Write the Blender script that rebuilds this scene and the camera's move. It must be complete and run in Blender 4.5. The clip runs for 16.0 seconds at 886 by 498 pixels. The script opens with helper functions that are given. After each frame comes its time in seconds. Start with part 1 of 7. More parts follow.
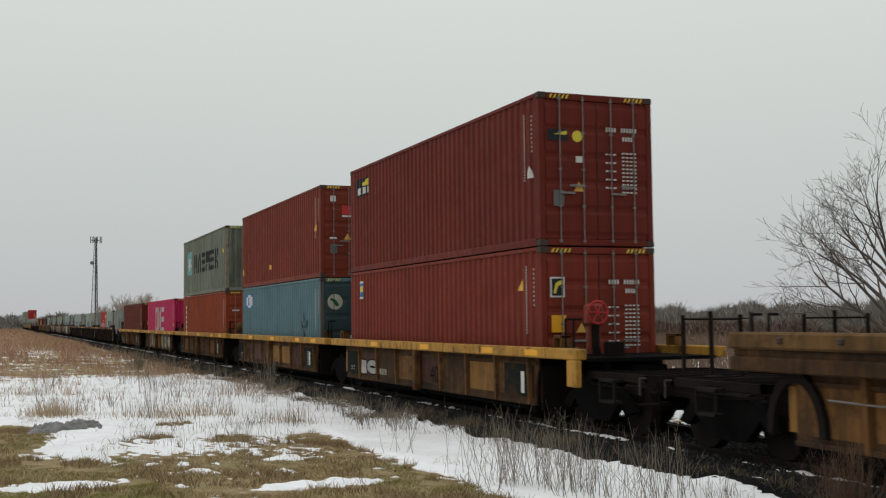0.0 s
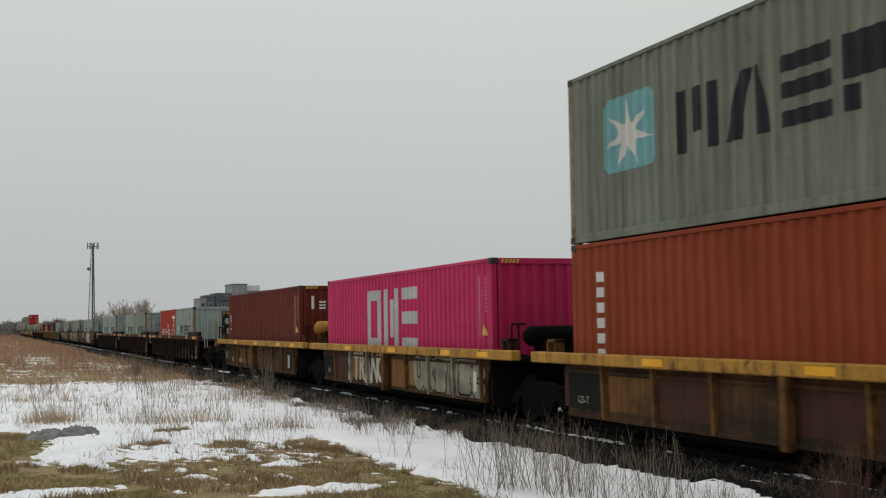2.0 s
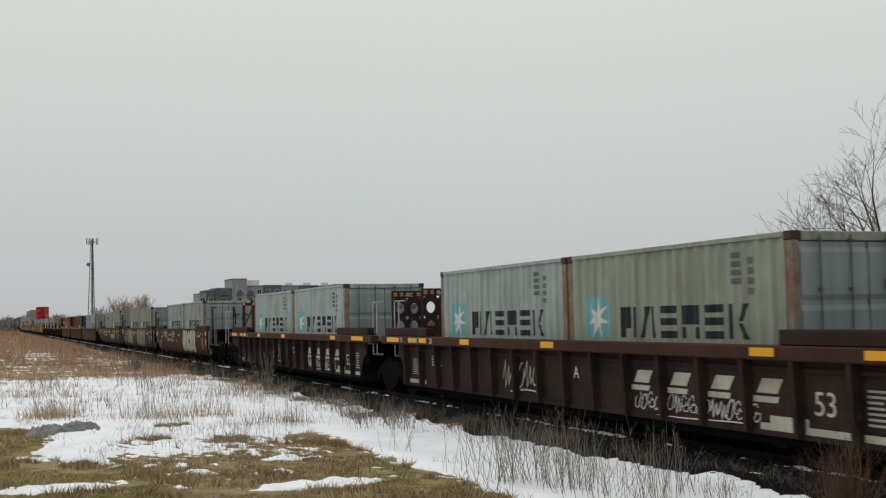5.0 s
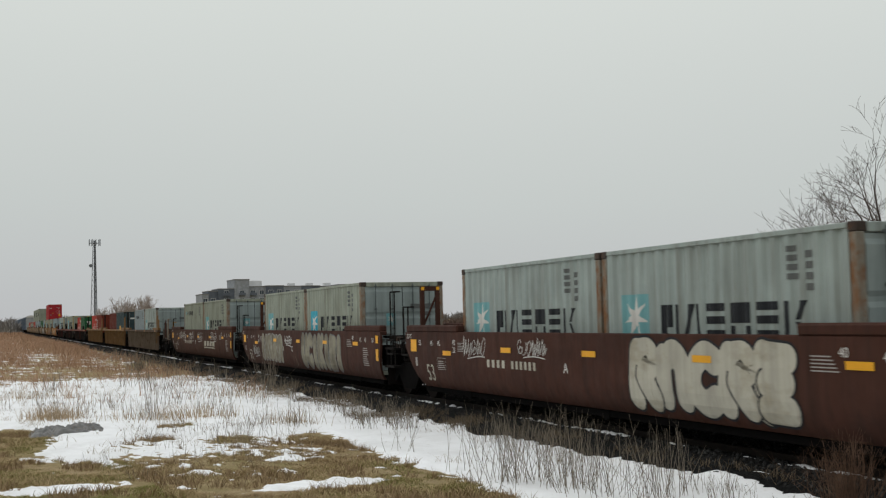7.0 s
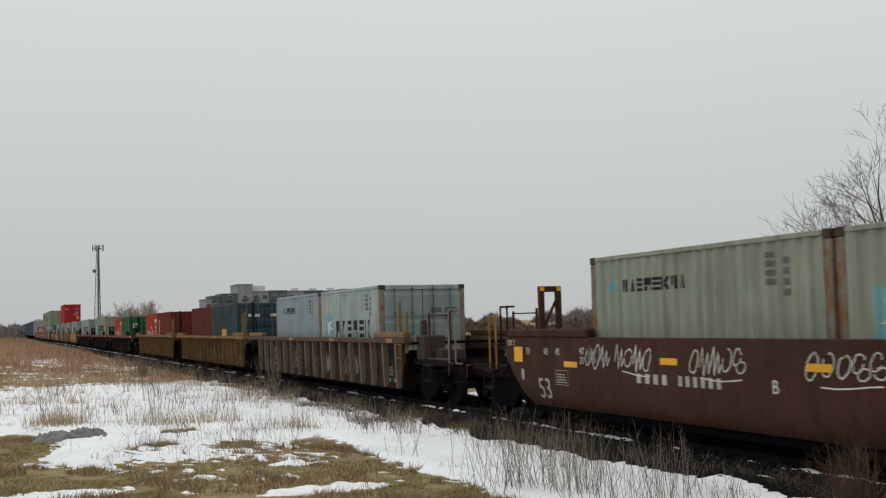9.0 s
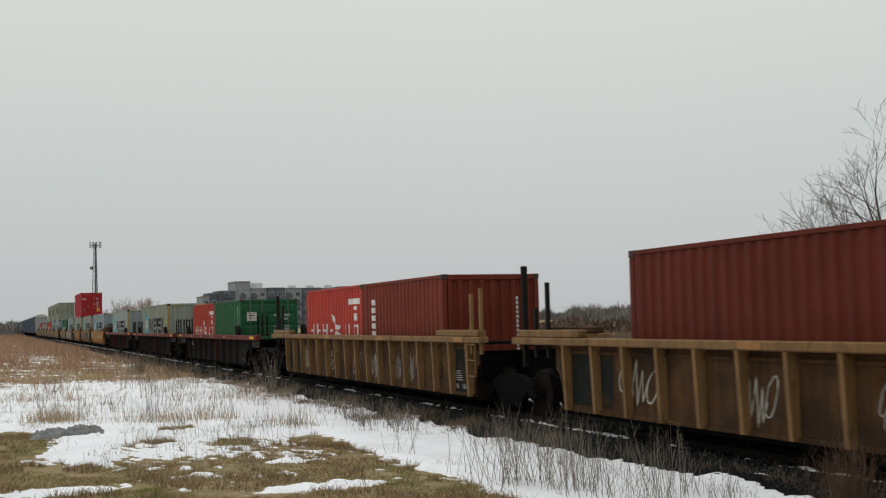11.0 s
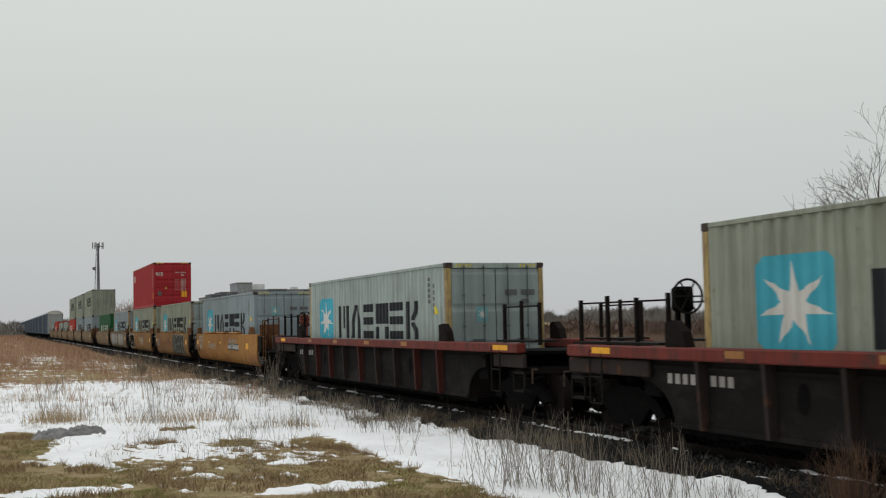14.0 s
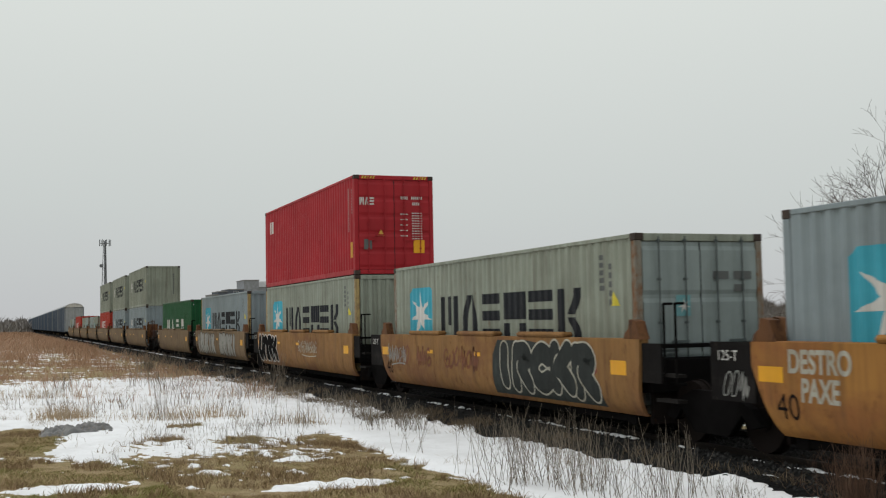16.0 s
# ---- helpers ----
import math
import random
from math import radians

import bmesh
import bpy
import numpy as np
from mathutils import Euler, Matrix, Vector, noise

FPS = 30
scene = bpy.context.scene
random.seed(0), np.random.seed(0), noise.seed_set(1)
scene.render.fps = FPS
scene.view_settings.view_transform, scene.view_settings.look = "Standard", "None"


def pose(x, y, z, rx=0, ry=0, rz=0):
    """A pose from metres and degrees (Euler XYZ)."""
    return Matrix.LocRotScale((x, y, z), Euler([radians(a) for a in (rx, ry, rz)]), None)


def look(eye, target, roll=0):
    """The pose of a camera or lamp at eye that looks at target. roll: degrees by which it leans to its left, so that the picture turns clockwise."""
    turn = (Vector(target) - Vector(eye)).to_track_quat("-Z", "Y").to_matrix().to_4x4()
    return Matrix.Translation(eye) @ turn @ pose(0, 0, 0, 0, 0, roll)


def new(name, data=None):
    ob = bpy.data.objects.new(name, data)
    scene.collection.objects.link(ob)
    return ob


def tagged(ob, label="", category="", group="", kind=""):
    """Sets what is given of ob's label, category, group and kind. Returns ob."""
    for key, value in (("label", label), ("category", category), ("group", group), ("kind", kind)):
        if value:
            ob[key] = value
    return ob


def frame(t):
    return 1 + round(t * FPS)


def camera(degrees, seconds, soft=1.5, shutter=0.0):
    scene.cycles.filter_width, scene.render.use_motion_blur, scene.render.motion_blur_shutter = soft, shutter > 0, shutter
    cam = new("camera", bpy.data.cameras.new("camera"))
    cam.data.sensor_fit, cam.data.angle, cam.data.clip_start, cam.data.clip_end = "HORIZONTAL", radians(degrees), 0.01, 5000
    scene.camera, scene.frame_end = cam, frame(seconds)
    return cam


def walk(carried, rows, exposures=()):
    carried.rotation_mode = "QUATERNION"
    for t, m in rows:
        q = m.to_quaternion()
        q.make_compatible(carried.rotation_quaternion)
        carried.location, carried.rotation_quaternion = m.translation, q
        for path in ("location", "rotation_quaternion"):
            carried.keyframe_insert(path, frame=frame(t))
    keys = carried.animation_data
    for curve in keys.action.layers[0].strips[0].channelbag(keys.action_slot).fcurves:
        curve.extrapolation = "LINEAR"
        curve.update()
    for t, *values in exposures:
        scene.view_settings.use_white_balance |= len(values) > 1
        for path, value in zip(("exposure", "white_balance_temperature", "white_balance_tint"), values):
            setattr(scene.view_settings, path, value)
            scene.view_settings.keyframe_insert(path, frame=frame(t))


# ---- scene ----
# Metres, z up. The rails run along x, top of rail at z = 0, centre line at y = 0. The train rolls towards +x.
CAM_EYE = (0.0, -10.587, 1.933)
# seconds, pan from -x towards +y, tilt, roll (radians): a hand-held phone
SWAY = [
    (0.0, 0.37288, 0.06121, -0.01060),
    (0.5, 0.37374, 0.06350, -0.01236),
    (1.0, 0.37441, 0.06499, -0.01515),
    (1.5, 0.37446, 0.06513, -0.01451),
    (2.0, 0.37545, 0.06525, -0.01493),
    (2.5, 0.37548, 0.06333, -0.01643),
    (3.0, 0.37632, 0.06193, -0.01783),
    (3.5, 0.37670, 0.05994, -0.01864),
    (4.0, 0.37644, 0.05963, -0.01729),
    (6.5, 0.37475, 0.06019, -0.02426),
    (7.0, 0.37392, 0.05976, -0.02349),
    (7.5, 0.37373, 0.05912, -0.02360),
    (8.0, 0.37321, 0.06003, -0.02322),
    (8.5, 0.37260, 0.06138, -0.02357),
    (9.0, 0.37121, 0.06384, -0.02542),
    (11.5, 0.37343, 0.06117, -0.02366),
    (12.0, 0.37209, 0.06111, -0.02227),
    (12.5, 0.37130, 0.06101, -0.02070),
    (13.0, 0.37118, 0.06246, -0.02059),
    (13.5, 0.37073, 0.06256, -0.02036),
    (14.0, 0.37133, 0.06334, -0.02024),
    (14.5, 0.37090, 0.06460, -0.02519),
    (15.0, 0.36918, 0.06454, -0.02328),
    (15.5, 0.36740, 0.06341, -0.02173),
    (16.0, 0.36558, 0.06132, -0.01876),
]


def aim(pan, tilt, roll):
    way = Vector((-math.cos(pan) * math.cos(tilt), math.sin(pan) * math.cos(tilt), math.sin(tilt)))
    return look(CAM_EYE, Vector(CAM_EYE) + way, math.degrees(roll))


EXPO = [(0.0, 0.0), (1.5, 0.0), (1.9, -0.05), (2.3, -0.36), (2.5, -0.4), (3.0, -0.2), (3.5, 0.0), (15.5, 0.0), (16.0, 0.07)]

cam = camera(42.475, 16.0, soft=1.2, shutter=0.08)
walk(cam, [(t, aim(a, b, c)) for t, a, b, c in SWAY], exposures=EXPO)

# ---- world and light: closed overcast winter sky ----
world = bpy.data.worlds.new("overcast_sky")
scene.world = world
world.use_nodes = True
wn = world.node_tree
wn.nodes.clear()
w_out = wn.nodes.new("ShaderNodeOutputWorld")
w_bg = wn.nodes.new("ShaderNodeBackground")
w_tc = wn.nodes.new("ShaderNodeTexCoord")
w_sep = wn.nodes.new("ShaderNodeSeparateXYZ")
w_ramp = wn.nodes.new("ShaderNodeValToRGB")
w_ramp.color_ramp.elements[0].position = 0.0
w_ramp.color_ramp.elements[0].color = (0.495, 0.507, 0.517, 1)
w_ramp.color_ramp.elements[1].position = 1.0
w_ramp.color_ramp.elements[1].color = (0.96, 0.98, 0.975, 1)
for p, c in ((0.10, (0.558, 0.592, 0.580)), (0.26, (0.655, 0.69, 0.666)), (0.5, (0.80, 0.83, 0.815))):
    e = w_ramp.color_ramp.elements.new(p)
    e.color = (*c, 1)
w_noise = wn.nodes.new("ShaderNodeTexNoise")
w_noise.inputs["Scale"].default_value = 1.6
w_noise.inputs["Detail"].default_value = 3
w_mul = wn.nodes.new("ShaderNodeMath")
w_mul.operation = "MULTIPLY_ADD"
w_mul.inputs[1].default_value = 0.05
w_mul.inputs[2].default_value = -0.025
w_add = wn.nodes.new("ShaderNodeMath")
w_add.operation = "ADD"
wn.links.new(w_tc.outputs["Generated"], w_sep.inputs[0])
wn.links.new(w_tc.outputs["Generated"], w_noise.inputs["Vector"])
wn.links.new(w_noise.outputs["Fac"], w_mul.inputs[0])
wn.links.new(w_sep.outputs["Z"], w_add.inputs[0])
wn.links.new(w_mul.outputs[0], w_add.inputs[1])
wn.links.new(w_add.outputs[0], w_ramp.inputs["Fac"])
wn.links.new(w_ramp.outputs["Color"], w_bg.inputs["Color"])
wn.links.new(w_bg.outputs[0], w_out.inputs["Surface"])
w_bg.inputs["Strength"].default_value = 1.0

sun = new("sun", bpy.data.lights.new("sun", "SUN"))
sun.data.energy, sun.data.angle, sun.data.color = 0.6, radians(40), (1.0, 0.97, 0.93)
sun.matrix_world = look((0, 0, 60), (25, 40, 0))


# ---- materials ----
def node_mat(name):
    m = bpy.data.materials.new(name)
    m.use_nodes = True
    return m, m.node_tree, m.node_tree.nodes["Principled BSDF"]


def coord(nt, scale=(1, 1, 1), kind="Object"):
    tc = nt.nodes.new("ShaderNodeTexCoord")
    mp = nt.nodes.new("ShaderNodeMapping")
    mp.inputs["Scale"].default_value = scale
    nt.links.new(tc.outputs[kind], mp.inputs["Vector"])
    return mp.outputs["Vector"]


def noise_node(nt, vec, scale, detail=5, rough=0.6):
    n = nt.nodes.new("ShaderNodeTexNoise")
    n.inputs["Scale"].default_value, n.inputs["Detail"].default_value, n.inputs["Roughness"].default_value = scale, detail, rough
    nt.links.new(vec, n.inputs["Vector"])
    return n.outputs["Fac"]


def ramp(nt, fac, lo, hi, a=0.0, b=1.0):
    r = nt.nodes.new("ShaderNodeMapRange")
    r.inputs["From Min"].default_value, r.inputs["From Max"].default_value = lo, hi
    r.inputs["To Min"].default_value, r.inputs["To Max"].default_value = a, b
    nt.links.new(fac, r.inputs["Value"])
    return r.outputs["Result"]


def mix(nt, fac, a, b):
    n = nt.nodes.new("ShaderNodeMix")
    n.data_type = "RGBA"
    for sock, v in ((n.inputs[0], fac), (n.inputs[6], a), (n.inputs[7], b)):
        if hasattr(v, "is_linked"):
            nt.links.new(v, sock)
        else:
            sock.default_value = v if isinstance(v, float) else (*v, 1)
    return n.outputs[2]


def bump(nt, bsdf, fac, strength=0.3, dist=0.01):
    n = nt.nodes.new("ShaderNodeBump")
    n.inputs["Strength"].default_value, n.inputs["Distance"].default_value = strength, dist
    nt.links.new(fac, n.inputs["Height"])
    nt.links.new(n.outputs["Normal"], bsdf.inputs["Normal"])


def paint(name, col, rust=0.2, rough=0.5, dirt=0.35, rustcol=(0.10, 0.042, 0.018), dirtcol=None, gloss=0.2, blotch=None):
    """Weathered vehicle paint: faded patches, runs of dirt down the side, spots of rust."""
    dirtcol = dirtcol or tuple(x * 0.38 + 0.008 for x in col)
    m, nt, b = node_mat(name)
    v = coord(nt)
    fade = noise_node(nt, v, 0.9, 4)
    c1 = mix(nt, ramp(nt, fade, 0.35, 0.7), tuple(x * 0.86 for x in col), tuple(min(1, x * 1.1 + 0.002) for x in col))
    oi = nt.nodes.new("ShaderNodeObjectInfo")
    c1 = mix(nt, ramp(nt, oi.outputs["Random"], 0, 1, 0.0, 0.16), c1, tuple(x * 0.55 for x in col))
    bleach = noise_node(nt, coord(nt, (0.35, 0.35, 0.8)), 1.4, 5, 0.65)
    c1 = mix(nt, ramp(nt, bleach, 0.5, 0.72, 0, 0.30), c1, tuple(min(1, x * 1.18 + 0.006) for x in col))
    if blotch:
        # large worn areas: colour, share, size
        big = noise_node(nt, coord(nt, (0.8, 0.8, 1.5)), blotch[2], 6, 0.62)
        c1 = mix(nt, ramp(nt, big, 0.60 - blotch[1] * 0.3, 0.70 - blotch[1] * 0.2, 0, 0.85), c1, blotch[0])
    runs = noise_node(nt, coord(nt, (5.5, 5.5, 0.35)), 1.0, 4, 0.7)
    c2 = mix(nt, ramp(nt, runs, 0.42, 0.74, 0, dirt), c1, dirtcol)
    runs2 = noise_node(nt, coord(nt, (17, 17, 0.7)), 1.0, 3, 0.6)
    c2 = mix(nt, ramp(nt, runs2, 0.56, 0.72, 0, dirt * 0.7), c2, dirtcol)
    spot = noise_node(nt, coord(nt, (2.2, 2.2, 1.0)), 2.3, 8, 0.75)
    c3 = mix(nt, ramp(nt, spot, 0.70 - rust * 0.28, 0.78 - rust * 0.2, 0, min(1, 0.45 + rust)), c2, rustcol)
    nt.links.new(c3, b.inputs["Base Color"])
    nt.links.new(ramp(nt, spot, 0.3, 0.75, rough - 0.06, rough + 0.28), b.inputs["Roughness"])
    b.inputs["Specular IOR Level"].default_value = gloss
    bump(nt, b, noise_node(nt, v, 7, 4), 0.12, 0.012)
    return m


def plain(name, col, rough=0.6, metal=0.0, var=0.25, scale=6.0, gloss=0.25):
    m, nt, b = node_mat(name)
    v = coord(nt)
    n = noise_node(nt, v, scale, 5)
    n2 = noise_node(nt, v, scale * 0.13, 3)
    c = mix(nt, ramp(nt, n, 0.3, 0.7), tuple(x * (1 - var) for x in col), tuple(min(1, x * (1 + var)) for x in col))
    c = mix(nt, ramp(nt, n2, 0.4, 0.7, 0, var), c, tuple(x * 0.6 for x in col))
    nt.links.new(c, b.inputs["Base Color"])
    b.inputs["Roughness"].default_value, b.inputs["Metallic"].default_value, b.inputs["Specular IOR Level"].default_value = rough, metal, gloss
    return m


def island(name, cols, rough=0.8):
    """A colour for each loose piece of a mesh, out of a range."""
    m, nt, b = node_mat(name)
    g = nt.nodes.new("ShaderNodeNewGeometry")
    r = nt.nodes.new("ShaderNodeValToRGB")
    el = r.color_ramp.elements
    el[0].color, el[1].color = (*cols[0], 1), (*cols[-1], 1)
    for i, c in enumerate(cols[1:-1]):
        el.new((i + 1) / (len(cols) - 1)).color = (*c, 1)
    nt.links.new(g.outputs["Random Per Island"], r.inputs["Fac"])
    nt.links.new(r.outputs["Color"], b.inputs["Base Color"])
    b.inputs["Roughness"].default_value = rough
    b.inputs["Specular IOR Level"].default_value = 0.08
    return m


MARKDIM = paint("worn_white_marking", (0.34, 0.32, 0.30), 0.3, 0.6, 0.5)
STEEL = plain("dirty_steel", (0.014, 0.0125, 0.0115), 0.75, 0.0, gloss=0.06)
BLACK = plain("grimy_black", (0.0055, 0.005, 0.005), 0.9, gloss=0.03)
BROWNBLACK = paint("brown_black", (0.012, 0.009, 0.008), 0.2, 0.8, gloss=0.04)
STEELBAR = plain("grey_painted_bar", (0.075, 0.09, 0.09), 0.6)
GREYROD = plain("light_grey_bar", (0.17, 0.16, 0.155), 0.5, 0.4)
PALEROD = plain("pale_worn_bar", (0.34, 0.33, 0.33), 0.5)
WHITE = paint("white_marking", (0.62, 0.61, 0.58), 0.12, 0.6, 0.3)
CREAM = paint("cream_spray", (0.44, 0.42, 0.35), 0.26, 0.6, 0.5, blotch=((0.30, 0.27, 0.20), 0.3, 1.2))
SILVER = paint("silver_spray", (0.30, 0.30, 0.28), 0.2, 0.5, 0.5)
INK = paint("black_marking", (0.012, 0.014, 0.018), 0.03, 0.55, 0.1)
LIGHTBLUE = paint("light_blue_marking", (0.055, 0.36, 0.47), 0.05, 0.5, 0.15)
FADEBLUE = paint("faded_blue_marking", (0.16, 0.36, 0.38), 0.12, 0.5, 0.25)
BLUE = paint("blue_marking", (0.02, 0.15, 0.42), 0.05)
FADEAMBER = paint("faded_amber_marking", (0.33, 0.155, 0.050), 0.3, 0.5, 0.4)
REFLECT = paint("yellow_reflector", (0.75, 0.36, 0.02), 0.05, 0.35, 0.15)
YELLOWMARK = paint("yellow_marking", (0.62, 0.52, 0.06), 0.05, 0.5, 0.2)
AMBER = paint("amber_marking", (0.68, 0.38, 0.08), 0.05, 0.5, 0.2)
REDMARK = paint("red_marking", (0.42, 0.028, 0.028), 0.05)
BROWNSPRAY = paint("thin_brown_spray", (0.17, 0.062, 0.030), 0.5, 0.6, 0.5, (0.26, 0.12, 0.035))
DULLRED = paint("dull_red_spray", (0.20, 0.045, 0.03), 0.4, 0.6, 0.5)
DECALGREY = paint("grey_marking", (0.115, 0.122, 0.12), 0.1)
CASTING = paint("rusty_casting", (0.05, 0.035, 0.028), 0.5)
RUSTEDGE = paint("rust_streaked_slate", (0.070, 0.085, 0.085), 0.8, 0.6, 0.7, (0.085, 0.045, 0.022))
RUSTPOST = paint("rust_stained_post", (0.24, 0.22, 0.18), 0.85, 0.6, 0.6, (0.165, 0.075, 0.03))
YELLOWPOST = paint("yellow_post", (0.42, 0.31, 0.13), 0.85, 0.6, 0.7, (0.20, 0.13, 0.075))
MAROON = paint("maroon_paint", (0.124, 0.0170, 0.0105), 0.16, 0.5, 0.35, gloss=0.13)
BRICKRED = paint("brick_red_paint", (0.158, 0.024, 0.0125), 0.2, 0.5, 0.4, gloss=0.13)
RUSSET = paint("russet_paint", (0.150, 0.026, 0.013), 0.14, 0.5, 0.35, gloss=0.13)
ORANGE = paint("orange_brown_paint", (0.235, 0.043, 0.015), 0.18, 0.5, 0.35, gloss=0.13)
SLATE = paint("slate_blue_paint", (0.080, 0.150, 0.172), 0.12, 0.5, 0.3)
GREYGREEN = paint("grey_green_paint", (0.270, 0.298, 0.245), 0.34, 0.5, 0.6, (0.13, 0.075, 0.038), (0.105, 0.092, 0.068))
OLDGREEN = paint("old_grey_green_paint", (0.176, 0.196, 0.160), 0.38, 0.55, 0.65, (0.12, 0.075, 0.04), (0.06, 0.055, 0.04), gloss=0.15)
# End sheet: a darker copy of the old grey-green, with heavier streaks.
OLDGREENEND = paint("darker_streaked_grey_green_end", (0.135, 0.150, 0.118), 0.5, 0.6, 0.95, (0.06, 0.045, 0.03), (0.035, 0.032, 0.022), gloss=0.1)
PALEGREY = paint("pale_grey_paint", (0.312, 0.366, 0.350), 0.28, 0.5, 0.55, (0.15, 0.085, 0.042), (0.125, 0.115, 0.095))
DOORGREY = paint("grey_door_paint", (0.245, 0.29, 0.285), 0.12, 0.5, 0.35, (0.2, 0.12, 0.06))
BLUEGREY = paint("blue_grey_paint", (0.240, 0.288, 0.308), 0.08, 0.45, 0.3)
MAGENTA = paint("magenta_paint", (0.44, 0.0145, 0.088), 0.03, 0.45, 0.2, (0.28, 0.02, 0.06))
WINE = paint("wine_paint", (0.112, 0.019, 0.0105), 0.15, 0.5, 0.35, gloss=0.13)
SCARLET = paint("scarlet_paint", (0.37, 0.034, 0.019), 0.08, 0.5, 0.3)
CRIMSON = paint("crimson_paint", (0.34, 0.017, 0.024), 0.02, 0.45, 0.12)
GREEN = paint("green_paint", (0.010, 0.083, 0.029), 0.04, 0.45, 0.2)
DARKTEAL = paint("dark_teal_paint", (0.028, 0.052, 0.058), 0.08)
RAILYELLOW = paint("chrome_yellow_sill", (0.40, 0.205, 0.034), 0.66, 0.55, 0.6, (0.07, 0.035, 0.016), gloss=0.15, blotch=((0.20, 0.10, 0.03), 0.25, 1.6))
DARKPANEL = paint("dark_green_black_panel", (0.0125, 0.015, 0.013), 0.5, 0.8, 0.5, (0.045, 0.024, 0.014), gloss=0.05, blotch=((0.050, 0.028, 0.014), 0.15, 1.5))
RUSTBOX = paint("rusted_orange_casting", (0.13, 0.055, 0.02), 0.7, 0.7, 0.7, (0.04, 0.02, 0.012))
REDRIB = paint("red_brown_rib", (0.060, 0.018, 0.014), 0.5, 0.6, 0.5, gloss=0.08)
GRIMECREAM = paint("grimy_cream_spray", (0.25, 0.23, 0.17), 0.4, 0.6, 0.5, (0.06, 0.045, 0.03), (0.07, 0.06, 0.045), blotch=((0.115, 0.098, 0.072), 0.5, 1.0))
RUSTPATCH = paint("orange_rust_patch", (0.19, 0.078, 0.024), 0.5, 0.7, 0.6, (0.08, 0.035, 0.015), gloss=0.1)
OCHREBRIGHT = paint("ochre_yellow_sheet", (0.225, 0.112, 0.030), 0.5, 0.65, 0.55, (0.09, 0.042, 0.018), (0.05, 0.028, 0.014), gloss=0.12, blotch=((0.14, 0.066, 0.022), 0.3, 1.0))
MARKEDBROWN = paint("whitened_brown_sheet", (0.085, 0.040, 0.030), 0.4, 0.7, 0.5, (0.05, 0.028, 0.02), gloss=0.1, blotch=((0.20, 0.165, 0.15), 0.2, 1.1))
LEADSILL = paint("rusted_tan_sill", (0.150, 0.082, 0.030), 0.6, 0.65, 0.75, (0.06, 0.032, 0.016), (0.04, 0.024, 0.013), gloss=0.1, blotch=((0.07, 0.04, 0.018), 0.4, 1.0))
BROWNSILL = paint("grimy_brown_sill", (0.095, 0.062, 0.042), 0.6, 0.65, 0.7, (0.05, 0.03, 0.02), gloss=0.1)
PALERIB = paint("pale_worn_rib", (0.19, 0.145, 0.105), 0.6, 0.65, 0.7, (0.07, 0.04, 0.025), gloss=0.1)
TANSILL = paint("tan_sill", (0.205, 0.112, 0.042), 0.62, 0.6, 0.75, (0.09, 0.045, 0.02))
OCHRESIDE = paint("rusty_ochre_side", (0.086, 0.044, 0.020), 0.62, 0.75, 0.85, (0.045, 0.022, 0.012), (0.016, 0.012, 0.009), gloss=0.08, blotch=((0.020, 0.016, 0.012), 0.55, 0.9))
OCHREPATCH = paint("ochre_patch", (0.150, 0.070, 0.022), 0.62, 0.7, 0.7, (0.06, 0.028, 0.014), (0.03, 0.018, 0.01), gloss=0.1, blotch=((0.048, 0.026, 0.014), 0.4, 1.2))
SMOOTHYELLOW = paint("dull_yellow_side", (0.335, 0.160, 0.042), 0.46, 0.6, 0.5, (0.12, 0.050, 0.022), (0.10, 0.052, 0.026), gloss=0.12, blotch=((0.235, 0.095, 0.034), 0.45, 0.55))
PALEYELLOW = paint("bleached_tan_side", (0.205, 0.142, 0.085), 0.45, 0.65, 0.6, (0.11, 0.07, 0.042), gloss=0.1, blotch=((0.135, 0.092, 0.060), 0.4, 0.6))
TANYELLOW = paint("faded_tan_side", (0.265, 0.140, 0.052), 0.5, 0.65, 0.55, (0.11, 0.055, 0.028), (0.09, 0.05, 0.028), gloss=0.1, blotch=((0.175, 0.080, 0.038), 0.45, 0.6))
# Rusty tan, darkened: the shade of the recesses between ribs is in the colour.
TANSHADED = paint("tan_shaded_side", (0.082, 0.041, 0.017), 0.62, 0.7, 0.85, (0.045, 0.021, 0.011), (0.022, 0.013, 0.008), gloss=0.08, blotch=((0.030, 0.018, 0.011), 0.45, 0.8))
OXIDE = paint("oxide_brown_side", (0.062, 0.0255, 0.0175), 0.4, 0.65, 0.65, (0.034, 0.019, 0.014), (0.024, 0.014, 0.011), gloss=0.1, blotch=((0.044, 0.020, 0.015), 0.4, 0.5))
OXIDEDARK = paint("dark_oxide_side", (0.036, 0.021, 0.017), 0.45, 0.7, 0.6, (0.075, 0.046, 0.034), gloss=0.08, blotch=((0.017, 0.013, 0.012), 0.45, 0.8))
COALSIDE = paint("black_side", (0.0092, 0.0082, 0.0080), 0.46, 0.75, 0.4, (0.030, 0.025, 0.022), gloss=0.05, blotch=((0.026, 0.0225, 0.021), 0.3, 0.8))
COALRIB = paint("brown_black_rib", (0.027, 0.020, 0.018), 0.5, 0.65, 0.3, gloss=0.08)
REDSILL = paint("faded_red_sill", (0.150, 0.022, 0.015), 0.72, 0.6, 0.75, (0.05, 0.03, 0.024))
AUTOGREY = paint("galvanised_panel", (0.30, 0.315, 0.32), 0.2, 0.5, 0.45)
AUTOBLUE = paint("blue_grey_panel", (0.115, 0.150, 0.205), 0.2, 0.5, 0.45)


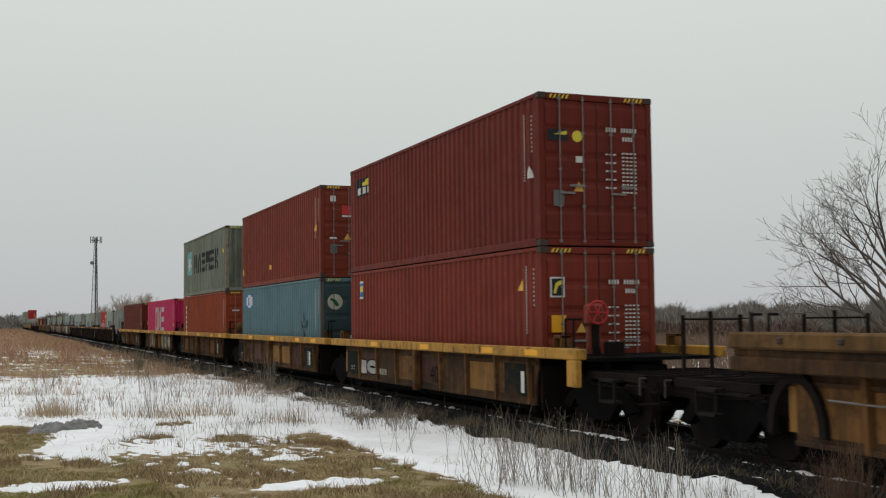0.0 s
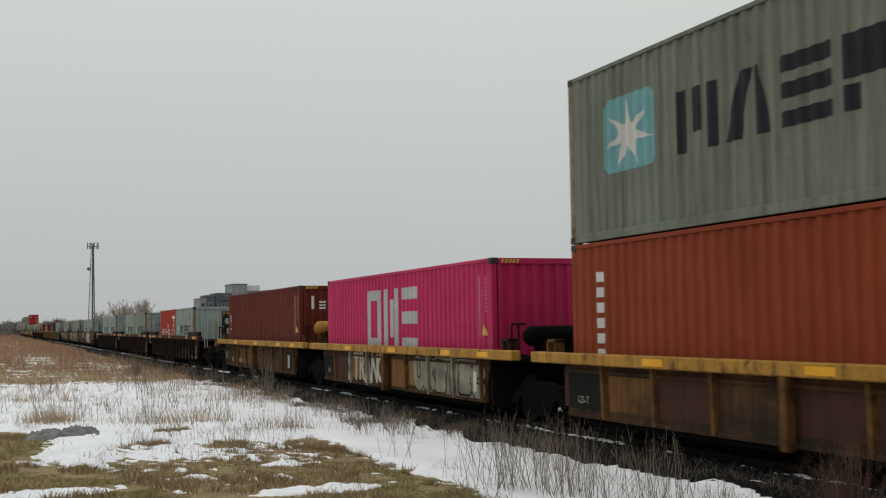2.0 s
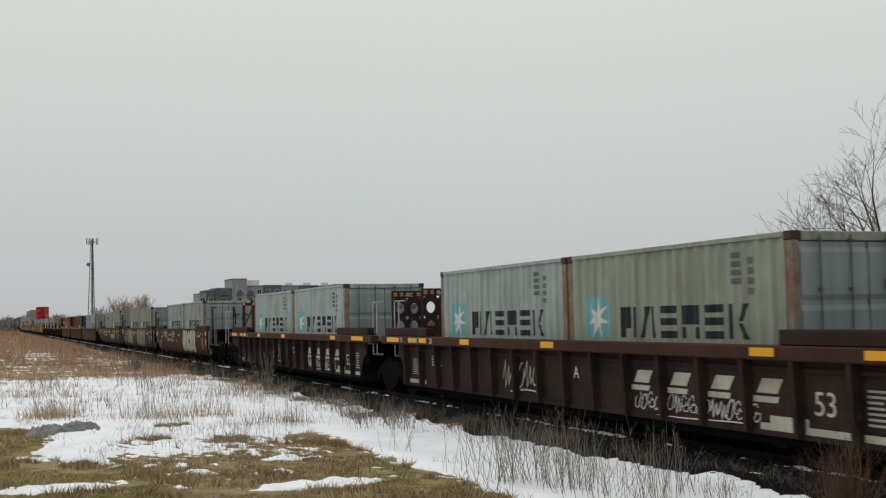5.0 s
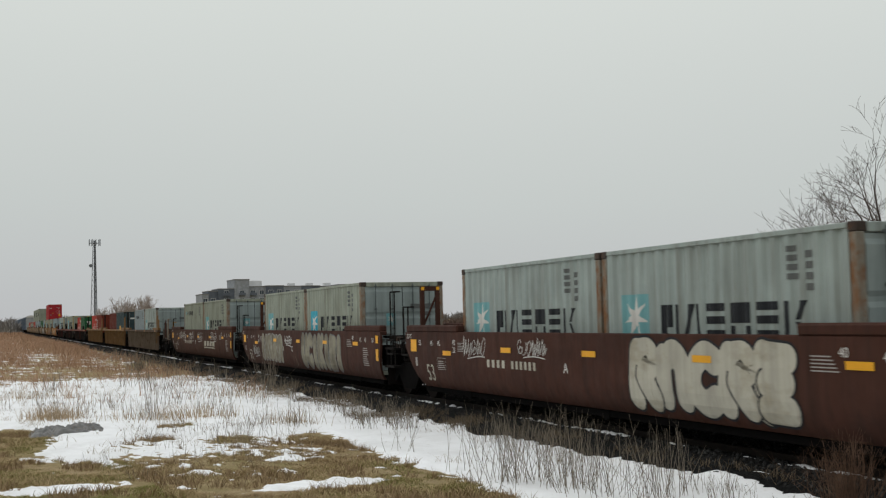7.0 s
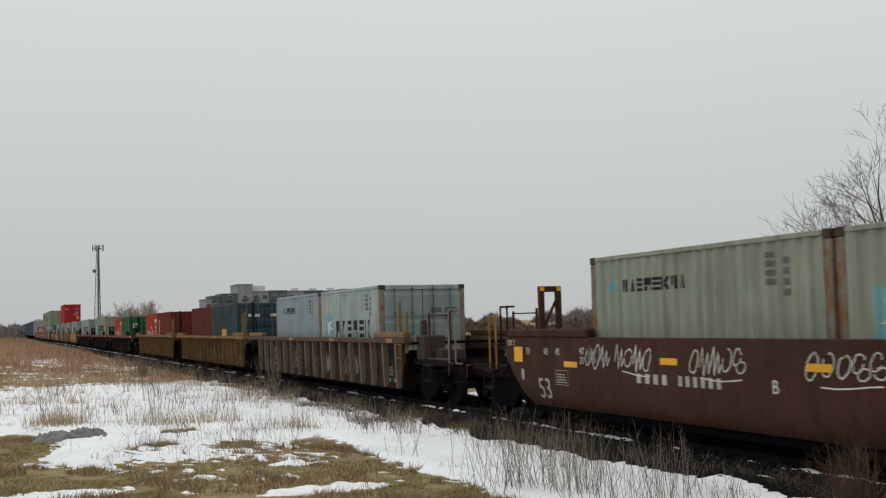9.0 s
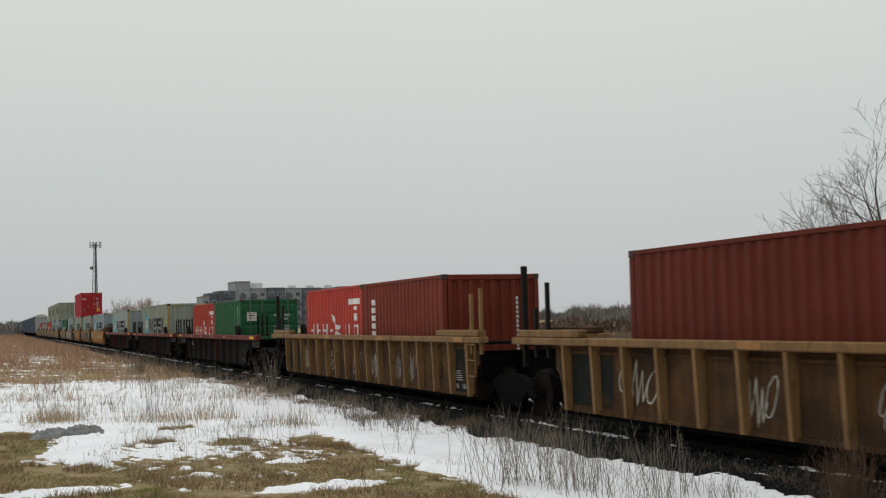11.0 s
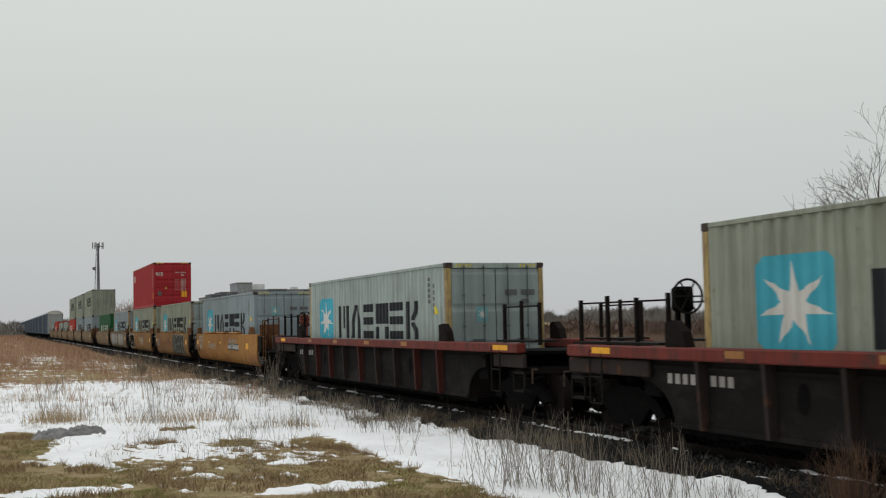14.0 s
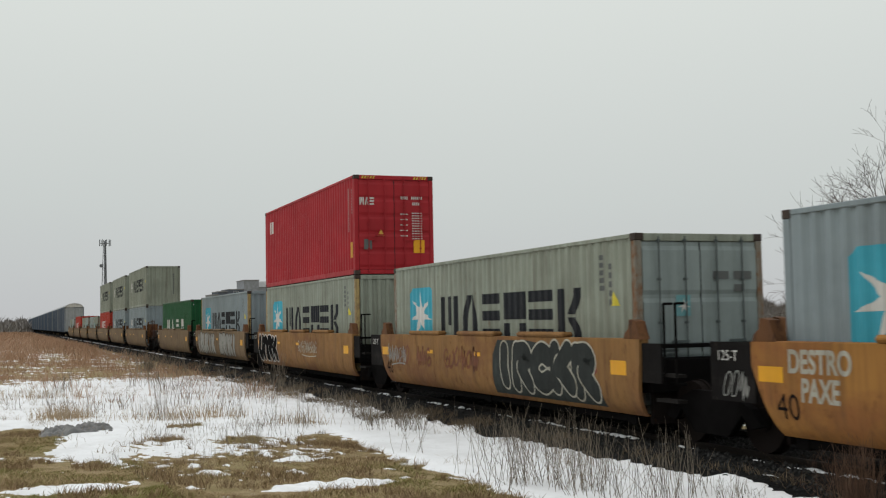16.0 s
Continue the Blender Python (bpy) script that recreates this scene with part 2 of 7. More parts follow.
# ---- mesh helpers ----
def place(name, me, mat, parent=None, label=""):
    ob = new(name, me)
    if not me.materials:
        me.materials.append(None)
    ob.material_slots[0].link = "OBJECT"
    ob.material_slots[0].material = mat
    ob.parent = parent
    return tagged(ob, label)


def finish(name, bm, smooth=False):
    me = bpy.data.meshes.new(name)
    bmesh.ops.recalc_face_normals(bm, faces=bm.faces)
    for fc in bm.faces:
        fc.smooth = smooth
    bm.to_mesh(me)
    bm.free()
    return me


def part(name, bm, mat, parent=None, label="", smooth=False):
    return place(name, finish(name, bm, smooth), mat, parent, label)


def box(bm, x0, x1, y0, y1, z0, z1, bev=0.0):
    vs = [bm.verts.new((x, y, z)) for x in (x0, x1) for y in (y0, y1) for z in (z0, z1)]
    fs = [bm.faces.new([vs[i] for i in f]) for f in ((0, 1, 3, 2), (4, 6, 7, 5), (0, 4, 5, 1), (2, 3, 7, 6), (0, 2, 6, 4), (1, 5, 7, 3))]
    if bev:
        es = list({e for f in fs for e in f.edges})
        bmesh.ops.bevel(bm, geom=es, offset=bev, segments=1, affect="EDGES")
    return bm


def boxes(*rows, bev=0.0):
    bm = bmesh.new()
    for r in rows:
        box(bm, *r, bev=bev)
    return bm


def tube(bm, a, b, r0, r1=None, n=6):
    a, b = Vector(a), Vector(b)
    r1 = r0 if r1 is None else r1
    d = (b - a).normalized()
    s = d.orthogonal().normalized()
    u = d.cross(s)
    rings = [[bm.verts.new(p + (s * math.cos(2 * math.pi * i / n) + u * math.sin(2 * math.pi * i / n)) * r) for i in range(n)] for p, r in ((a, r0), (b, r1))]
    for i in range(n):
        bm.faces.new((rings[0][i], rings[0][(i + 1) % n], rings[1][(i + 1) % n], rings[1][i]))
    if n > 2:
        bm.faces.new(rings[0][::-1])
        bm.faces.new(rings[1])
    return bm


def prism(bm, poly, y0, y1):
    """A plate with the outline poly in x and z, from y0 to y1."""
    a = [bm.verts.new((x, y0, z)) for x, z in poly]
    b = [bm.verts.new((x, y1, z)) for x, z in poly]
    bm.faces.new(a)
    bm.faces.new(b[::-1])
    for i in range(len(poly)):
        j = (i + 1) % len(poly)
        bm.faces.new((a[i], b[i], b[j], a[j]))
    return bm


CACHE = {}


def cached(key, make):
    if key not in CACHE:
        CACHE[key] = make()
    return CACHE[key]


# ---- containers: x from 0 (leading end) to -length, y across, z from the base up ----
WIDE = 2.438
PITCH = 0.278


def side_breaks(length):
    """Where the pressed side sheet bends: (x, depth) from the leading end back."""
    rows, x = [(-0.16, 0.0)], -0.16
    while x - PITCH > -length + 0.16:
        for step, d in ((0.075, 0.0), (0.066, 0.034), (0.071, 0.034), (0.066, 0.0)):
            x -= step
            rows.append((x, d))
    rows.append((-length + 0.16, 0.0))
    return rows


def corrugated(rows, put, z0, z1):
    bm = bmesh.new()
    lo = [bm.verts.new(put(a, d, z0)) for a, d in rows]
    hi = [bm.verts.new(put(a, d, z1)) for a, d in rows]
    for i in range(len(rows) - 1):
        bm.faces.new((lo[i], lo[i + 1], hi[i + 1], hi[i]))
    return bm


def end_breaks():
    rows, y = [(-WIDE / 2 + 0.15, 0.0)], -WIDE / 2 + 0.15
    while y + 0.27 < WIDE / 2 - 0.14:
        for step, d in ((0.095, 0.0), (0.03, 0.045), (0.11, 0.045), (0.03, 0.0)):
            y += step
            rows.append((y, d))
    rows.append((WIDE / 2 - 0.15, 0.0))
    return rows


def clip(poly, lo, hi):
    """The piece of a convex outline between two u values."""
    for k, keep in ((lo, 1), (hi, -1)):
        out = []
        for i, p in enumerate(poly):
            q = poly[(i + 1) % len(poly)]
            ip, iq = (p[0] - k) * keep >= 0, (q[0] - k) * keep >= 0
            if ip:
                out.append(p)
            if ip != iq:
                f = (k - p[0]) / (q[0] - p[0])
                out.append((k, p[1] + f * (q[1] - p[1])))
        poly = out
        if len(poly) < 3:
            return []
    return poly


def marking(name, polys, mat, parent, rows, put, u0=0.0, lift=0.004):
    """Paint laid over a pressed sheet: convex outlines (u, v), cut where the sheet bends."""
    bm = bmesh.new()
    for poly in polys:
        for (xa, da), (xb, db) in zip(rows, rows[1:]):
            ua, ub = sorted((xa - u0, xb - u0))
            dda, ddb = (da, db) if xa < xb else (db, da)
            if ub - ua < 1e-6:
                continue
            piece = clip(poly, ua, ub)
            if len(piece) > 2:
                vs = [bm.verts.new(put(u + u0, dda + (ddb - dda) * (u - ua) / (ub - ua) - lift, v)) for u, v in piece]
                try:
                    bm.faces.new(vs)
                except ValueError:
                    pass
    bmesh.ops.remove_doubles(bm, verts=bm.verts, dist=0.0004)
    ob = part(name, bm, mat, parent)
    return tagged(ob, kind="stuff") if name.endswith(("marking", "flag_shape")) else ob


def rect(u0, v0, u1, v1):
    return [(u0, v0), (u1, v0), (u1, v1), (u0, v1)]


def star(cx, cy, r, wide=1.0, n=7):
    out = []
    for i in range(n):
        a = math.pi / 2 + 2 * math.pi * i / n
        p = [(cx, cy)]
        for da, rr in ((-math.pi / n, 0.33 * r), (0, r), (math.pi / n, 0.33 * r)):
            p.append((cx + math.cos(a + da) * rr * wide, cy + math.sin(a + da) * rr))
        out.append([p[0], p[1], p[2]])
        out.append([p[0], p[2], p[3]])
    return out


def brand_blocks(u0, v0, u1, v1, n, gap=0.16):
    """A trade mark as a row of plain shapes: pairs of uprights, stacked bars, a wedge, a split block."""
    out, w, h = [], (u1 - u0) / n, v1 - v0
    for i in range(n):
        a, b = u0 + i * w, u0 + (i + 1 - gap) * w
        d = b - a
        kind = (0, 1, 2, 3, 2, 4)[i % 6]
        if kind == 0:
            out.append([rect(a, v0, a + d * 0.26, v1), rect(a + d * 0.38, v0 + h * 0.3, a + d * 0.62, v1), rect(b - d * 0.26, v0, b, v1)])
        elif kind == 1:
            out.append([[(a, v0), (a + d * 0.34, v0), (a + d * 0.62, v1), (a + d * 0.34, v1)], [(b - d * 0.30, v0), (b, v0), (b - d * 0.24, v1), (b - d * 0.34, v1)]])
        elif kind == 2:
            out.append([rect(a, v1 - h * 0.23, b, v1), rect(a, v0 + h * 0.40, b, v0 + h * 0.62), rect(a, v0, b, v0 + h * 0.22)])
        elif kind == 3:
            out.append([rect(a, v0 + h * 0.42, b, v1), rect(a, v0, a + d * 0.3, v0 + h * 0.34), rect(b - d * 0.3, v0, b, v0 + h * 0.34)])
        else:
            out.append([rect(a, v0, a + d * 0.28, v1), [(a + d * 0.45, v0 + h * 0.5), (a + d * 0.75, v0 + h * 0.5), (b, v1), (b - d * 0.3, v1)], [(b - d * 0.3, v0), (b, v0), (a + d * 0.75, v0 + h * 0.44), (a + d * 0.45, v0 + h * 0.44)]])
    return [[p] for g in out for p in g]


def bars(u0, v0, u1, v1, n, gap=0.35):
    h = (v1 - v0) / n
    return [rect(u0, v0 + i * h, u1 - (i * 0.37 % 0.3) * (u1 - u0), v0 + (i + 1 - gap) * h) for i in range(n)]


def upright_bars(u0, v0, u1, v1, n, gap=0.3):
    h = (v1 - v0) / n
    return [rect(u0, v0 + i * h, u1, v0 + (i + 1 - gap) * h) for i in range(n)]


def triangle(u, v, s):
    return [[(u - s, v - s * 0.8), (u + s, v - s * 0.8), (u, v + s * 0.9)]]


class Box:
    """One freight container with its parts."""

    def __init__(self, label, mat, length=12.192, high=2.896, doors=False, door_mat=None, post=None, castings=None):
        self.length, self.high, self.layer = length, high, 0.003
        thing = self.thing = new("shipping_container")
        tagged(thing, label, "shipping container", "containers on the train")
        post, castings = post or mat, castings or CASTING
        L, H, w = length, high, WIDE / 2
        self.rows, self.ends = side_breaks(L), end_breaks()
        self.put_side = lambda x, d, z: (x, -(w - 0.014 - d), z)
        self.put_far = lambda x, d, z: (x, (w - 0.014 - d), z)
        self.put_end = lambda y, d, z: (-0.02 - d, y, z)
        self.put_back = lambda y, d, z: (-L + 0.02 + d, y, z)
        place("side_panel", cached(("side", L, H), lambda: finish("side_panel", corrugated(self.rows, self.put_side, 0.14, H - 0.06))), mat, thing)
        place("side_panel", cached(("far", L, H), lambda: finish("side_panel", corrugated(self.rows, self.put_far, 0.14, H - 0.06))), mat, thing)
        place("end_panel", cached(("back", L, H), lambda: finish("end_panel", corrugated(self.ends, self.put_back, 0.15, H - 0.1))), mat, thing)
        place("roof_panel", cached(("roof", L, H), lambda: finish("roof_panel", boxes((-L + 0.1, -0.1, -w + 0.05, w - 0.05, H - 0.05, H - 0.02)))), mat, thing)
        place("floor_frame", cached(("floor", L, H), lambda: finish("floor_frame", boxes((-L + 0.05, -0.05, -w + 0.06, w - 0.06, 0.03, 0.16)))), BLACK, thing)
        for sgn in (-1, 1):
            ya, yb = sorted((sgn * w, sgn * (w - 0.05)))
            place("top_rail", cached(("tr", L, H, sgn), lambda: finish("top_rail", boxes((-L + 0.17, -0.17, ya, yb, H - 0.075, H - 0.005), bev=0.008))), mat, thing)
            place("bottom_rail", cached(("br", L, H, sgn), lambda: finish("bottom_rail", boxes((-L + 0.17, -0.17, ya, yb, 0.01, 0.15), bev=0.008))), mat, thing)
            for fr in (0, 1):
                xa, xb = ((-0.15, 0.0), (-L, -L + 0.15))[fr]
                yc, yd = sorted((sgn * w, sgn * (w - 0.13)))
                place("corner_post", cached(("post", L, H, sgn, fr), lambda: finish("corner_post", boxes((xa + 0.004, xb - 0.004, yc + 0.004, yd - 0.004, 0.12, H - 0.12), bev=0.012))), post, thing)
                for top in (0, 1):
                    z0 = (0.0, H - 0.118)[top]
                    ye, yf = sorted((sgn * (w + 0.003), sgn * (w - 0.162)))

                    def cast(xa=xa, xb=xb, ye=ye, yf=yf, z0=z0, sgn=sgn, fr=fr):
                        bm = boxes((xa - 0.014 * (1 - fr), xb + 0.014 * fr, ye, yf, z0, z0 + 0.118), bev=0.01)
                        return finish("corner_casting", bm)
                    place("corner_casting", cached(("cast", L, H, sgn, fr, top), cast), castings, thing)
        if not doors:
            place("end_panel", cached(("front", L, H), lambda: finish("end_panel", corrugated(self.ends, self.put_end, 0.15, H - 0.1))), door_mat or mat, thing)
            place("end_header", cached(("eh", H), lambda: finish("end_header", boxes((-0.1, -0.003, -w + 0.16, w - 0.16, H - 0.13, H - 0.005), bev=0.01))), mat, thing)
            place("end_sill", cached("es", lambda: finish("end_sill", boxes((-0.1, -0.003, -w + 0.16, w - 0.16, 0.01, 0.16), bev=0.01))), mat, thing)
            self.ends_used = self.ends
        else:
            self.ends_used = [(-w + 0.13, 0.0), (w - 0.13, 0.0)]
            place("end_header", cached(("dh", H), lambda: finish("end_header", boxes((-0.1, -0.003, -w + 0.16, w - 0.16, H - 0.13, H - 0.005), bev=0.01))), mat, thing)
            place("end_sill", cached("ds", lambda: finish("end_sill", boxes((-0.1, -0.003, -w + 0.16, w - 0.16, 0.01, 0.13), bev=0.01))), mat, thing)
            for sgn in (-1, 1):
                a, b = sorted((sgn * 0.012, sgn * (w - 0.135)))

                def leaf(a=a, b=b):
                    n = 5 if door_mat is not DOORGREY and door_mat is not BLUEGREY else 3
                    hh = (H - 0.36) / n
                    prof = [(-0.07, 0.14), (-0.03, 0.14)]
                    for i in range(n):
                        za = 0.18 + i * hh
                        prof += [(-0.03, za + 0.03), (-0.008, za + 0.10), (-0.008, za + hh - 0.10), (-0.03, za + hh - 0.03)]
                    prof += [(-0.03, H - 0.14), (-0.07, H - 0.14)]
                    bm = bmesh.new()
                    left = [bm.verts.new((x, a, z)) for x, z in prof]
                    right = [bm.verts.new((x, b, z)) for x, z in prof]
                    for k in range(len(prof)):
                        q = (k + 1) % len(prof)
                        bm.faces.new((left[k], left[q], right[q], right[k]))
                    bm.faces.new(left)
                    bm.faces.new(right[::-1])
                    return finish("door", bm)
                door = place("door", cached(("door", H, sgn, door_mat is DOORGREY or door_mat is BLUEGREY), leaf), door_mat or mat, thing)
                for f in (0.27, 0.73):
                    y = a + (b - a) * f

                    def bar(y=y):
                        bm = bmesh.new()
                        tube(bm, (0.022, y, 0.06), (0.022, y, H - 0.05), 0.012, n=6)
                        for z in (0.1, 0.75, H * 0.5, H - 0.75, H - 0.12):
                            box(bm, -0.01, 0.026, y - 0.03, y + 0.03, z - 0.02, z + 0.02)
                        box(bm, 0.02, 0.045, y - 0.02, y + 0.30 * (1 if f < 0.5 else -1), 0.98, 1.02) if f < 0.5 else box(bm, 0.02, 0.045, y - 0.30, y + 0.02, 1.12, 1.16)
                        return finish("locking_bar", bm)
                    # Light grey on red and green doors: the bars' highlights are put into the colour.
                    place("locking_bar", cached(("bar", H, sgn, f), bar), GREYROD if door_mat is None else (STEELBAR if door_mat is DOORGREY else GREYROD if door_mat in (BLUEGREY, GREEN) else door_mat), door)
            place("door_gasket", cached(("gasket", H), lambda: finish("door_gasket", boxes((-0.06, -0.022, -0.011, 0.011, 0.15, H - 0.15)))), INK, thing)

    def side(self, name, polys, mat):
        for group in (polys if polys and isinstance(polys[0][0], list) else [polys]):
            marking(name, group, mat, self.thing, self.rows, self.put_side, -self.length, self.layer)
        self.layer += 0.0012
        return self

    def front(self, name, polys, mat):
        """Outlines in (y from the near edge, z)."""
        self.layer += 0.0012
        lift = self.layer
        put = (lambda y, d, z: (-0.02 - d, y, z)) if len(self.ends_used) > 2 else (lambda y, d, z: (-0.004 - d, y, z))
        for group in (polys if polys and isinstance(polys[0][0], list) else [polys]):
            marking(name, group, mat, self.thing, self.ends_used, put, -WIDE / 2, lift)
        return self

    def stripes(self):
        H = self.high
        for k in (0.22, 1.82):
            self.thing_stripe(k, H)
        return self

    def thing_stripe(self, k, H):
        bm = bmesh.new()
        for i in range(5):
            y = -WIDE / 2 + k + i * 0.085
            bm.faces.new([bm.verts.new(p) for p in ((0.002, y, H - 0.105), (0.002, y + 0.04, H - 0.105), (0.002, y + 0.075, H - 0.03), (0.002, y + 0.035, H - 0.03))])
        part("hazard_stripe", bm, YELLOWMARK, self.thing)

    def ids(self, mat=MARKDIM):
        """Unreadable numbers: upright lines by the leading end of the side."""
        L = self.length
        self.side("number_marking", upright_bars(L - 0.70, self.high * 0.44, L - 0.67, self.high * 0.89, 24, 0.35) + upright_bars(L - 0.40, self.high * 0.62, L - 0.372, self.high * 0.88, 9, 0.5), mat)
        return self

    def door_ids(self, mat=WHITE):
        H = self.high
        row = lambda u, v, n, h: [rect(u + i * 0.06, v, u + i * 0.06 + 0.035, v + h) for i in range(n)]
        self.front("number_marking", row(1.42, H - 0.70, 4, 0.085) + row(1.75, H - 0.70, 6, 0.085) + row(1.78, H - 0.87, 4, 0.085) + sum(([rect(u + k * 0.085, v, u + k * 0.085 + 0.06, v + 0.03) for k in range(3 if u < 1.7 else 4)] for u, v in [(1.40, H - 1.15 - i * 0.16) for i in range(5)] + [(1.76, H - 1.12 - i * 0.075) for i in range(11)]), []), mat)
        return self


# ---- well cars: x = 0 where the leading end of the load stands, z = 0 on the rail ----
SKIN = ((1.7, 0.0), (1.25, 0.0), (0.95, 0.002), (0.78, 0.014), (0.62, 0.042), (0.50, 0.085), (0.42, 0.132), (0.36, 0.185))


def tuck(z):
    """How far the pressed skin of a smooth car lies in at height z."""
    for (za, a), (zb, b) in zip(SKIN, SKIN[1:]):
        if z >= zb:
            return a + (b - a) * (za - min(z, za)) / (za - zb)
    return SKIN[-1][1]


def lay_on(bm, y):
    """Lets paint on a smooth car follow its skin."""
    if -1.50 < y < -1.45:
        for z, _ in SKIN[1:]:
            bmesh.ops.bisect_plane(bm, geom=bm.verts[:] + bm.edges[:] + bm.faces[:], plane_co=(0, 0, z), plane_no=(0, 0, 1))
        for v in bm.verts:
            v.co.y += tuck(v.co.z)
    return bm


def text_bm(words, x, z, size, y, shear=0.0, squeeze=1.0, fat=0.0):
    cu = bpy.data.curves.new("lettering", "FONT")
    cu.body, cu.size, cu.shear, cu.offset = words, size, shear, fat
    ob = bpy.data.objects.new("lettering", cu)
    me = bpy.data.meshes.new_from_object(ob)
    bpy.data.objects.remove(ob)
    bm = bmesh.new()
    bm.from_mesh(me)
    for v in bm.verts:
        v.co = Vector((x + v.co.x * squeeze, y, z + v.co.y))
    return lay_on(bm, y)


def flat(polys, y):
    bm = bmesh.new()
    for p in polys:
        bm.faces.new([bm.verts.new((u, y, v)) for u, v in p])
    bmesh.ops.remove_doubles(bm, verts=bm.verts, dist=0.0004)
    return lay_on(bm, y)


def reflectors(parent, rects, y):
    for r in rects:
        part("reflector", flat([r], y), REFLECT, parent)


def ribbon(pts, w):
    out = []
    for (a, b), (c, d) in zip(pts, pts[1:]):
        n = math.hypot(c - a, d - b) or 1
        px, pz = -(d - b) / n * w / 2, (c - a) / n * w / 2
        out.append([(a + px, b + pz), (a - px, b - pz), (c - px, d - pz), (c + px, d + pz)])
    return out


GLYPHS = [
    [[(0.92, 0.88), (0.5, 1.0), (0.1, 0.72), (0.1, 0.28), (0.5, 0.0), (0.92, 0.12)]],
    [[(0.08, 1.0), (0.1, 0.3), (0.5, 0.0), (0.9, 0.3), (0.92, 1.0)]],
    [[(0.1, 0.0), (0.1, 1.0)], [(0.85, 1.0), (0.3, 0.5)], [(0.35, 0.55), (0.95, 0.0)]],
    [[(0.5, 1.0), (0.48, 0.5), (0.55, 0.0)]],
    [[(0.12, 0.0), (0.1, 1.0)], [(0.2, 0.97), (0.88, 0.93)], [(0.2, 0.5), (0.8, 0.52)], [(0.2, 0.05), (0.9, 0.04)]],
    [[(0.1, 0.0), (0.08, 0.9)], [(0.1, 0.75), (0.5, 1.0), (0.9, 0.72), (0.94, 0.0)]],
    [[(0.1, 0.0), (0.1, 1.0)], [(0.2, 0.98), (0.62, 1.0), (0.85, 0.78), (0.55, 0.55)], [(0.45, 0.5), (0.95, 0.0)]],
]


def rounded(pts):
    """A polyline with its corners drawn out into a curve."""
    out = []
    for i in range(len(pts) - 1):
        p0, p1, p2, p3 = pts[max(i - 1, 0)], pts[i], pts[i + 1], pts[min(i + 2, len(pts) - 1)]
        for k in range(6):
            t = k / 6
            out.append(tuple(0.5 * (2 * b + (c - a) * t + (2 * a - 5 * b + 4 * c - d) * t * t + (3 * b - a - 3 * c + d) * t ** 3) for a, b, c, d in zip(p0, p1, p2, p3)))
    return out + [pts[-1]]


def fat_line(pts, w):
    """One broad sprayed stroke with round ends, as a strip of quads and two caps."""
    left, right = [], []
    for i, (x, z) in enumerate(pts):
        a, b = pts[max(i - 1, 0)], pts[min(i + 1, len(pts) - 1)]
        n = math.hypot(b[0] - a[0], b[1] - a[1]) or 1
        nx, nz = -(b[1] - a[1]) / n * w / 2, (b[0] - a[0]) / n * w / 2
        left.append((x + nx, z + nz))
        right.append((x - nx, z - nz))
    polys = [[left[i], right[i], right[i + 1], left[i + 1]] for i in range(len(pts) - 1)]
    for (x, z), (ex, ez) in ((pts[0], pts[1]), (pts[-1], pts[-2])):
        a0 = math.atan2(z - ez, x - ex)
        polys.append([(x + w / 2 * math.cos(a0 - 1.571 + 3.1416 * k / 8), z + w / 2 * math.sin(a0 - 1.571 + 3.1416 * k / 8)) for k in range(9)])
    return polys


def graffiti(parent, u0, u1, v0, v1, y, fill, n, seed, line=INK, outline=True):
    """Sprayed bubble letters that cannot be read: broad round-ended strokes over a darker edge."""
    rnd = random.Random(seed)
    cell = (u1 - u0) / n
    last = -1
    for i in range(n):
        kind = rnd.choice([k for k in range(len(GLYPHS)) if k != last])
        last = kind
        w = min(0.34 * (v1 - v0), cell * 0.56) * rnd.uniform(0.95, 1.1)
        lo, hi = v0 + w / 2 + rnd.uniform(0, 0.06), v1 - w / 2 - rnd.uniform(0, 0.08)
        a, b = u0 + i * cell + w * 0.26, u0 + (i + 1) * cell - w * 0.18
        skew = rnd.uniform(-0.05, 0.10)
        for k, stroke in enumerate(GLYPHS[kind]):
            pts = rounded([(a + (b - a) * p[0] + skew * (p[1] - 0.5), lo + (hi - lo) * p[1]) for p in stroke])
            d = 0.0004 * i + 0.0008 * k
            if outline:
                part("sprayed_outline", flat(fat_line(pts, w + 0.07), y - 0.002 - d), line, parent)
            part("sprayed_shape", flat(fat_line(pts, w), y - 0.003 - d), fill, parent)


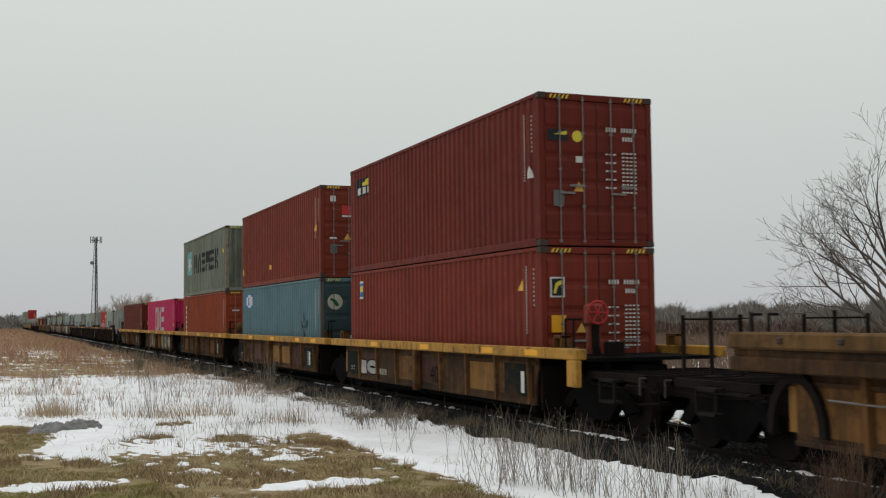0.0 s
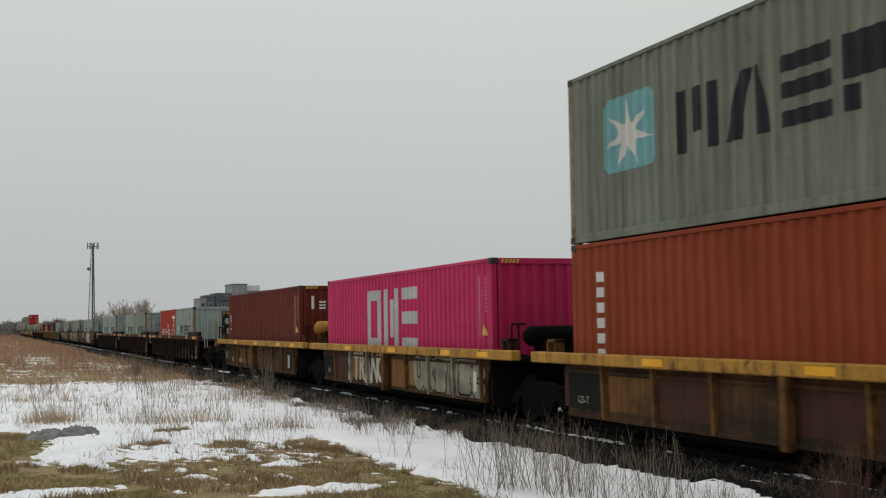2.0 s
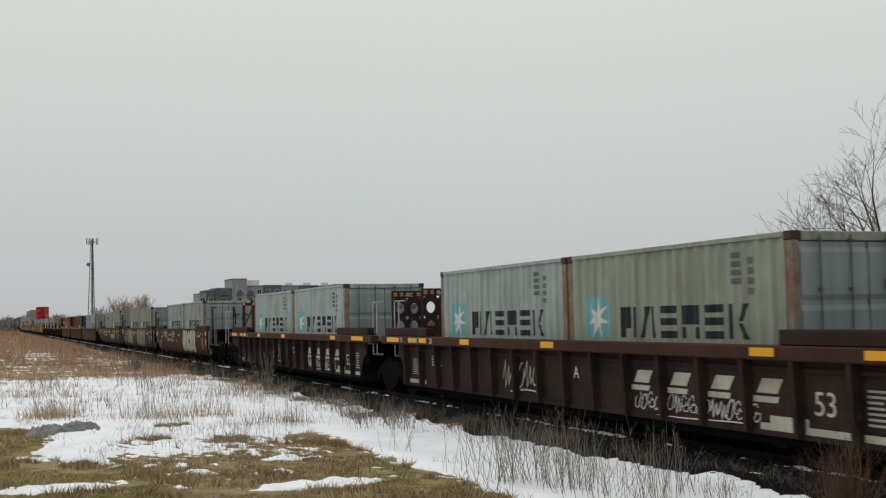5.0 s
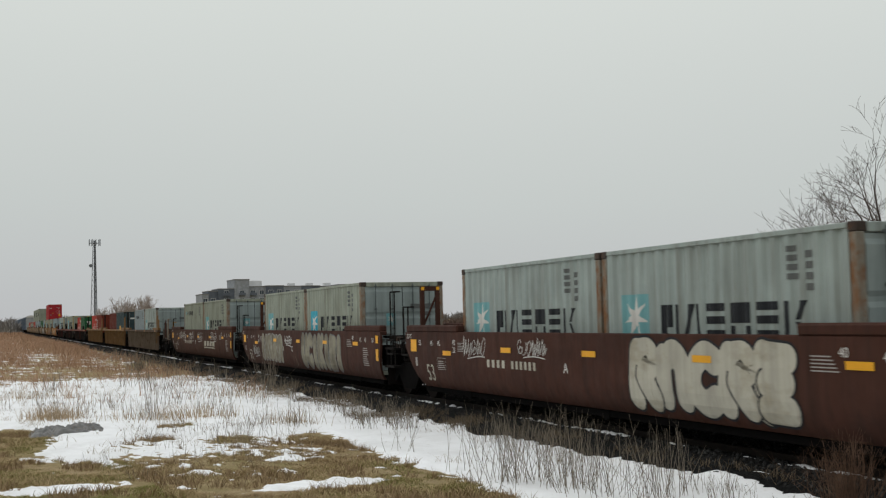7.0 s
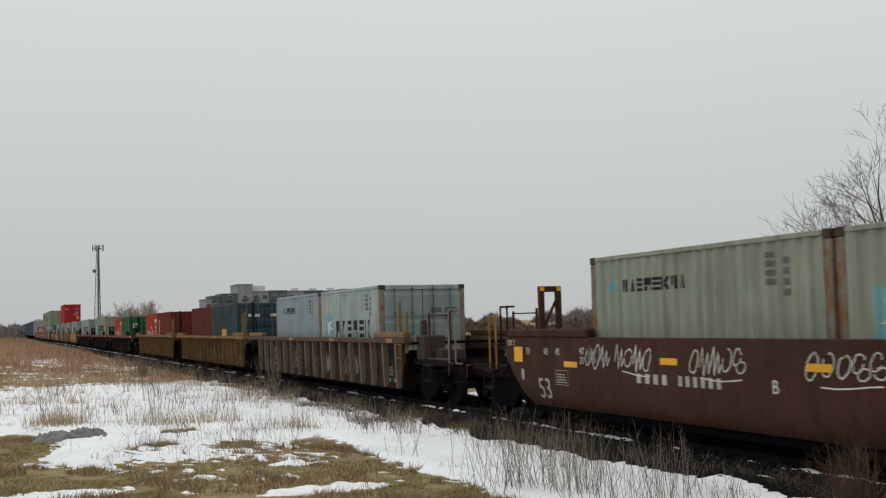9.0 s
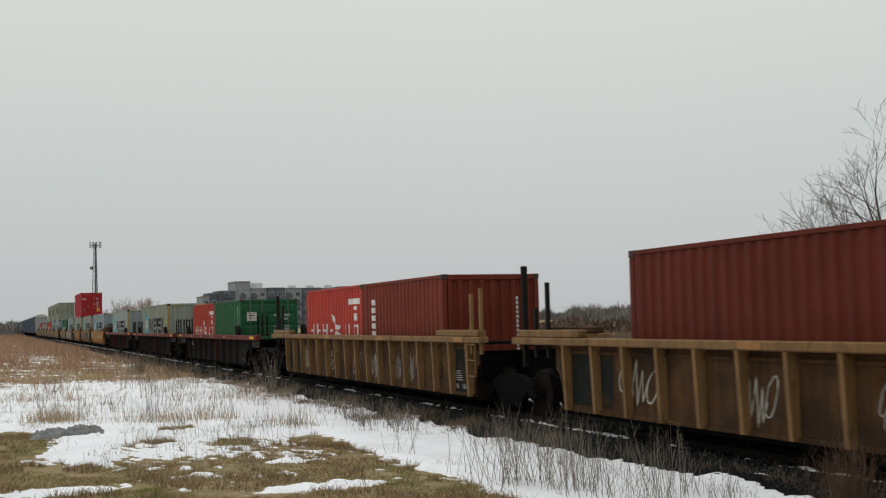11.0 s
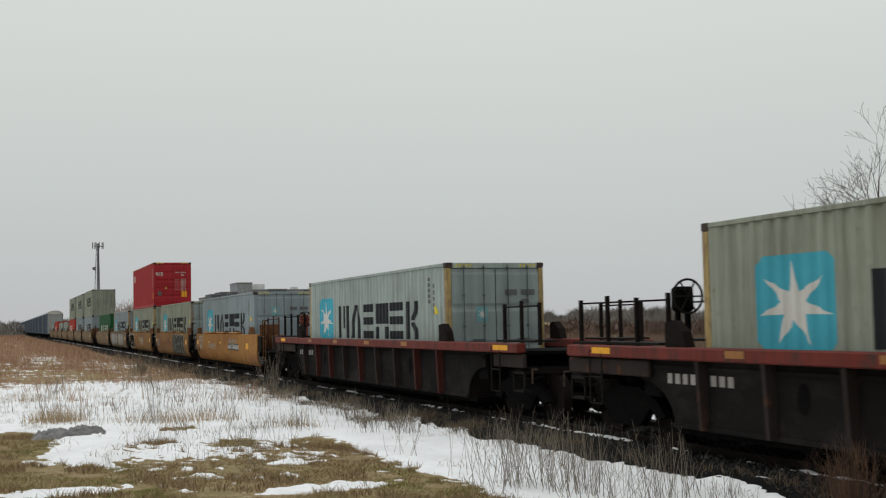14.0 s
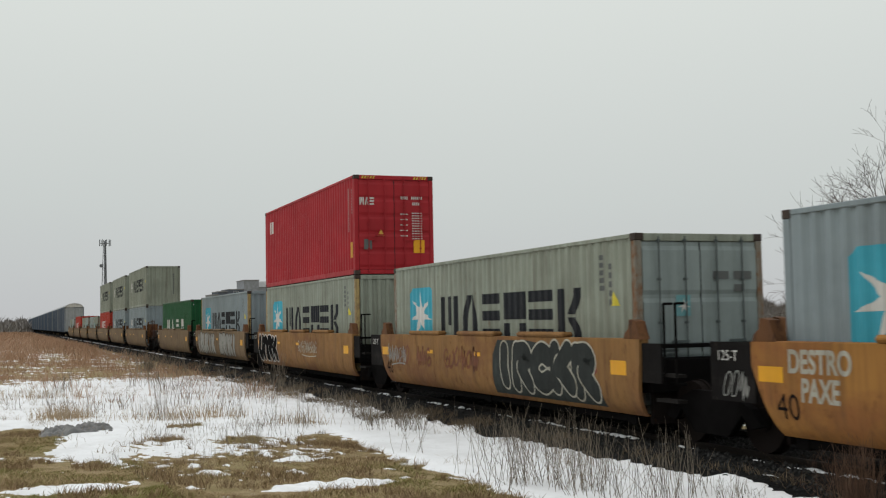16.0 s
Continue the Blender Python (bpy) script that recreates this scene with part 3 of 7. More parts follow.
def scrawl(parent, u0, u1, v0, v1, y, mat, seed, w=0.03):
    """A sprayed line of writing that cannot be read: slanted strokes, loops and hooks, with a tail."""
    rnd = random.Random(seed)
    h = v1 - v0
    n = max(3, int((u1 - u0) / (0.62 * h)))
    cell = (u1 - u0) / n
    quads = []
    for i in range(n):
        c, lo, hi = u0 + (i + 0.5) * cell, v0 + rnd.uniform(-0.05, 0.12) * h, v1 - rnd.uniform(0, 0.2) * h
        m, a = (lo + hi) / 2, cell * 0.36
        a *= 1.5
        kind = rnd.randint(0, 2)
        arc = lambda cx, cz, rx, rz, t0, t1: [(cx + rx * math.cos(t0 + (t1 - t0) * k / 12) + 0.35 * rz * math.sin(t0 + (t1 - t0) * k / 12), cz + rz * math.sin(t0 + (t1 - t0) * k / 12)) for k in range(13)]
        if kind == 0:
            lines = [arc(c, m, a * 0.7, (hi - lo) / 2, rnd.uniform(0, 3), rnd.uniform(6.5, 9.5))]
        elif kind == 1:
            lines = [[(c - a, lo + 0.2 * h), (c - a * 0.2, hi + 0.1 * h), (c - a * 0.3, lo - 0.1 * h), (c + a * 0.6, hi - 0.1 * h), (c + a * 0.5, lo), (c + a * 1.2, m)]]
        else:
            lines = [arc(c - a * 0.2, m + h * 0.15, a * 0.6, h * 0.3, 0.3, 6.2), arc(c + a * 0.3, m - h * 0.18, a * 0.7, h * 0.2, 2.4, -3.2)]
        for pts in lines:
            quads += ribbon([(u + rnd.uniform(-0.012, 0.012), v + rnd.uniform(-0.012, 0.012)) for u, v in pts], w * rnd.uniform(0.45, 0.7))
    if n > 3:
        quads += ribbon([(u0 + (u1 - u0) * t, v0 - 0.16 * h + 0.08 * h * math.sin(5 * t + seed)) for t in (0.2, 0.4, 0.6, 0.8, 0.95)], w * 0.6)
    tagged(part("sprayed_scrawl", flat(quads, y), mat, parent), kind="stuff")


def truck(parent, x):
    """A two-axle truck: wheels, side frames, bolster."""
    tr = place("truck", cached("bolster", lambda: finish("truck", boxes((-0.22, 0.22, -1.0, 1.0, 0.42, 0.72), bev=0.03))), BLACK, parent)
    tr.location = (x, 0, 0)

    def wheelset():
        bm = bmesh.new()
        tube(bm, (0, -1.0, 0.46), (0, 1.0, 0.46), 0.08, n=8)
        for s in (-1, 1):
            tube(bm, (0, s * 0.68, 0.46), (0, s * 0.81, 0.46), 0.46, n=24)
            tube(bm, (0, s * 0.655, 0.46), (0, s * 0.685, 0.46), 0.485, n=24)
            tube(bm, (0, s * 0.81, 0.46), (0, s * 0.85, 0.46), 0.17, n=12)
        return finish("wheelset", bm)

    def side_frame(sg):
        bm = bmesh.new()
        prism(bm, [(-1.2, 0.40), (-0.95, 0.62), (-0.45, 0.82), (0.45, 0.82), (0.95, 0.62), (1.2, 0.40), (0.95, 0.34), (0.75, 0.52), (0.42, 0.20), (-0.42, 0.20), (-0.75, 0.52), (-0.95, 0.34)], *sorted((sg * 0.94, sg * 1.08)))
        return finish("side_frame", bm)
    for d in (-0.89, 0.89):
        place("wheelset", cached("wheelset", wheelset), BROWNBLACK, tr).location = (d, 0, 0)
    for sg in (-1, 1):
        place("side_frame", cached(("side_frame", sg), lambda: side_frame(sg)), BLACK, tr)
    return tr


def well_unit(label, side_mat, chord_mat, x_hi, x_lo, c_hi, c_lo, z_top, z_bot, ribs=(), rib_mat=None, chord=0.19, smooth=False, cut=(0.5, 0.5), trucks=(), holes=(), deck_mat=BLACK, rib_out=0.165):
    thing = new("well_car")
    tagged(thing, label, "rail car", "cars of the train")
    y_w = 1.40 if smooth else 1.33
    zc = z_top - chord
    for sgn in (-1, 1):
        arch = [(math.cos(k * math.pi / 16), z_bot + (0.98 - z_bot) * math.sin(k * math.pi / 16)) for k in range(9)]
        poly = [(x_hi, zc + 0.01)] + [(x_hi - cut[0] * c, z) for c, z in arch[::-1]] + [(x_lo + cut[1] * c, z) for c, z in arch] + [(x_lo, zc + 0.01)]
        bm = bmesh.new()
        if smooth:
            # a pressed skin that rolls in towards the foot
            rows = [(z_top, 0.0), (zc, 0.0)] + [(z, f) for (z, _), f in zip(SKIN[1:], (0.0, 0.33, 0.52, 0.70, 0.84, 0.93, 1.0))]
            prof = [(z, y_w + 0.07 - tuck(z)) for z, f in rows]
            xs = [(x_hi - cut[0] * f, x_lo + cut[1] * f) for z, f in rows]
            a = [bm.verts.new((x[0], sgn * p[1], p[0])) for p, x in zip(prof, xs)]
            b = [bm.verts.new((x[1], sgn * p[1], p[0])) for p, x in zip(prof, xs)]
            c = [bm.verts.new((x[0], sgn * (p[1] - 0.06), p[0])) for p, x in zip(prof, xs)]
            d = [bm.verts.new((x[1], sgn * (p[1] - 0.06), p[0])) for p, x in zip(prof, xs)]
            for i in range(len(rows) - 1):
                bm.faces.new((a[i], b[i], b[i + 1], a[i + 1]))
                bm.faces.new((c[i], c[i + 1], d[i + 1], d[i]))
                bm.faces.new((a[i], a[i + 1], c[i + 1], c[i]))
                bm.faces.new((b[i], d[i], d[i + 1], b[i + 1]))
            bm.faces.new((a[0], c[0], d[0], b[0]))
            bm.faces.new((a[-1], b[-1], d[-1], c[-1]))
        else:
            ya, yb = sorted((sgn * y_w, sgn * (y_w - 0.04)))
            prism(bm, poly, ya, yb)
        wall = part("side_wall", bm, side_mat, thing, smooth=smooth)
        if smooth:
            wall.data.set_sharp_from_angle(angle=radians(40))
        ya, yb = sorted((sgn * 1.30, sgn * 1.51))
        if smooth:
            ya, yb = sorted((sgn * 1.28, sgn * 1.46))
        part("top_chord", boxes((c_lo, c_hi, ya, yb, zc + (0.05 if smooth else 0), z_top + (0.012 if smooth else 0)), bev=0.02), chord_mat, thing)
        if not smooth:
            ya, yb = sorted((sgn * (y_w - 0.06), sgn * (y_w + 0.035)))
            part("bottom_sill", boxes((x_lo + cut[1], x_hi - cut[0], ya, yb, z_bot - 0.02, z_bot + 0.05), bev=0.01), side_mat, wall)
            part("stiffener", boxes((x_lo + 0.05, x_hi - 0.05, *sorted((sgn * y_w, sgn * (y_w + 0.03))), zc - 0.14, zc - 0.09)), side_mat, wall)
        for ir, x in enumerate(ribs):
            if x > x_hi - cut[0] or x < x_lo + cut[1]:
                continue
            bm = bmesh.new()
            for xa, xb in ((x - 0.055, x + 0.055),):
                vs = [bm.verts.new(p) for p in ((xa, sgn * y_w, z_bot), (xb, sgn * y_w, z_bot), (xa, sgn * y_w, zc), (xb, sgn * y_w, zc), (xa + 0.015, sgn * (y_w + rib_out * 0.7), z_bot), (xb - 0.015, sgn * (y_w + rib_out * 0.7), z_bot), (xa + 0.015, sgn * (y_w + rib_out), zc), (xb - 0.015, sgn * (y_w + rib_out), zc))]
                for q in ((0, 4, 6, 2), (4, 5, 7, 6), (5, 1, 3, 7), (2, 6, 7, 3), (0, 1, 5, 4)):
                    bm.faces.new([vs[i] for i in q])
            part("rib", bm, (rib_mat[ir % len(rib_mat)] if isinstance(rib_mat, tuple) else rib_mat) or side_mat, wall)
    if holes:
        for x in holes:
            bm = bmesh.new()
            vs = [bm.verts.new((x + 0.13 * math.cos(t * math.pi / 8), -y_w - 0.004, 0.88 + 0.2 * math.sin(t * math.pi / 8))) for t in range(16)]
            bm.faces.new(vs)
            part("drain_opening", bm, BLACK, thing)
    w_in = 1.19 if smooth else 1.27
    part("well_floor", boxes((x_lo + 0.6, x_hi - 0.6, -w_in, w_in, 0.23, 0.33), *[(x - 0.12, x + 0.12, -w_in - 0.02, w_in + 0.02, 0.20, 0.345) for x in (-0.25, -6.1, -11.95)]), BLACK, thing)
    xf, xr = max(0.03, x_hi - cut[0] - 0.05), min(-12.23, x_lo + cut[1])
    part("bulkhead", boxes((xf, xf + 0.05, -w_in + 0.005, w_in - 0.005, 0.24, 1.05)), BROWNBLACK, thing)
    part("bulkhead", boxes((xr - 0.05, xr, -w_in + 0.005, w_in - 0.005, 0.24, 1.05)), BROWNBLACK, thing)
    part("end_sill", boxes((x_hi - 0.05, c_hi - 0.1, -0.35, 0.35, 0.72, 1.1), (x_hi - 0.5, x_hi - 0.01, -1.27, 1.27, 0.72, 1.25), bev=0.02), deck_mat, thing)
    part("end_sill", boxes((c_lo + 0.1, x_lo + 0.05, -0.35, 0.35, 0.72, 1.1), (x_lo + 0.01, x_lo + 0.5, -1.27, 1.27, 0.72, 1.25), bev=0.02), deck_mat, thing)
    part("end_deck", boxes((x_hi - 0.3, c_hi - 0.02, -1.29, 1.29, zc - 0.03, zc + 0.03)), deck_mat, thing)
    part("end_deck", boxes((c_lo + 0.02, x_lo + 0.3, -1.29, 1.29, zc - 0.03, zc + 0.03)), deck_mat, thing)
    for x in trucks:
        truck(thing, x)
    return thing


def coupler(thing, x, d):
    bm = boxes((min(x, x + d * 0.9), max(x, x + d * 0.9), -0.09, 0.09, 0.74, 0.94), (min(x + d * 0.8, x + d * 1.12), max(x + d * 0.8, x + d * 1.12), -0.16, 0.16, 0.68, 1.0), bev=0.02)
    part("coupler", bm, STEEL, thing)
    bm = bmesh.new()
    pts = [(x + d * 0.2, 0.35, 0.8), (x + d * 0.5, 0.36, 0.5), (x + d * 0.9, 0.33, 0.42), (x + d * 1.15, 0.28, 0.55)]
    for a, b in zip(pts, pts[1:]):
        tube(bm, a, b, 0.025)
    part("air_hose", bm, BLACK, thing)


def grab_irons(thing, x, z0, z1, mat, y=-1.47, gap=0.32):
    for k in (0, 1):
        bm = bmesh.new()
        xx = x + k * gap
        tube(bm, (xx, y, z0), (xx, y, z1), 0.02)
        tube(bm, (xx, y, z1), (xx, y + 0.16, z1), 0.02)
        tube(bm, (xx, y, z0), (xx, y + 0.16, z0), 0.02)
        part("grab_iron", bm, mat, thing)


def ladder(thing, x, z0, z1, mat, y=-1.5):
    bm = bmesh.new()
    tube(bm, (x, y, z0), (x, y, z1), 0.018)
    tube(bm, (x + 0.4, y, z0), (x + 0.4, y, z1), 0.018)
    n = max(2, int((z1 - z0) / 0.32))
    for i in range(n + 1):
        z = z0 + (z1 - z0) * i / n
        tube(bm, (x, y, z), (x + 0.4, y, z), 0.014)
    part("ladder", bm, mat, thing)


def stanchions(thing, x0, x1, z0, z1, mat=STEEL, n=4, ys=(-1.1, 1.1), wide=0.022):
    for y in ys:
        for i in range(n):
            x = x0 + (x1 - x0) * i / (n - 1)
            bm = boxes((x - wide, x + wide, y - wide, y + wide, z0, z1 + 0.05 * (i % 2)))
            part("stanchion", bm, mat, thing)
        bm = bmesh.new()
        tube(bm, (x0, y, z1 - 0.06), (x1, y, z1 - 0.06), 0.016)
        part("handrail", bm, mat, thing)


def brake_wheel(thing, x, y, z, mat=STEEL, housing=BLACK, r=0.27):
    bm = boxes((x - 0.26, x - 0.05, y - 0.17, y + 0.17, z - 0.24, z + 0.16), bev=0.05)
    box(bm, x - 0.20, x - 0.12, y - 0.12, y - 0.06, 1.4, z - 0.2)
    box(bm, x - 0.20, x - 0.12, y + 0.06, y + 0.12, 1.4, z - 0.2)
    part("brake_housing", bm, housing, thing)
    bm = bmesh.new()
    n = 20
    for i in range(n):
        a, b = 2 * math.pi * i / n, 2 * math.pi * (i + 1) / n
        tube(bm, (x, y + r * math.cos(a), z + r * math.sin(a)), (x, y + r * math.cos(b), z + r * math.sin(b)), 0.02, n=5)
    for i in range(6):
        a = 2 * math.pi * i / 6
        tube(bm, (x, y, z), (x, y + r * math.cos(a), z + r * math.sin(a)), 0.014, n=5)
    part("brake_wheel", bm, mat, thing)


def air_tank(thing, x, mat, y0=-0.95, y1=0.35, z=1.84, r=0.23):
    bm = bmesh.new()
    n = 16
    rows = [(y0 - 0.0, r * 0.55), (y0 + 0.10, r * 0.95), (y0 + 0.16, r), (y1 - 0.16, r), (y1 - 0.10, r * 0.95), (y1, r * 0.55)]
    rings = [[bm.verts.new((x + rr * math.cos(2 * math.pi * i / n), y, z + rr * math.sin(2 * math.pi * i / n))) for i in range(n)] for y, rr in rows]
    for a, b in zip(rings, rings[1:]):
        for i in range(n):
            bm.faces.new((a[i], a[(i + 1) % n], b[(i + 1) % n], b[i]))
    bm.faces.new(rings[0])
    bm.faces.new(rings[-1])
    tank = part("air_tank", bm, mat, thing, smooth=True)
    part("tank_strap", boxes((x - r - 0.02, x + r + 0.02, y0 + 0.3, y0 + 0.36, z - r - 0.25, z - r * 0.4), (x - r - 0.02, x + r + 0.02, y1 - 0.36, y1 - 0.3, z - r - 0.25, z - r * 0.4)), BROWNBLACK, tank)
    return tank


def bracket(thing, x, y, z, mat, w=0.34, h=0.22):
    """A bent corner guide with an opening."""
    bm = boxes((x, x + 0.06, y, y + 0.2, z, z + h), (x + w - 0.06, x + w, y, y + 0.2, z, z + h), (x, x + w, y, y + 0.2, z + h - 0.06, z + h), bev=0.01)
    part("corner_guide", bm, mat, thing)


def platform(thing, a, b, z0, z1, half=1.2):
    """An end platform: channel frame, open grating, draft sill, brake gear and pipes below it."""
    bm = boxes((a, b, -half, -half + 0.07, z0, z1 + 0.02), (a, b, half - 0.07, half, z0, z1 + 0.02), (a, a + 0.07, -half, half, z0, z1 + 0.02), (b - 0.07, b, -half, half, z0, z1 + 0.02))
    n = max(4, int((b - a) / 0.27))
    for i in range(1, n):
        x = a + (b - a) * i / n
        box(bm, x - 0.014, x + 0.014, -half + 0.07, half - 0.07, z1 - 0.04, z1 + 0.006 * (i % 3))
    tagged(part("end_platform", bm, BROWNBLACK, thing), kind="stuff")
    part("draft_sill", boxes((a, b, -0.28, 0.28, z0 - 0.3, z0 - 0.01), bev=0.03), BROWNBLACK, thing)
    m = (a + b) / 2
    bm = bmesh.new()
    tube(bm, (m - 0.3, -0.75, z0 - 0.2), (m + 0.25, -0.75, z0 - 0.2), 0.13, n=12)
    tube(bm, (m + 0.25, -0.75, z0 - 0.2), (m + 0.55, -0.75, z0 - 0.2), 0.035, n=6)
    part("brake_cylinder", bm, BROWNBLACK, thing)
    bm = bmesh.new()
    for y, z in ((-1.12, z0 - 0.08), (-0.95, z0 - 0.36), (0.9, z0 - 0.15)):
        tube(bm, (a + 0.05, y, z), (m, y + 0.05, z - 0.05), 0.022)
        tube(bm, (m, y + 0.05, z - 0.05), (b - 0.05, y, z + 0.03), 0.022)
    tagged(part("brake_pipe", bm, BROWNBLACK, thing), kind="stuff")
    bm = bmesh.new()
    e = b - 0.02 if abs(b) > abs(a) else a + 0.02
    tube(bm, (e, -half - 0.12, z1 - 0.28), (e, -half - 0.12, z1 - 0.02), 0.016)
    tube(bm, (e, -half - 0.12, z1 - 0.02), (e, 0.1, z1 - 0.02), 0.016)
    part("uncoupling_lever", bm, CASTING, thing)
    part("step", boxes((m - 0.25, m + 0.25, -half - 0.16, -half, z0 - 0.02, z0 + 0.03), (m - 0.25, m + 0.25, -half - 0.16, -half, z0 - 0.36, z0 - 0.32), (m - 0.25, m - 0.22, -half - 0.16, -half - 0.13, z0 - 0.36, z0), (m + 0.22, m + 0.25, -half - 0.16, -half - 0.13, z0 - 0.36, z0)), STEEL, thing)


# ---- the train ----
V = 22.41
ROLLING = []


def advance(t):
    """Metres the train has gone at t seconds."""
    return V * t - 0.95 * min(1, max(0, (t - 3.05) / 0.4))


def on_train(thing, s, z=0.0):
    thing.matrix_basis = pose(s, 0, z)
    ROLLING.append((thing, s, z))
    return thing


SPINE_RIBS = [-0.25 - 1.52 * i for i in range(9)]


def yellow_ribbed(s, n, **kw):
    front = kw.get("end", False)
    th = well_unit("yellow-silled forty-foot well car with rusty ribbed ochre sides", OCHRESIDE, kw.get("chord", RAILYELLOW), 0.06, -12.3, 1.86 if front else 1.5, -13.3, 1.40, 0.34,
                   ribs=SPINE_RIBS, rib_mat=(OCHREPATCH, GRIMECREAM, GRIMECREAM, OCHREPATCH, OCHREPATCH, GRIMECREAM, GRIMECREAM, OCHREPATCH, OCHREPATCH) if n == 4 else OCHREPATCH, cut=(0.12, 0.12), rib_out=0.09, trucks=[1.75] + ([-14.0] if kw.get("last") else []))
    rnd = random.Random(n)
    part("centre_post", boxes((-6.28, -6.14, -1.515, -1.34, 0.28, 1.21), bev=0.02), OCHREPATCH, th)
    for i in range(8):
        x = -0.25 - 1.52 * i
        m = (DARKPANEL, OXIDE, OCHREBRIGHT, OCHREBRIGHT, OXIDE, MARKEDBROWN, OXIDE, DARKPANEL)[i] if n == 2 else rnd.choice((OCHREBRIGHT, OCHREPATCH, OCHRESIDE, OXIDE, OXIDE))
        if n == 2 or rnd.random() < 0.75:
            part("sheet_patch", flat([rect(x - 1.42, 0.48, x - 0.1, 1.05)], -1.334), m, th)
    for x in (-1.6, -5.2, -8.9, 0.4):
        part("reflector", flat([rect(x - 0.55, 1.25, x, 1.36)], -1.514), REFLECT, th)
    for x in (0.55, -13.1):
        bracket(th, x, -1.28, 1.40, OCHREPATCH if n % 2 else OCHRESIDE)
        bracket(th, x, 1.08, 1.40, OCHREPATCH)
    part("dark_panel", flat([rect(-1.45, 0.46, -0.13, 1.07)], -1.3375), DARKPANEL, th)
    part("dark_panel" if n != 11 else "sheet_patch", flat([rect(-12.16, 0.46, -10.98, 1.07)], -1.3375), DARKPANEL if n != 11 else OCHREPATCH, th)
    if n != 11:
        part("lettering", text_bm("125-T", -11.85, 0.56, 0.17, -1.341), MARKDIM, th)
    part("placard", flat([rect(-0.30, 0.55, -0.16, 0.95)], -1.52), WHITE, th)
    grab_irons(th, 1.0, 1.3, 1.9, BROWNBLACK, -1.25, 0.3)
    if front:
        part("end_step", boxes((1.5, 1.86, -1.51, -1.40, 0.75, 1.21), bev=0.02), RAILYELLOW, th)
        stanchions(th, 2.3, 3.4, 1.0, 1.95, CASTING, 2, ys=(0.9,))
        part("brake_stand", boxes((0.86, 0.96, -0.66, -0.54, 1.2, 1.85), (1.0, 1.25, -0.5, -0.2, 1.0, 1.5), bev=0.02), BROWNBLACK, th)
        platform(th, 1.6, 3.6, 0.90, 1.0)
        coupler(th, 3.4, 1)
    if kw.get("last"):
        platform(th, -15.2, -13.0, 0.90, 1.0)
        stanchions(th, -15.0, -13.6, 1.1, 1.95, BROWNBLACK, 3)
        grab_irons(th, -13.2, 1.4, 1.95, STEEL, -1.2, 0.35)
        if n == 5:
            ladder(th, -15.5, 1.2, 2.2, RAILYELLOW, -1.2)
            part("angle_cock_bracket", boxes((-15.6, -14.9, -1.25, -1.1, 1.05, 1.18), bev=0.02), RUSTBOX, th)
        coupler(th, -15.0, -1)
    return on_train(th, s)


# unit ahead of the first load, its well empty
lead = yellow_ribbed(0.5, 11, last=True, chord=OCHRESIDE)
part("raised_sill", boxes((-13.3, 1.2, -1.53, -1.30, 1.50, 1.72), bev=0.03), LEADSILL, lead)
part("sill_web", boxes((-13.25, 1.2, -1.46, -1.36, 1.39, 1.51)), OCHRESIDE, lead)
for x in (-12.2, -11.1, -9.8):
    part("sill_knob", boxes((x - 0.05, x + 0.05, -1.56, -1.52, 1.58, 1.66), bev=0.015), CASTING, lead)
for x in (-13.0, -12.2, -11.3, -10.4):
    part("stub_post", boxes((x - 0.05, x + 0.05, 1.22, 1.34, 1.3, 2.02), bev=0.01), CASTING, lead)
part("equipment_box", boxes((-12.2, -11.35, 0.6, 1.25, 1.15, 2.05), bev=0.04), BLACK, lead)
arc = [math.pi * k / 10 for k in range(11)]
bm = prism(bmesh.new(), [(-12.1 + 0.56 * math.cos(t), 0.45 + 0.78 * math.sin(t)) for t in arc] + [(-12.1 + 0.44 * math.cos(t), 0.45 + 0.66 * math.sin(t)) for t in arc[::-1]], -1.42, -1.34)
part("hoop", bm, BROWNBLACK, lead)
bm = bmesh.new()
for p, q in (((-11.5, -1.4, 0.92), (-10.6, -1.4, 0.90)), ((-10.6, -1.4, 0.90), (-10.1, -1.4, 1.0)), ((-10.1, -1.4, 1.0), (-7.0, -1.4, 0.99))):
    tube(bm, p, q, 0.014)
part("air_pipe", bm, GREYROD, lead)
UNITS = [(-18.98, 1), (-34.43, 2), (-50.3, 3), (-65.94, 4), (-81.6, 5)]
yr = []
for s, n in UNITS:
    yr.append(yellow_ribbed(s, n, end=n == 1, last=n == 5))
air_tank(yr[4], 0.95, RAILYELLOW, y1=-0.02)
brake_wheel(yr[0], 1.0, -0.6, 2.02, REDMARK, DULLRED, r=0.2)
air_tank(yr[2], 0.95, OCHREPATCH, z=1.66, r=0.21)
part("brake_valve", boxes((0.75, 1.15, 0.4, 1.0, 1.42, 1.75), (0.85, 1.05, -0.35, 0.4, 1.86, 1.92), bev=0.03), BROWNBLACK, yr[2])
air_tank(yr[3], 0.95, BLACK, z=1.66, r=0.2)
for th, x0 in ((yr[4], -11.05), (yr[0], -11.0)):
    tagged(part("number_marking", flat([rect(x0 + i * 0.15, 0.52, x0 + i * 0.15 + 0.08, 0.67) for i in range(4)] + [rect(x0 + 1.47 + i * 0.15, 0.52, x0 + 1.47 + i * 0.15 + 0.075, 0.67) for i in range(6)], -1.341), CREAM, th), kind="stuff")
part("lettering", text_bm("40", -10.7, 0.5, 0.55, -1.341), BROWNBLACK, yr[1])
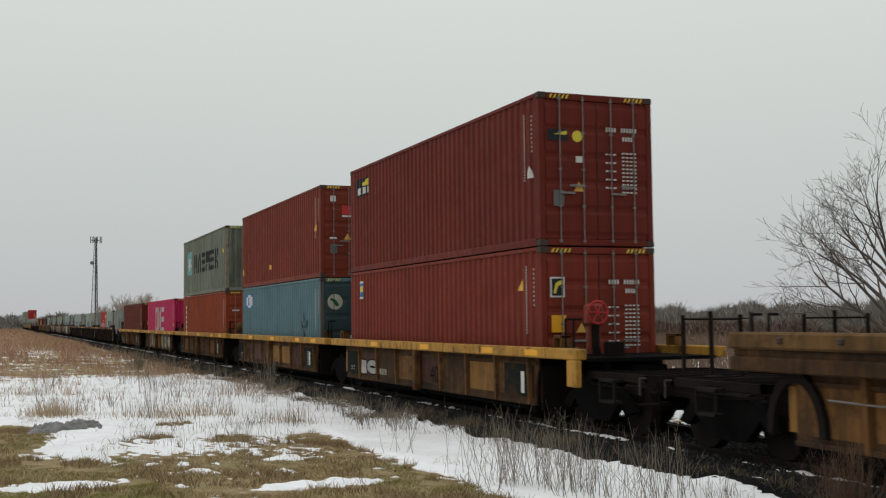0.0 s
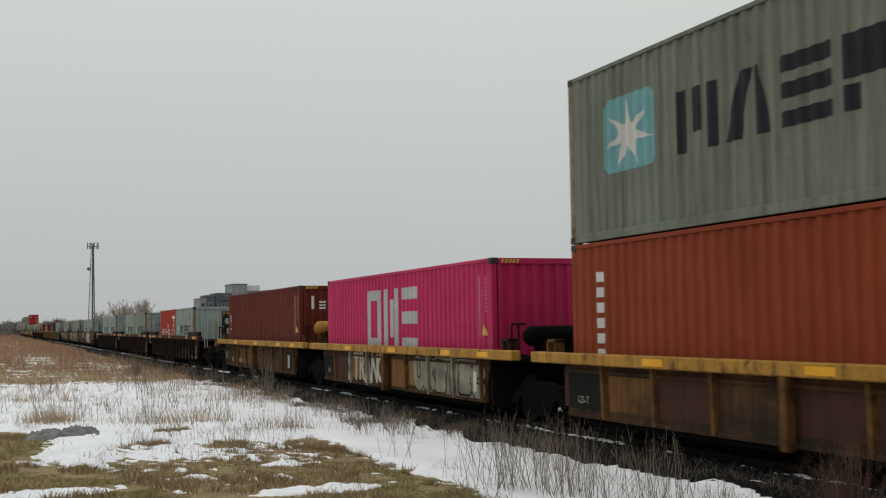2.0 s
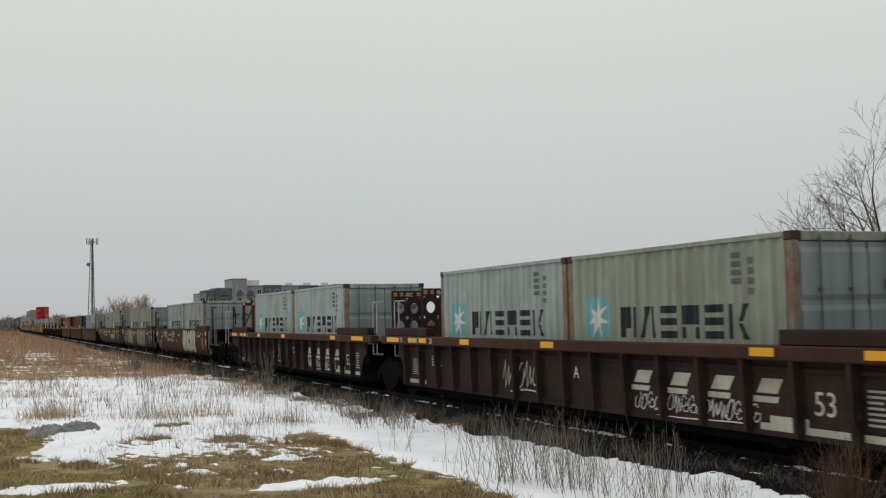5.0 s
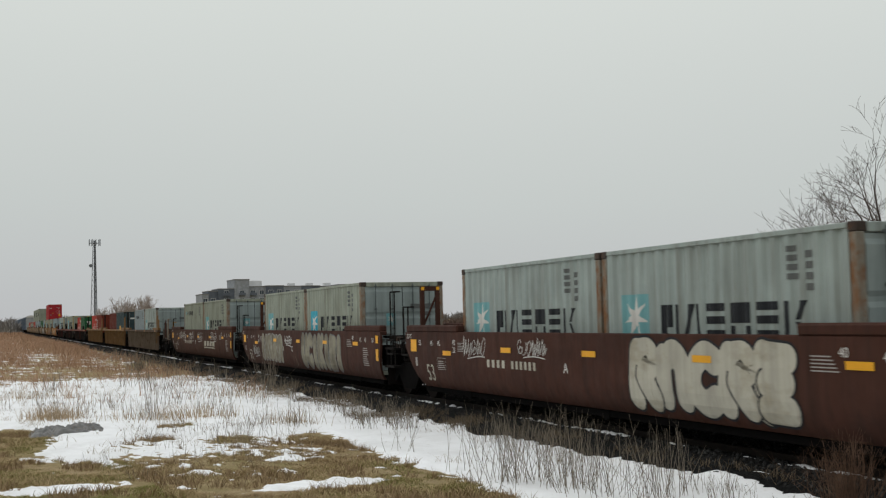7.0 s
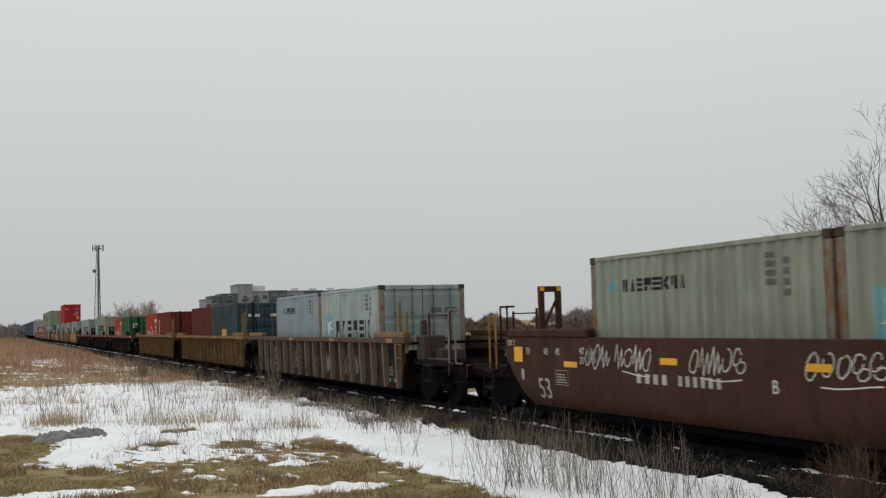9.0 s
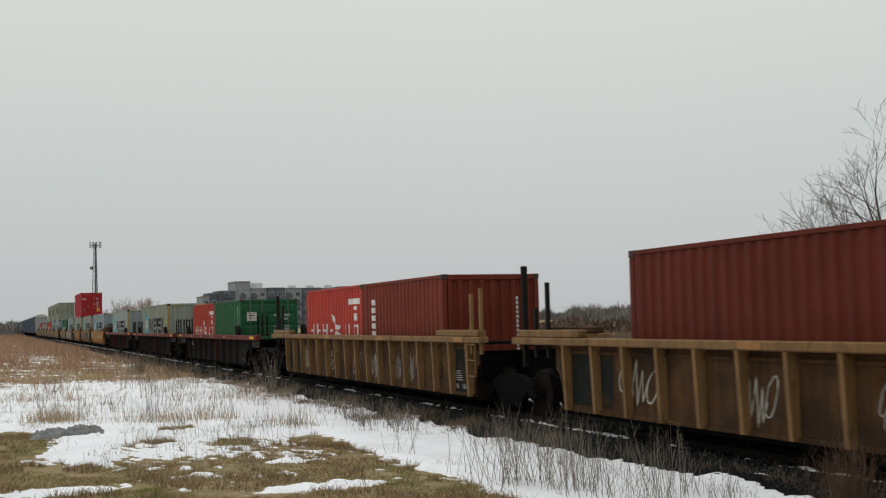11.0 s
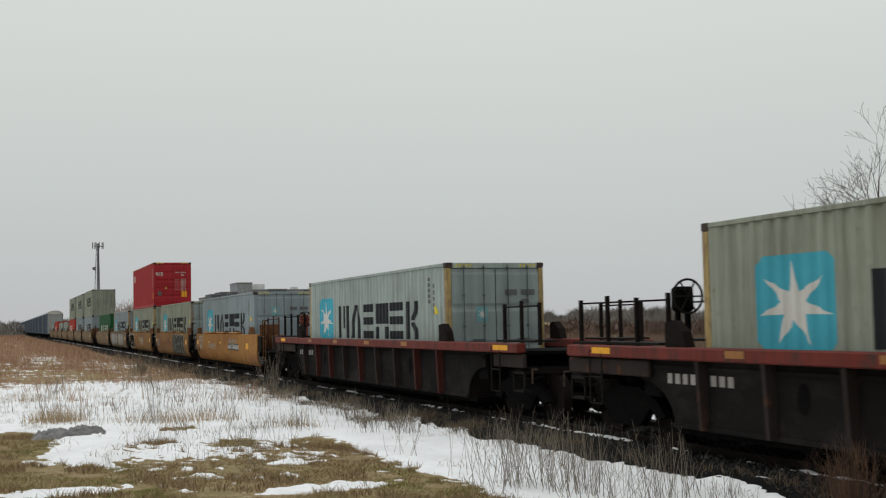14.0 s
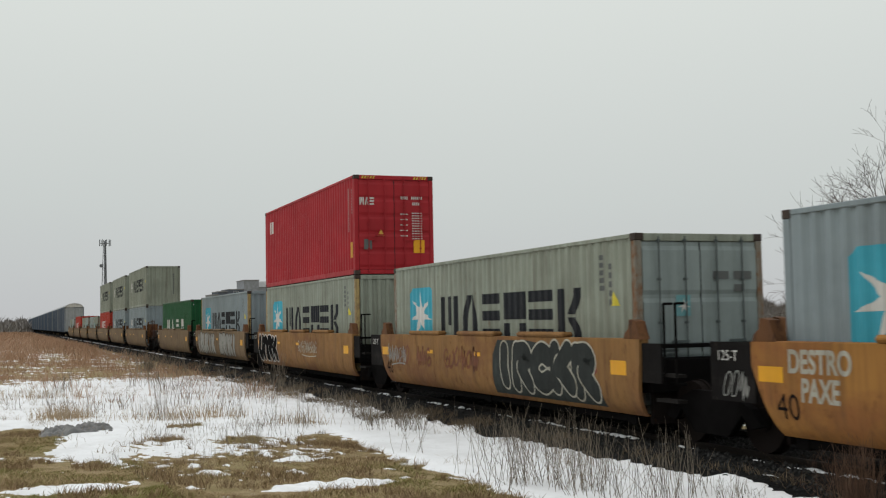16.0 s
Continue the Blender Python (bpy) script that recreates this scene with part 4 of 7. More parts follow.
part("lettering", text_bm("40", -5.55, 0.5, 0.55, -1.341), BROWNBLACK, yr[0])
for k, ch in enumerate("STRANGE"):
    u = -9.74 + k * 0.515 + 0.02 * (k % 2)
    part("sprayed_letter_edge", text_bm(ch, u - 0.02, 0.40 + 0.03 * (k % 3), 1.06, -1.3345, 0.08, 0.78, 0.05), BLACK, yr[3])
    part("sprayed_letter", text_bm(ch, u, 0.42 + 0.03 * (k % 3), 1.02, -1.3375, 0.08, 0.78, 0.035), CREAM, yr[3])
part("sprayed_ground", flat([[(-4.45, 0.95), (-4.2, 0.40), (-0.2, 0.38), (-0.15, 0.9), (-0.6, 1.17), (-4.3, 1.18)]], -1.3392), GRIMECREAM, yr[3])
graffiti(yr[3], -4.35, -0.15, 0.37, 1.17, -1.3400, GRIMECREAM, 6, 8, line=BLACK)
part("sheet_patch", flat([rect(-5.95, 0.40, -4.85, 1.10)], -1.3385), RUSTPATCH, yr[3])
scrawl(yr[4], -12.2, -11.6, 0.6, 0.95, -1.338, CREAM, 3)
graffiti(yr[0], -12.0, -9.5, 0.45, 0.9, -1.334, SILVER, 3, 21, line=BLACK)
tagged(part("stencil_marking", flat(bars(-1.2, 0.52, -0.85, 0.98, 9, 0.6), -1.341), MARKDIM, yr[4]), kind="stuff")
tagged(part("stencil_marking", flat(bars(-1.2, 0.52, -0.85, 0.98, 9, 0.6), -1.341), MARKDIM, yr[1]), kind="stuff")


def brown_ribbed(s, n, **kw):
    th = well_unit("dark brown fifty-three-foot well car with ribbed sides", OXIDEDARK, OXIDE, 2.35, -15.9 if kw.get("last") else -14.8, 3.3, -16.0 if kw.get("last") else -15.6, 1.50, 0.36,
                   ribs=[1.25 - 1.02 * i for i in range(16)], cut=(0.5, 1.75 if kw.get("last") else 0.5), trucks=[3.55] + ([-16.5] if kw.get("last") else []))
    for x in (2.9, -15.4):
        part("raised_guide", boxes((min(x, x - 2.9 if x > 0 else x + 2.9), max(x, x - 2.9 if x > 0 else x + 2.9), -1.48, -1.28, 1.50, 1.70), bev=0.02), OXIDEDARK, th)
        part("raised_guide", boxes((min(x, x - 2.9 if x > 0 else x + 2.9), max(x, x - 2.9 if x > 0 else x + 2.9), 1.28, 1.48, 1.50, 1.70), bev=0.02), OXIDEDARK, th)
    for x in (-0.55, -6.6, -10.4, -13.6):
        part("reflector", flat([rect(x, 1.36, x + 0.5, 1.47)], -1.514), REFLECT, th)
    part("reflector", flat([rect(1.55, 1.36, 2.6, 1.47)], -1.514), REFLECT, th)
    part("lettering", text_bm("53", 0.45, 0.66, 0.42, -1.336), CREAM, th)
    part("lettering", text_bm("BAC"[n % 3], -5.7, 0.86, 0.28, -1.337), WHITE, th)
    for i in range(4):
        u = -3.72 + i * 1.02
        part("trade_block", flat([[(u, 0.88), (u + 0.42, 0.88), (u + 0.55, 1.07), (u + 0.13, 1.07)], [(u - 0.12, 0.76), (u + 0.42, 0.76), (u + 0.46, 0.84), (u - 0.06, 0.84)]], -1.337), CREAM, th)
    tagged(part("stencil_marking", flat(bars(1.38, 0.6, 1.72, 1.05, 7, 0.55) + bars(-12.5, 0.85, -11.9, 1.1, 4), -1.337), MARKDIM, th), kind="stuff")
    reflectors(th, [rect(-15.15, 1.36, -14.25, 1.47), rect(-12.87, 1.36, -12.4, 1.47)], -1.516)
    for u, w in ((-14.17, "53"), (-13.6, "40"), (-13.12, "45"), (-12.2, "20")):
        part("lettering", text_bm(w, u, 1.355, 0.17, -1.517), WHITE, th)
    tagged(part("stencil_marking", flat(bars(-13.75, 0.62, -13.1, 1.0, 9, 0.6), -1.339), MARKDIM, th), kind="stuff")
    part("pale_patch", flat([rect(-0.6, 0.40, 1.75, 0.50)], -1.336), CREAM, th)
    part("pale_patch", flat([rect(-14.1, 0.40, -12.9, 0.50)], -1.336), CREAM, th)
    part("pale_patch", flat([rect(-0.4, 0.46, 0.35, 0.6)], -1.334), CREAM, th)
    scrawl(th, -3.7, -0.6, 0.48, 0.76, -1.34, WHITE, n + 40)
    scrawl(th, -8.6, -7.0, 0.6, 1.1, -1.34, CREAM, n + 60, 0.05)
    # plate with two round openings on the end deck
    for x in ([3.7, -15.5] if n == 0 else [1.0 + 0.9, -15.5]):
        bm = bmesh.new()
        for xx in (x - 0.03, x + 0.03):
            for c in (-0.20, 0.20):
                for cz, lo, hi in ((2.20, 0.26, 0.30), (1.72, 0.22, 0.22)):
                    ring, edge = [], []
                    for k in range(16):
                        a = 2 * math.pi * (k + 0.5) / 16
                        f = 1 / max(abs(math.cos(a)), abs(math.sin(a)))
                        ring.append(bm.verts.new((xx, c + 0.125 * math.cos(a), cz + 0.15 * math.sin(a))))
                        edge.append(bm.verts.new((xx, c + 0.20 * math.cos(a) * f, cz + (hi if math.sin(a) > 0 else lo) * math.sin(a) * f)))
                    for k in range(16):
                        bm.faces.new((ring[k], ring[(k + 1) % 16], edge[(k + 1) % 16], edge[k]))
        box(bm, x - 0.03, x + 0.03, -0.44, -0.398, 1.5, 2.5)
        box(bm, x - 0.03, x + 0.03, 0.398, 0.44, 1.5, 2.5)
        box(bm, x - 0.035, x + 0.035, -0.44, 0.44, 2.49, 2.68)
        bmesh.ops.remove_doubles(bm, verts=bm.verts, dist=0.002)
        plate = part("end_plate", bm, OXIDEDARK, th)
        for v in (-0.40, -0.22, 0.28):
            part("reflector", boxes((x + 0.034, x + 0.040, v, v + 0.10, 2.53, 2.64)), FADEAMBER, plate)
        bm = text_bm("IBC", 0, 0, 0.14, 0.0)
        for v in bm.verts:
            v.co = Vector((x + 0.041, v.co.x - 0.05, v.co.z + 2.53))
        part("lettering", bm, WHITE, plate)
    for x, gap in ((3.6, 0.7) if n == 0 else (2.7, 0.32), (-17.9, 0.58) if n == 2 else (-15.3, 0.32)):
        grab_irons(th, x, 1.0, 2.36, PALEROD, -1.25, gap)
    stanchions(th, 2.6, 3.2, 1.5, 2.3, STEEL, 2, ys=(0.7,))
    if kw.get("end"):
        platform(th, 3.0, 5.2, 0.92, 1.02)
        coupler(th, 4.9, 1)
    if kw.get("last"):
        platform(th, -17.9, -15.5, 0.92, 1.02)
        part("end_bulkhead", boxes((-17.1, -16.0, -1.15, 1.15, 1.02, 1.58), (-17.7, -17.1, -0.8, 0.9, 1.02, 1.35), bev=0.03), BROWNBLACK, th)
        bm = bmesh.new()
        pts = [(-17.0, -1.1, 1.5), (-17.0, -1.1, 2.55), (-16.85, -1.1, 2.5), (-16.62, -1.1, 2.25), (-16.5, -1.1, 1.85)]
        for p, q in zip(pts, pts[1:]):
            tube(bm, p, q, 0.025)
        part("handrail", bm, BROWNBLACK, th)
        coupler(th, -17.6, -1)
    return on_train(th, s)


for s, n in ((-103.19, 0), (-123.0, 1), (-142.75, 2)):
    brown_ribbed(s, n, end=n == 0, last=n == 2)


def brown_smooth(s, n, **kw):
    th = well_unit("oxide-brown smooth-sided well car with large sprayed graffiti", OXIDE, OXIDE, 2.4, -15.2, 2.4, -15.2, 1.60, 0.36,
                   smooth=True, cut=(0.22, 0.9), chord=0.14, trucks=[3.45] + ([-16.2] if kw.get("last") else []))
    y = -1.474
    for x in (2.35, -15.15):
        d = -3.2 if x > 0 else 3.2
        for sg in (-1, 1):
            part("raised_guide", boxes((min(x, x + d), max(x, x + d), *sorted((sg * 1.47, sg * 1.27)), 1.60, 1.76), bev=0.03), OXIDE, th)
    reflectors(th, [rect(u, 1.22, u + 0.46, 1.32) for u in (-9.65, -6.35, -3.1, 0.02)] + [rect(2.05, 0.85, 2.25, 1.15), rect(2.05, 1.3, 2.25, 1.5), rect(-14.8, 1.15, -14.42, 1.43), rect(-12.75, 1.1, -12.27, 1.2)], y - 0.010)
    part("lettering", text_bm("53", -13.85, 0.52, 0.52, y), CREAM, th)
    part("lettering", text_bm("ACB"[n], -7.05, 0.92, 0.25, y), WHITE, th)
    tagged(part("number_marking", flat([rect(-10.35 + i * 0.24, 0.92, -10.35 + i * 0.24 + 0.12, 1.07) for i in range(4)] + [rect(-9.2 + i * 0.19, 0.92, -9.2 + i * 0.19 + 0.10, 1.07) for i in range(6)], y), CREAM, th), kind="stuff")
    tagged(part("stencil_marking", flat(bars(-0.6, 1.18, -0.1, 1.4, 5, 0.6) + bars(0.9, 0.70, 1.4, 1.2, 9, 0.62) + bars(-13.07, 0.82, -12.68, 1.0, 4, 0.6) + bars(-11.9, 1.2, -11.58, 1.4, 6, 0.55) + [rect(-13.12, 0.78, -13.11, 1.04), rect(-12.64, 0.78, -12.63, 1.04), rect(-13.12, 1.03, -12.63, 1.04), rect(-13.12, 0.78, -12.63, 0.79)], y), MARKDIM, th), kind="stuff")
    part("lettering", text_bm("125 T", -15.12, 1.45, 0.15, y - 0.001), WHITE, th)
    for u, v, w in ((-14.3, 1.3, "53"), (-13.55, 1.3, "45"), (-13.1, 1.3, "45"), (-12.2, 1.33, "40"), (-12.2, 1.17, "20"), (0.62, 1.32, "45"), (1.05, 1.32, "45"), (1.68, 1.32, "53"), (-0.1, 1.36, "40")):
        part("lettering", text_bm(w, u, v, 0.17, y), WHITE, th)
    part("pale_plate", flat([rect(-14.52, 0.82, -14.4, 1.02)], y), MARKDIM, th)
    if n == 0:
        graffiti(th, -4.8, -0.9, 0.44, 1.56, y, CREAM, 5, 2)
        scrawl(th, -11.6, -10.4, 1.15, 1.5, y - 0.002, WHITE, 4, 0.03)
        scrawl(th, -8.9, -7.7, 1.2, 1.5, y - 0.002, WHITE, 5, 0.03)
    elif n == 1:
        graffiti(th, -11.7, -8.4, 0.5, 1.5, y, GRIMECREAM, 5, 12, line=SILVER)
        graffiti(th, -5.65, -1.1, 0.40, 1.54, y, GRIMECREAM, 7, 15, line=DECALGREY)
        scrawl(th, -8.0, -7.0, 1.15, 1.45, y - 0.002, WHITE, 6, 0.04)
        scrawl(th, -13.0, -12.0, 0.7, 1.0, y - 0.002, SILVER, 16, 0.05)
    else:
        part("trade_block", flat([[(-4.5 + i * 0.72, 0.86), (-4.0 + i * 0.72, 0.86), (-3.9 + i * 0.72, 1.08), (-4.4 + i * 0.72, 1.08)] for i in range(4)] + [[(-4.6, 0.76), (-1.8, 0.76), (-1.75, 0.81), (-4.55, 0.81)]], y), CREAM, th)
        for k, (a, b) in enumerate(((-11.0, -9.9), (-8.9, -7.6), (-6.4, -5.0), (-2.9, -1.2), (-12.0, -11.2))):
            scrawl(th, a, b, 1.12, 1.5, y - 0.002, WHITE, 70 + k, 0.032)
    for x in ([3.9] if n == 0 else [1.75]) + [-14.2 if n < 2 else -16.4]:
        a, b, zt = (-0.12, 0.42, 2.76) if x > 0 else (0.05, 0.50, 2.60) if n < 2 else (-0.15, 0.35, 2.62)
        bm = boxes((x - 0.05, x + 0.05, a, a + 0.11, 1.45, zt), (x - 0.05, x + 0.05, b - 0.11, b, 1.45, zt), (x - 0.05, x + 0.05, a + 0.11, b - 0.11, zt - 0.12, zt))
        tube(bm, (x, a + 0.1, 1.75), (x, b - 0.1, zt - 0.28), 0.03)
        part("end_post_frame", bm, OXIDE, th)
        for v in (a + 0.01, b - 0.10):
            part("reflector", boxes((x + 0.045, x + 0.056, v, v + 0.09, zt - 0.10, zt - 0.01)), REFLECT, th)
    grab_irons(th, 2.75, 0.7, 2.6, STEEL, -1.3)
    grab_irons(th, -15.8, 0.9, 2.2, STEEL, -1.3)
    part("end_step", boxes((2.4, 3.1, -1.35, -1.15, 1.15, 1.2), (2.4, 3.1, -1.35, -1.15, 0.7, 0.75)), STEEL, th)
    platform(th, 2.3, 3.3, 1.38, 1.48)
    platform(th, -16.1, -15.1, 1.38, 1.48)
    if kw.get("end"):
        platform(th, 2.4, 5.0, 0.92, 1.02)
        part("upper_deck", boxes((2.4, 4.4, -1.3, 1.3, 1.50, 1.60), bev=0.015), BROWNBLACK, th)
        part("end_bulkhead", boxes((2.4, 3.7, -1.2, 1.2, 1.02, 1.49), (3.7, 4.3, -0.5, 1.1, 1.02, 1.45), bev=0.03), BROWNBLACK, th)
        grab_irons(th, 4.4, 0.9, 2.3, GREYROD)
        grab_irons(th, 3.2, 0.9, 2.1, GREYROD)
        coupler(th, 4.8, 1)
    if kw.get("last"):
        platform(th, -17.6, -15.1, 0.92, 1.02)
        coupler(th, -17.3, -1)
        grab_irons(th, -16.6, 0.95, 2.0, RAILYELLOW, -1.2)
    return on_train(th, s)


for s, n in ((-166.5, 0), (-186.05, 1), (-205.75, 2)):
    brown_smooth(s, n, end=n == 0, last=n == 2)


def tan_ribbed(s, n, **kw):
    # On tan cars, recess shade and lit ribs are painted by dark walls, brighter ribs.
    th = well_unit("tan-yellow fifty-three-foot well car with weathered ribbed sides" if n else "grimy brown fifty-three-foot well car with pale ribs", TANSHADED if n else OXIDEDARK, TANSILL if n else BROWNSILL, 2.3, -14.6, 2.75, -16.1, 1.56, 0.32,
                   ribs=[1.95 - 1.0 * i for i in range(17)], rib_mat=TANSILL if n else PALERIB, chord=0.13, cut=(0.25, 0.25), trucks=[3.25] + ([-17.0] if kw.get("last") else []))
    for x, d in ((2.6, -2.4), (-15.9, 2.4)):
        for sg in (-1, 1):
            part("raised_guide", boxes((min(x, x + d), max(x, x + d), *sorted((sg * 1.47, sg * 1.28)), 1.56, 1.70), bev=0.02), TANSILL if sg < 0 else TANSHADED, th)
    for u in (1.35, -4.0, -9.0):
        part("reflector", flat([rect(u, 1.45, u + 0.5, 1.54)], -1.514), FADEAMBER, th)
    part("dark_panel", flat([rect(0.75, 0.38, 2.0, 1.30)], -1.336), DARKPANEL, th)
    part("lettering", text_bm("53", -0.25, 0.62, 0.5, -1.336), BROWNBLACK, th)
    part("dark_panel", flat([rect(-14.1, 0.42, -12.6, 1.28)], -1.334), DARKPANEL, th)
    tagged(part("stencil_marking", flat(bars(1.05, 0.62, 1.42, 0.86, 5, 0.7) + bars(0.95, 0.46, 1.2, 0.56, 3, 0.6) + bars(1.4, 0.46, 1.6, 0.56, 3, 0.6), -1.339), MARKDIM, th), kind="stuff")
    scrawl(th, -12.4, -11.2, 0.5, 1.2, -1.34, CREAM, n + 90, 0.05)
    scrawl(th, -9.2, -8.4, 0.5, 1.15, -1.34, CREAM, n + 93, 0.04)
    for k, (a, b) in enumerate(((-2.2, -1.5), (-3.4, -2.6), (-5.0, -4.5), (-6.6, -5.9))):
        scrawl(th, a, b, 0.5, 1.15, -1.34, MARKDIM, n * 7 + k + 120, 0.03)
    for x in (2.05, -15.3):
        bm = boxes((x, x + 0.09, -1.42, -1.36, 1.2, 2.45 if n == 0 or x > 0 else 2.1), (x + 0.5, x + 0.58, -1.42, -1.36, 1.2, 2.55 if n else 2.2))
        part("end_post", bm, TANSILL if x > 0 else STEEL, th)
    ladder(th, 2.1, 0.75, 1.4, TANSILL)
    part("end_post", boxes((-15.95, -15.85, -1.35, -1.25, 1.0, 2.9), bev=0.01), STEEL, th)
    if kw.get("end"):
        platform(th, 2.5, 5.2, 0.92, 1.02)
        stanchions(th, 3.4, 4.7, 1.1, 2.15, OXIDE, 2)
        part("brake_rigging", boxes((2.6, 3.15, -1.15, -0.6, 1.02, 1.62), (3.2, 3.7, -0.9, -0.3, 1.02, 1.30), (2.75, 2.9, -1.1, -0.95, 1.6, 2.0), (3.0, 4.6, -1.1, -1.04, 1.02, 1.1), bev=0.03), CASTING, th)
        grab_irons(th, 4.9, 1.0, 2.2, RUSTPOST, -1.2, 0.4)
        coupler(th, 4.9, 1)
    if kw.get("last"):
        platform(th, -18.0, -16.0, 0.92, 1.02)
        coupler(th, -17.8, -1)
    return on_train(th, s)


for s, n in ((-229.55, 0), (-249.2, 1), (-269.6, 2)):
    tan_ribbed(s, n, end=n == 0, last=n == 2)


def black_red(s, n):
    th = well_unit("black ribbed well car with faded red sills and end railings", COALSIDE, REDSILL, 2.4, -13.8, 4.3, -15.9, 1.49, 0.33,
                   ribs=[1.48 - 1.5 * i for i in range(11)], rib_mat=(COALRIB, REDRIB, REDRIB, COALRIB, COALRIB, REDRIB) if n == 2 else (COALRIB, COALRIB, COALRIB, COALRIB, REDRIB, COALRIB), cut=(0.95, 0.95), trucks=[3.5, -14.7], holes=(-2.19, -9.93))
    for u in (-2.35, -5.35, -8.4, -11.3):
        part("reflector", flat([rect(u, 1.36, u + 0.42, 1.46)], -1.514), FADEAMBER, th)
    reflectors(th, [rect(3.2, 1.35, 3.9, 1.45), rect(-15.0, 1.36, -14.4, 1.46)], -1.514)
    tagged(part("number_marking", flat([rect(-13.0 + i * 0.2, 0.95, -13.0 + i * 0.2 + 0.12, 1.1) for i in range(4)] + [rect(-11.9 + i * 0.2, 0.95, -11.9 + i * 0.2 + 0.13, 1.1) for i in range(3)], -1.338), MARKDIM, th), kind="stuff")
    for x0, x1, k in ((2.9, 4.5, 3), (-16.1, -13.3, 4)):
        stanchions(th, x0, x1, 1.45, 2.25, BROWNBLACK, k, wide=0.03)
        part("side_beam", boxes((min(x0, x1) + 0.1, max(x0, x1) - 0.1, -1.42, -1.34, 1.02, 1.28), bev=0.02), COALRIB, th)
        part("walkway", boxes((x0, x1, -1.28, -0.7, 1.50, 1.54), (x0, x1, 0.7, 1.28, 1.50, 1.54)), STEEL, th)
    for sg in (-1, 1):
        for x in (0.35, -12.6):
            bm = bmesh.new()
            prism(bm, [(x - 0.25, 1.49), (x + 0.3, 1.49), (x + 0.2, 1.72), (x - 0.05, 1.88), (x - 0.25, 1.85)], *sorted((sg * 1.3, sg * 1.46)))
            part("corner_guide", bm, BROWNBLACK, th)
    brake_wheel(th, -13.75, -0.45, 2.25)
    platform(th, 3.5, 4.6, 0.92, 1.02)
    platform(th, -16.4, -15.2, 0.92, 1.02)
    ladder(th, 3.1, 0.55, 1.4, STEEL)
    ladder(th, -15.1, 0.55, 1.4, STEEL)
    coupler(th, 4.4, 1)
    coupler(th, -16.2, -1)
    return on_train(th, s)


for n, s in enumerate((-292.68, -314.45, -336.7)):
    black_red(s, n)


